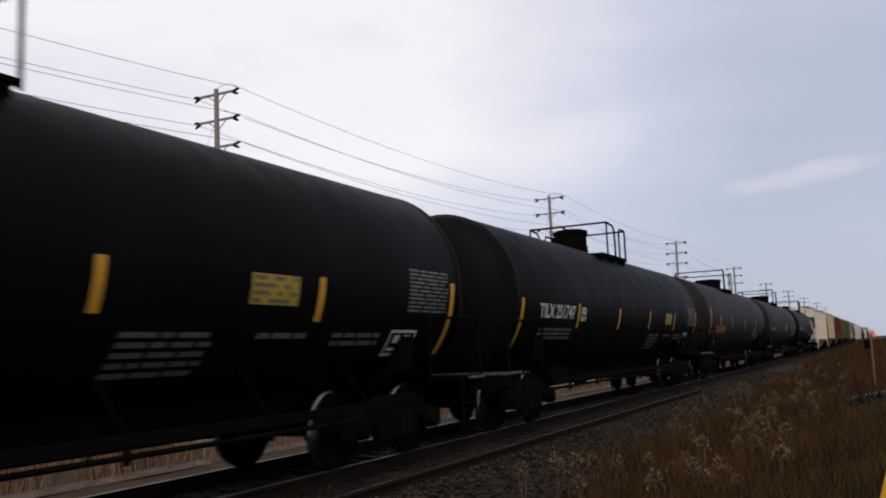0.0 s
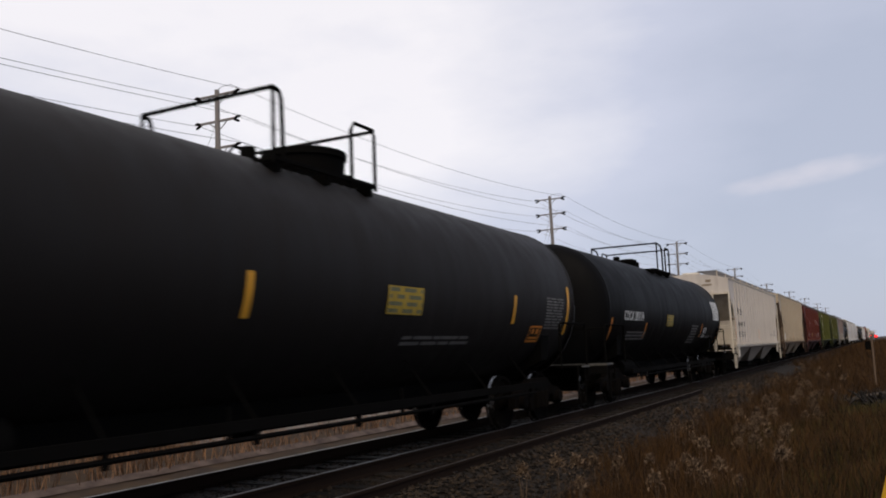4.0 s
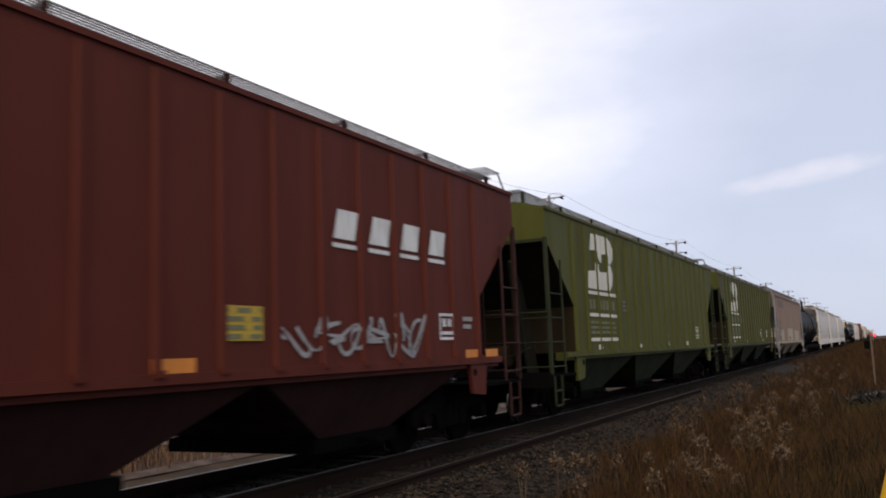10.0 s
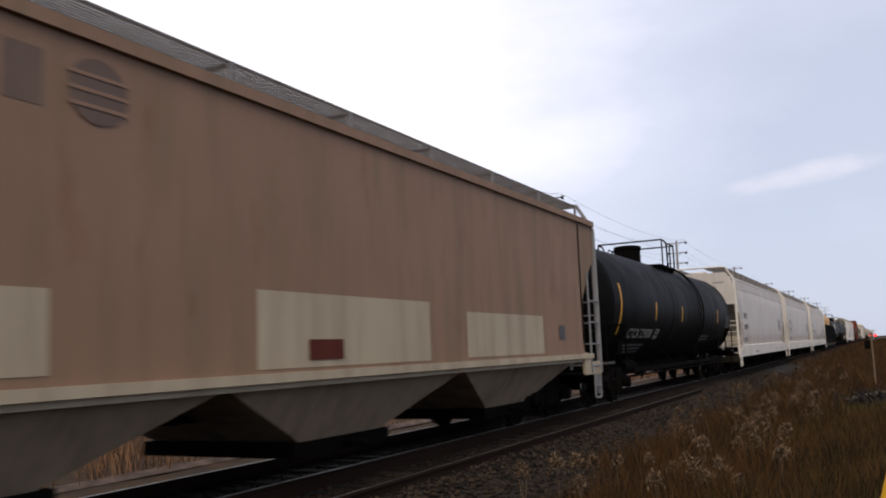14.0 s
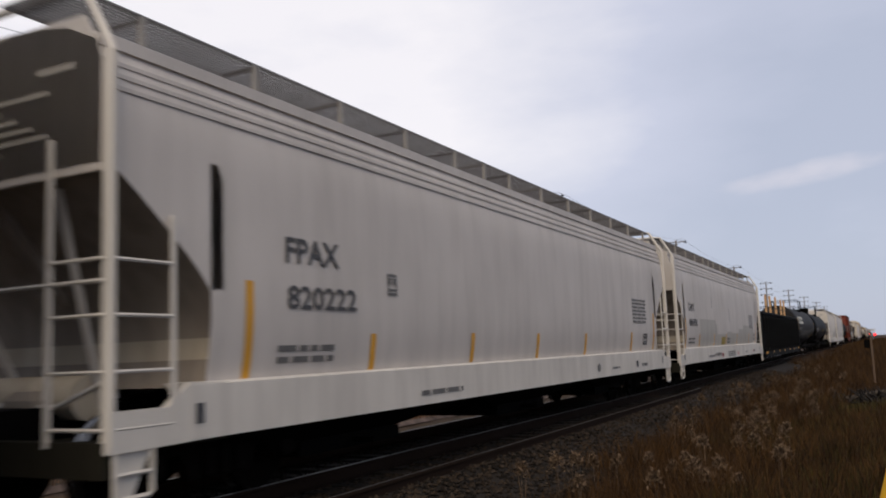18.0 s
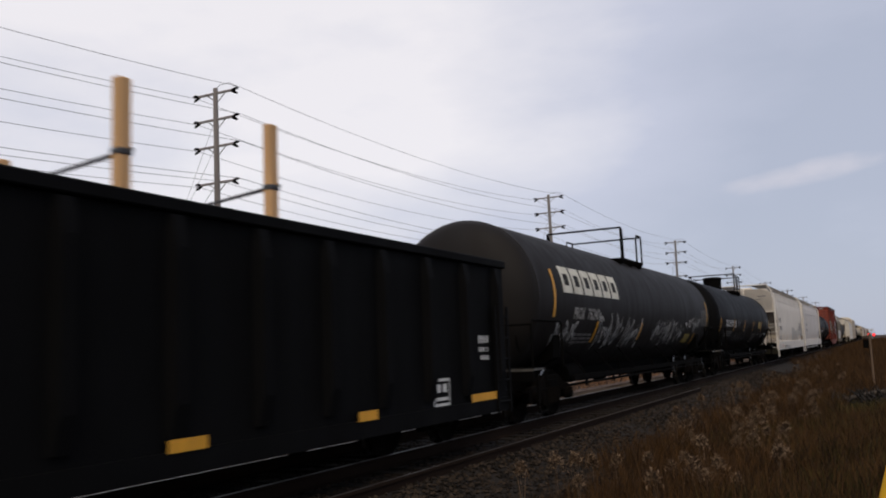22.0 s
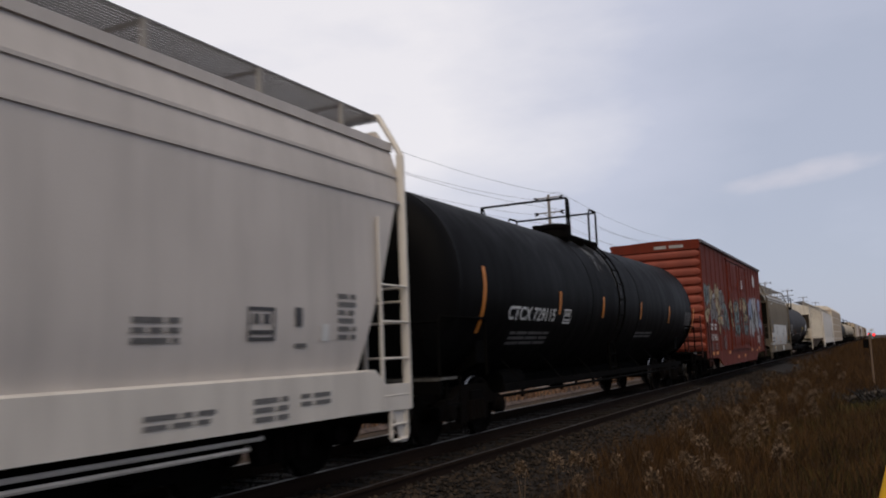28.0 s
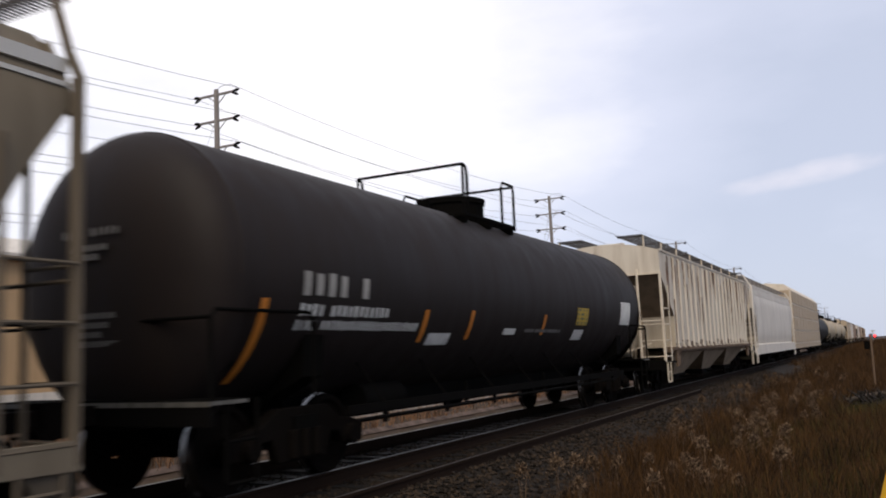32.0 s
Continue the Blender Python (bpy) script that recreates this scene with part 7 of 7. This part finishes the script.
dusty = tank_car(371.3, 390.0, "black tank wagon with a bolted saddle band", R=1.538, zc=2.35, ladder_y=-0.35, deck=(-3.0, 0.36), dome=0.2, dome_r=0.42, head=end_marks(-0.6, 0.5, 2.7, MARK_WHITE), jacket=True, marks=tags([("S", -7.44, -7.28, 1.6, 2.6), ("T", -6.36, -4.16, 1.81, 2.04), ("S", -4.0, -3.93, 1.95, 2.37), ("S", -1.25, -1.15, 1.93, 2.38), ("L", -6.05, -4.22, 1.4, 1.65), ("S", 1.95, 2.05, 1.95, 2.36), ("S", 5.1, 5.2, 1.9, 2.36), ("F", -3.7, -3.3, 1.78, 2.05), ("N", 7.3, 8.2, 1.75, 2.25), ("S", 8.5, 8.6, 1.6, 2.4), ("L", 1.9, 3.6, 1.5, 1.66)], stripe=MARK_ORANGE, texts=[(1, "CTCX 729115")], surface=barrel_big))

SPILL = sprayed("dried_spill", (0.10, 0.10, 0.10), (0.03, 0.03, 0.03), 0.05)
for y0, y1, z0, k in ((-1.05, -0.86, 2.95, 3), (-0.82, -0.7, 2.7, 2), (-0.3, -0.1, 3.05, 3), (-0.06, 0.06, 2.5, 2), (0.08, 0.24, 2.25, 3)):
    for i in range(k):
        a = y0 + (y1 - y0) * i / k
        part("spill_streak", bars([(a, a + (y1 - y0) / k * 0.9, z0 + 0.12 * ((i * 7) % 3), 3.72)], barrel_big, 0.012), SPILL, dusty, "pale dried spill run down from the manway")

BOX_SIDE = side_at(1.52)
box = box_car(390.05, 407.95, "red boxcar covered in colourful graffiti", marks=[(*m, 0.03) for m in tags([("B", -6.60, -6.13, 1.74, 1.95), ("T", -6.60, -6.10, 1.36, 1.58), ("T", -5.90, -5.28, 1.35, 1.58), ("L", -6.55, -6.25, 1.02, 1.26), ("L", -5.78, -5.35, 1.03, 1.27), ("S", -6.55, -6.17, 0.86, 0.97), ("S", -5.83, -5.35, 0.86, 0.97),
         ("S", -2.98, -2.56, 0.83, 0.94), ("S", -0.81, -0.37, 0.62, 0.74), ("S", 1.01, 1.45, 0.62, 0.74), ("S", 3.30, 3.80, 0.83, 0.95), ("S", 5.04, 5.41, 0.8, 0.88), ("S", 5.85, 6.30, 0.87, 0.98), ("F", 5.82, 6.33, 1.19, 1.51), ("L", 6.45, 6.95, 1.01, 1.66), ("B", -5.84, -5.36, 1.74, 1.95)], stripe=MARK_ORANGE, texts=[(1, "721"), (2, "966")], surface=side_at(1.535), shift=-0.35)] + [(*m, 0.065) for m in tags([("L", 0.99, 1.70, 3.5, 3.9)], small=MARK_WHITE, shift=-0.35)])


def rounded(pts, n=5):
    """A closed outline drawn smoothly through its corners."""
    out, k = [], len(pts)
    for i in range(k):
        p0, p1, p2, p3 = (Vector(pts[(i + j) % k]) for j in (-1, 0, 1, 2))
        for u in [j / n for j in range(n)]:
            q = 0.5 * (2 * p1 + (p2 - p0) * u + (2 * p0 - 5 * p1 + 4 * p2 - p3) * u * u + (3 * p1 - p0 - 3 * p2 + p3) * u ** 3)
            out.append((q.x, q.y))
    return out


def ribbon(pts, width, surface, gap):
    """A closed sprayed line of even width."""
    g, n = Geo(), len(pts)
    for i, (y, z) in enumerate(pts):
        p, q = Vector(pts[i - 1]), Vector(pts[(i + 1) % n])
        d = (q - p).normalized() * width * (0.36 + 0.16 * math.sin(i * 0.9))
        g.v += [(surface(z) + gap, y - d.y, z + d.x), (surface(z) + gap, y + d.y, z - d.x)]
    g.f = [(2 * i, 2 * i + 1, (2 * i + 3) % (2 * n), (2 * i + 2) % (2 * n)) for i in range(n)]
    g.m = [0] * n
    return g


def spray(mat, gap, pts, label):
    """One sprayed form: a body with soft overspray and a line round it."""
    pts = [(min(7.5, a - 0.35), b) for a, b in pts]
    smooth = [(min(7.58, a), b) for a, b in rounded(pts)]
    cy, cz = sum(a for a, b in smooth) / len(smooth), sum(b for a, b in smooth) / len(smooth)
    wide = [(min(7.59, a + 0.07 * (a - cy) / max(0.2, math.hypot(a - cy, b - cz))), b + 0.07 * (b - cz) / max(0.2, math.hypot(a - cy, b - cz))) for a, b in smooth]
    form = part("graffiti_form", outline(smooth, BOX_SIDE, gap), mat, box, label)
    part("overspray", outline(wide, BOX_SIDE, gap - 0.0012), mist(mat), form)
    line = SPRAY_PALE if mat is SPRAY_BLUE else mist(SPRAY_DARK) if mat in (SPRAY_PALE, SPRAY_SAND) else mist(SPRAY_PALE)
    part("sprayed_line", ribbon(smooth, 0.042, BOX_SIDE, gap + 0.0012), line, form)


spray(SPRAY_GREY, 0.028 + 0.0025 * 1, [(-6.35,2.51), (-6.11,2.79), (-5.79,2.96), (-5.47,2.86), (-5.16,2.49), (-4.91,2.29), (-5.36,2.07), (-5.83,2.18), (-6.09,2.06), (-6.3,1.97)], "broad sprayed lobed form")
spray(SPRAY_TEAL, 0.028 + 0.0025 * 1, [(-7.31,3.25), (-6.64,3.18), (-6.69,2.71), (-7.06,2.57), (-7.29,2.78)], "broad sprayed lobed form")
spray(SPRAY_SAND, 0.028 + 0.0025 * 3, [(-6.63,2.47), (-7.4,2.33), (-7.22,1.87), (-7.0,1.91), (-6.9,2.15), (-6.69,2.26)], "broad sprayed lobed form")
spray(SPRAY_GREY, 0.028 + 0.0025 * 2, [(-6.66,3.19), (-6.24,3.3), (-6.26,3.0), (-6.38,2.82), (-6.61,2.73)], "broad sprayed lobed form")
spray(SPRAY_SAND, 0.028 + 0.0025 * 3, [(-6.53,2.67), (-6.37,2.78), (-6.29,3.29), (-6.05,3.14), (-5.64,3.12), (-5.88,2.89), (-6.11,2.75), (-6.34,2.39)], "broad sprayed lobed form")
spray(SPRAY_PALE, 0.028 + 0.0025 * 2, [(-5.79,2.96), (-5.34,3.02), (-5.3,2.89), (-5.57,2.82)], "broad sprayed lobed form")
spray(SPRAY_GREY, 0.028 + 0.0025 * 2, [(-4.49,3.09), (-3.89,3.22), (-3.37,3.0), (-3.28,2.72), (-3.79,2.44), (-4.02,2.26), (-4.22,2.61), (-4.37,2.8)], "broad sprayed lobed form")
spray(SPRAY_SAND, 0.028 + 0.0025 * 4, [(-5.15,3.35), (-4.94,3.42), (-4.77,3.23), (-4.53,3.34), (-4.45,3.04), (-4.64,2.71), (-4.29,2.6), (-4.32,2.39), (-4.78,2.25), (-4.98,2.47), (-5.31,2.64), (-5.25,2.95), (-5.34,3.02)], "broad sprayed lobed form")
spray(SPRAY_SAND, 0.028 + 0.0025 * 3, [(-5.11,2.15), (-4.78,2.2), (-4.31,2.27), (-4.01,2.21), (-3.77,1.99), (-4.08,1.9), (-4.54,2.03), (-4.56,1.78), (-4.68,1.59), (-4.81,1.64), (-4.76,1.92), (-4.98,2.0)], "broad sprayed lobed form")
spray(MARK_ORANGE, 0.028 + 0.0025 * 4, [(-4.31,2.22), (-4.09,2.23), (-3.97,2.11), (-4.12,2.08)], "broad sprayed lobed form")
spray(SPRAY_TEAL, 0.028 + 0.0025 * 3, [(-3.79,2.66), (-3.19,2.74), (-2.85,2.48), (-2.6,2.13), (-2.6,1.77), (-3.08,1.88), (-3.27,2.21), (-3.43,1.65), (-3.53,1.97), (-3.45,2.31), (-3.77,2.07), (-3.84,1.75), (-3.96,1.85), (-3.86,2.38)], "broad sprayed lobed form")
spray(SPRAY_RUST, 0.028 + 0.0025 * 5, [(-5.6,2.84), (-5.33,2.86), (-5.2,2.7), (-5.45,2.68)], "broad sprayed lobed form")
spray(SPRAY_RUST, 0.028 + 0.0025 * 5, [(-4.02,2.47), (-3.54,2.55), (-3.7,2.34), (-3.98,2.35)], "broad sprayed lobed form")
spray(SPRAY_DARK, 0.064 + 0.0025 * 1, [(-1.94,2.63), (-1.04,2.78), (-0.63,2.24), (-1.08,1.53), (-1.83,1.79), (-2.06,2.16)], "angular sprayed form on the door")
spray(SPRAY_DARK, 0.064 + 0.0025 * 1, [(0.18,2.91), (1.09,3.09), (2.56,2.97), (2.55,1.7), (1.37,1.6), (0.28,1.75), (0.15,2.29)], "angular sprayed form on the door")
spray(SPRAY_SAND, 0.064 + 0.0025 * 2, [(-2.39,2.68), (-1.99,2.95), (-1.57,2.73), (-1.18,2.56), (-1.82,2.41), (-2.17,2.54)], "angular sprayed form on the door")
spray(SPRAY_SAND, 0.064 + 0.0025 * 2, [(-2.06,2.23), (-1.7,2.18), (-1.2,1.94), (-1.46,1.83), (-1.83,1.92)], "angular sprayed form on the door")
spray(SPRAY_TEAL, 0.064 + 0.0025 * 3, [(-1.11,2.78), (-0.23,2.91), (0.07,2.44), (-0.51,1.67), (-1.07,1.74), (-1.19,2.21)], "angular sprayed form on the door")
spray(SPRAY_TEAL, 0.064 + 0.0025 * 3, [(-0.57,2.1), (0.13,2.06), (-0.05,1.6), (-0.59,1.6)], "angular sprayed form on the door")
spray(SPRAY_SAND, 0.064 + 0.0025 * 4, [(-0.9,2.73), (-0.31,2.78), (-0.47,2.55), (-0.84,2.48)], "angular sprayed form on the door")
spray(SPRAY_SAND, 0.064 + 0.0025 * 2, [(0.26,2.92), (1.38,3.08), (1.46,2.79), (0.5,2.54), (0.4,2.22), (0.15,2.36)], "angular sprayed form on the door")
spray(SPRAY_SAND, 0.064 + 0.0025 * 3, [(1.48,3.05), (2.43,2.78), (1.85,2.47), (2.62,2.33), (1.61,2.11), (1.34,2.52)], "angular sprayed form on the door")
spray(SPRAY_TEAL, 0.064 + 0.0025 * 2, [(0.49,2.31), (1.4,2.02), (2.48,2.15), (2.44,1.78), (1.18,1.77)], "angular sprayed form on the door")
spray(SPRAY_BLUE, 0.028 + 0.0025 * 1, [(3.3,3.04), (3.48,2.93), (3.86,3.07), (3.91,2.54), (3.49,2.21), (3.24,2.08), (3.31,2.42), (3.18,2.58)], "dripping sprayed letter form")
spray(SPRAY_PALE, 0.028 + 0.0025 * 2, [(2.96,1.72), (3.32,2.09), (3.87,2.24), (3.92,1.89), (3.68,1.94), (3.51,1.59), (3.25,1.59), (3.29,1.78)], "dripping sprayed letter form")
spray(SPRAY_BLUE, 0.028 + 0.0025 * 2, [(3.91,3.08), (4.38,3.18), (4.49,2.59), (4.07,2.25), (3.91,2.54)], "dripping sprayed letter form")
spray(SPRAY_PALE, 0.028 + 0.0025 * 1, [(3.96,2.42), (4.49,2.59), (4.6,2.16), (4.54,1.6), (4.22,1.48), (4.02,1.6), (3.92,1.89)], "dripping sprayed letter form")
spray(SPRAY_PALE, 0.028 + 0.0025 * 1, [(4.6,3.15), (5.21,3.28), (5.26,2.87), (4.94,2.31), (5.06,1.79), (4.65,1.72), (4.71,2.29), (4.49,2.72)], "dripping sprayed letter form")
spray(SPRAY_PALE, 0.028 + 0.0025 * 2, [(5.33,3.12), (5.95,3.28), (6.0,2.74), (6.35,2.26), (6.4,1.67), (5.96,1.67), (5.57,2.01), (5.43,1.63), (5.58,2.42), (5.26,2.74)], "dripping sprayed letter form")
spray(SPRAY_BLUE, 0.028 + 0.0025 * 1, [(6.55,3.1), (7.39,3.2), (7.28,2.71), (6.85,2.67), (7.25,2.31), (7.69,2.09), (7.56,1.52), (7.14,1.91), (6.57,1.97), (6.51,2.41)], "dripping sprayed letter form")
spray(SPRAY_DARK, 0.028 + 0.0025 * 3, [(3.23,2.17), (3.67,2.43), (3.92,2.3), (3.87,2.21), (3.63,2.28), (3.32,2.03)], "dripping sprayed letter form")
spray(SPRAY_DARK, 0.028 + 0.0025 * 3, [(4.43,2.84), (4.71,2.87), (4.76,1.98), (4.59,1.91), (4.49,2.4)], "dripping sprayed letter form")
spray(SPRAY_GREY, 0.028 + 0.0025 * 3, [(5.19,2.66), (5.58,2.49), (5.43,2.0), (5.06,1.86), (5.12,2.32)], "dripping sprayed letter form")
spray(SPRAY_DARK, 0.028 + 0.0025 * 3, [(6.38,2.93), (6.54,2.94), (6.59,2.27), (6.39,2.11)], "dripping sprayed letter form")
for a, b, seed, gap in ((2.85, 4.85, 60, 0.037), (4.85, 7.05, 61, 0.037), (-2.3, 2.2, 23, 0.075)):
    part("graffiti", scribble(a, b, 1.7, 2.9, BOX_SIDE, seed, 0.04, 4, gap), SPRAY_DARK, box, "dark sprayed outlines")
part("emblem_ring", outline([(-3.99 + 0.2 * math.cos(6.2832 * i / 24), 1.28 + 0.2 * math.sin(6.2832 * i / 24)) for i in range(24)], BOX_SIDE, 0.038), BOX_RED, box)
part("emblem_mark", outline([(-4.13, 1.22), (-4.0, 1.3), (-3.9, 1.42), (-3.86, 1.3), (-3.95, 1.16), (-4.08, 1.14)], BOX_SIDE, 0.042), MARK_GREY, box)
for cy, cz, rr in ((-3.99, 1.28, 0.26), (5.35, 4.1, 0.3)):
    part("round_emblem", outline([(cy + rr * math.cos(6.2832 * i / 24), cz + rr * math.sin(6.2832 * i / 24)) for i in range(24)], BOX_SIDE, 0.034), MARK_WHITE if cz > 2 else MARK_GREY, box, "pale round emblem")

hopper_car(407.8, 421.1, "dusty grey two-bay cement hopper wagon with pale panel", CEMENT, bays=2, far_plate=True, **{**PEL, "frame_mat": CEMENT_DARK, "brackets": [-5.2, -3.4, -1.6, 0.1, 1.8, 3.4, 5.0], "board_mat": GALV_DARK, "bulk_mat": CEMENT_DARK, "end_rows": (), "sill_mat": CEMENT, "end_mat": CEMENT_DARK, "eave": 3.6, "top": 4.12, "board_up": 0.2, "roofmat": CEMENT_PALE, "slope_mat": DUST_SHADE_DARK, "lines": (3.45,), "sill": 0.98, "sill_beam": 0.34, "inset": 1.08, "cut": ((0, 3.3), (0.5, 2.6), (0.85, 1.9), (1.05, 1.36), (1.05, 0.98))},
           marks=tags([("C", -3.27, 3.5, 1.0, 2.12), ("C", -4.47, -3.27, 1.0, 1.66)], small=CEMENT_PALE) + [(m[0], m[1], m[2], m[3] if isinstance(m[3], Geo) else bars(m[3], lambda z: 1.607 if z > 0.98 else 1.66)) for m in tags([("T", -4.02, -3.21, 2.16, 2.37), ("X", -4.08, -3.3, 1.68, 1.9), ("S", -4.42, -4.27, 1.06, 1.98), ("S", -2.57, -2.43, 1.06, 1.52), ("S", -0.57, -0.44, 1.06, 1.51), ("S", 1.97, 2.12, 1.08, 1.53), ("S", 3.85, 4.02, 1.09, 2.01), ("X", -4.12, -3.32, 1.33, 1.41), ("X", -4.14, -3.35, 1.15, 1.23), ("X", -0.42, -0.05, 1.11, 1.19)], MARK_BLACK, MARK_BLACK, texts=[(0, "CRDX")], surface=side_at(1.6))]
           + [(n, m, "", bars(r, lambda z: 1.61 if z > 0.98 else 1.66)) for n, m, r in (("square_sign", RUB, [(-2.08, -1.66, 1.57, 2.02)]), ("square_sign", RUB, [(1.68, 2.05, 1.72, 2.14)]), ("stencil_bar", MARK_BLACK, [(1.1, 1.62, 1.62, 1.67)]), ("stencil_bar", MARK_BLACK, [(1.15, 1.7, 1.54, 1.59)]), ("stencil_bar", MARK_BLACK, [(1.1, 1.5, 1.45, 1.5)]),
              ("stencil_bar", MARK_BLACK, [(3.25, 3.62, 1.4, 1.46)]), ("stencil_bar", MARK_BLACK, [(3.25, 3.65, 1.3, 1.36)]), ("stencil_bar", MARK_BLACK, [(3.28, 3.65, 1.21, 1.26)]), ("pale_strip", CEMENT_PALE, [(-3.93, -3.33, 3.21, 3.27)]), ("sill_label", MARK_YELLOW, [(-3.99, -3.8, 0.81, 0.95)]), ("sill_patch", RUB, [(-3.67, -3.25, 0.68, 0.95)]), ("sill_patch", CEMENT_PALE, [(0.11, 0.87, 0.66, 0.95)]), ("sill_patch", CEMENT_DARK, [(-0.47, 0.03, 0.68, 0.93)]))]
           + [("emblem_spot", CEMENT_PALE, "", outline([(cy + 0.11 * math.cos(6.2832 * i / 14), cz + 0.15 * math.sin(6.2832 * i / 14)) for i in range(14)], side_at(1.6), 0.016)) for cy, cz in ((-1.87, 1.8), (1.86, 1.95))])
tank_car(421.0, 437.7, "dull black tank wagon with orange stripes and white stencils", paint("tank_brown_dust", (0.0135, 0.0098, 0.0092), 0.6, 0.5, (0.021, 0.0145, 0.0115), spec=0.15), deck=(-2.9, 0.6), dome=0.15, back=1.02, head=end_marks(-0.4, 0.4, 2.6, MARK_GREY), marks=tags([("T", -6.41, -5.05, 2.0, 2.26)], tone=MARK_FADED) + tags([("T", -6.4, -4.58, 1.79, 1.92), ("T", -6.42, -3.78, 1.64, 1.75), ("S", -7.03, -6.93, 1.12, 1.95), ("S", -3.73, -3.5, 1.5, 1.92), ("S", -2.31, -2.08, 1.53, 1.95), ("W", -3.4, -2.75, 1.46, 1.62), ("P", 2.6, 3.3, 1.79, 2.13), ("W", 5.7, 6.5, 1.83, 2.35),
         ("W", 2.6, 3.2, 1.5, 1.7), ("S", 0.8, 0.9, 1.6, 1.95), ("W", -0.9, -0.4, 1.6, 1.7), ("L", 0.0, 1.8, 1.62, 1.72)], stripe=MARK_ORANGE))
streaky = hopper_car(437.9, 456.4, "rust-streaked white ribbed covered hopper wagon", paint("streaked_white", (0.55, 0.50, 0.42), 0.6, 0.5, (0.2, 0.13, 0.08), rust=0.7), eave=3.9, top=4.16, **dict(PALE, end_mat=WHITE_BEIGE, frame_mat=WHITE_BEIGE, bulk_mat=DUST_BEIGE, board_mat=STRAP, board_up=0.1))
STREAK = sprayed("rust_run", (0.22, 0.115, 0.055), (0.11, 0.052, 0.027), 0.3)
SR = random.Random(41)
for k in range(64):
    y, z1 = SR.uniform(-8.0, 8.0), SR.choice((3.82, 3.82, SR.uniform(2.6, 3.7)))
    z0, w = z1 - SR.uniform(0.5, 1.7), SR.uniform(0.05, 0.13)
    part("rust_run", outline([(y - w, z1), (y + w, z1 - 0.05), (y + 0.7 * w, (z0 + z1) / 2), (y + 0.2 * w, z0), (y - 0.15 * w, z0 + 0.1), (y - 0.6 * w, 0.4 * z0 + 0.6 * z1)], side_at(1.606), 0.006), STREAK, streaky)
RUST_STAIN = sprayed("rust_stain", (0.10, 0.05, 0.025), (0.05, 0.022, 0.012), 0.0)
for car, reach in ((tan, 6.8), (streaky, 7.2)):
    for k in range(16):
        y = -reach + 2 * reach * k / 16
        part("rust_stain", bars([(y + 0.05, y + 2 * reach / 16 - 0.05, 1.26, 1.36 + 0.05 * ((k * 5) % 3))], side_at(1.604)), RUST_STAIN, car, "rust stain above the sill")
hopper_car(456.4, 476.6, "white smooth covered hopper wagon further down the train", SILL_WHITE, **PEL)
autorack_car(476.3, 504.3, "tan autorack wagon with panelled sides")
tank_car(504.3, 522.0, "plain brown-black tank wagon with dusty sides", TANK_GREY)
s = 522.0
for k in range(3):
    tank_car(s, s + 17.6, "dusty cream tank wagon far down the train", CREAM)
    s += 17.6
for k in range(10):
    if k % 4 == 3:
        tank_car(s, s + 17.6, "black tank wagon far down the train")
        s += 17.6
    else:
        hopper_car(s, s + 18.4, "covered hopper wagon far down the train", (TAN, WHITE_SIDE, BROWN)[k % 3], ribs=0, boards="centre")
        s += 18.4


# ---- what moves ----
def motions():
    times = list(range(0, 33))
    for car, mid_s in TRAIN:
        walk(car, [(t, pose(TRACK_X, mid_s - travel(t), 0)) for t in times])
    steps = [k / FPS for k in range(0, 32 * FPS + 1)]
    for e, sets in WHEELSETS.items():
        walk(sets[0], [(t, pose(0, e * 0.89, WHEEL_R) @ Matrix.Rotation((travel(t) - travel(0)) / WHEEL_R, 4, "X")) for t in steps])
        keys = sets[0].animation_data
        for w in sets[1:]:
            w.rotation_mode = "QUATERNION"
            w.animation_data_create()
            w.animation_data.action = keys.action
            w.animation_data.action_slot = keys.action_slot


motions()
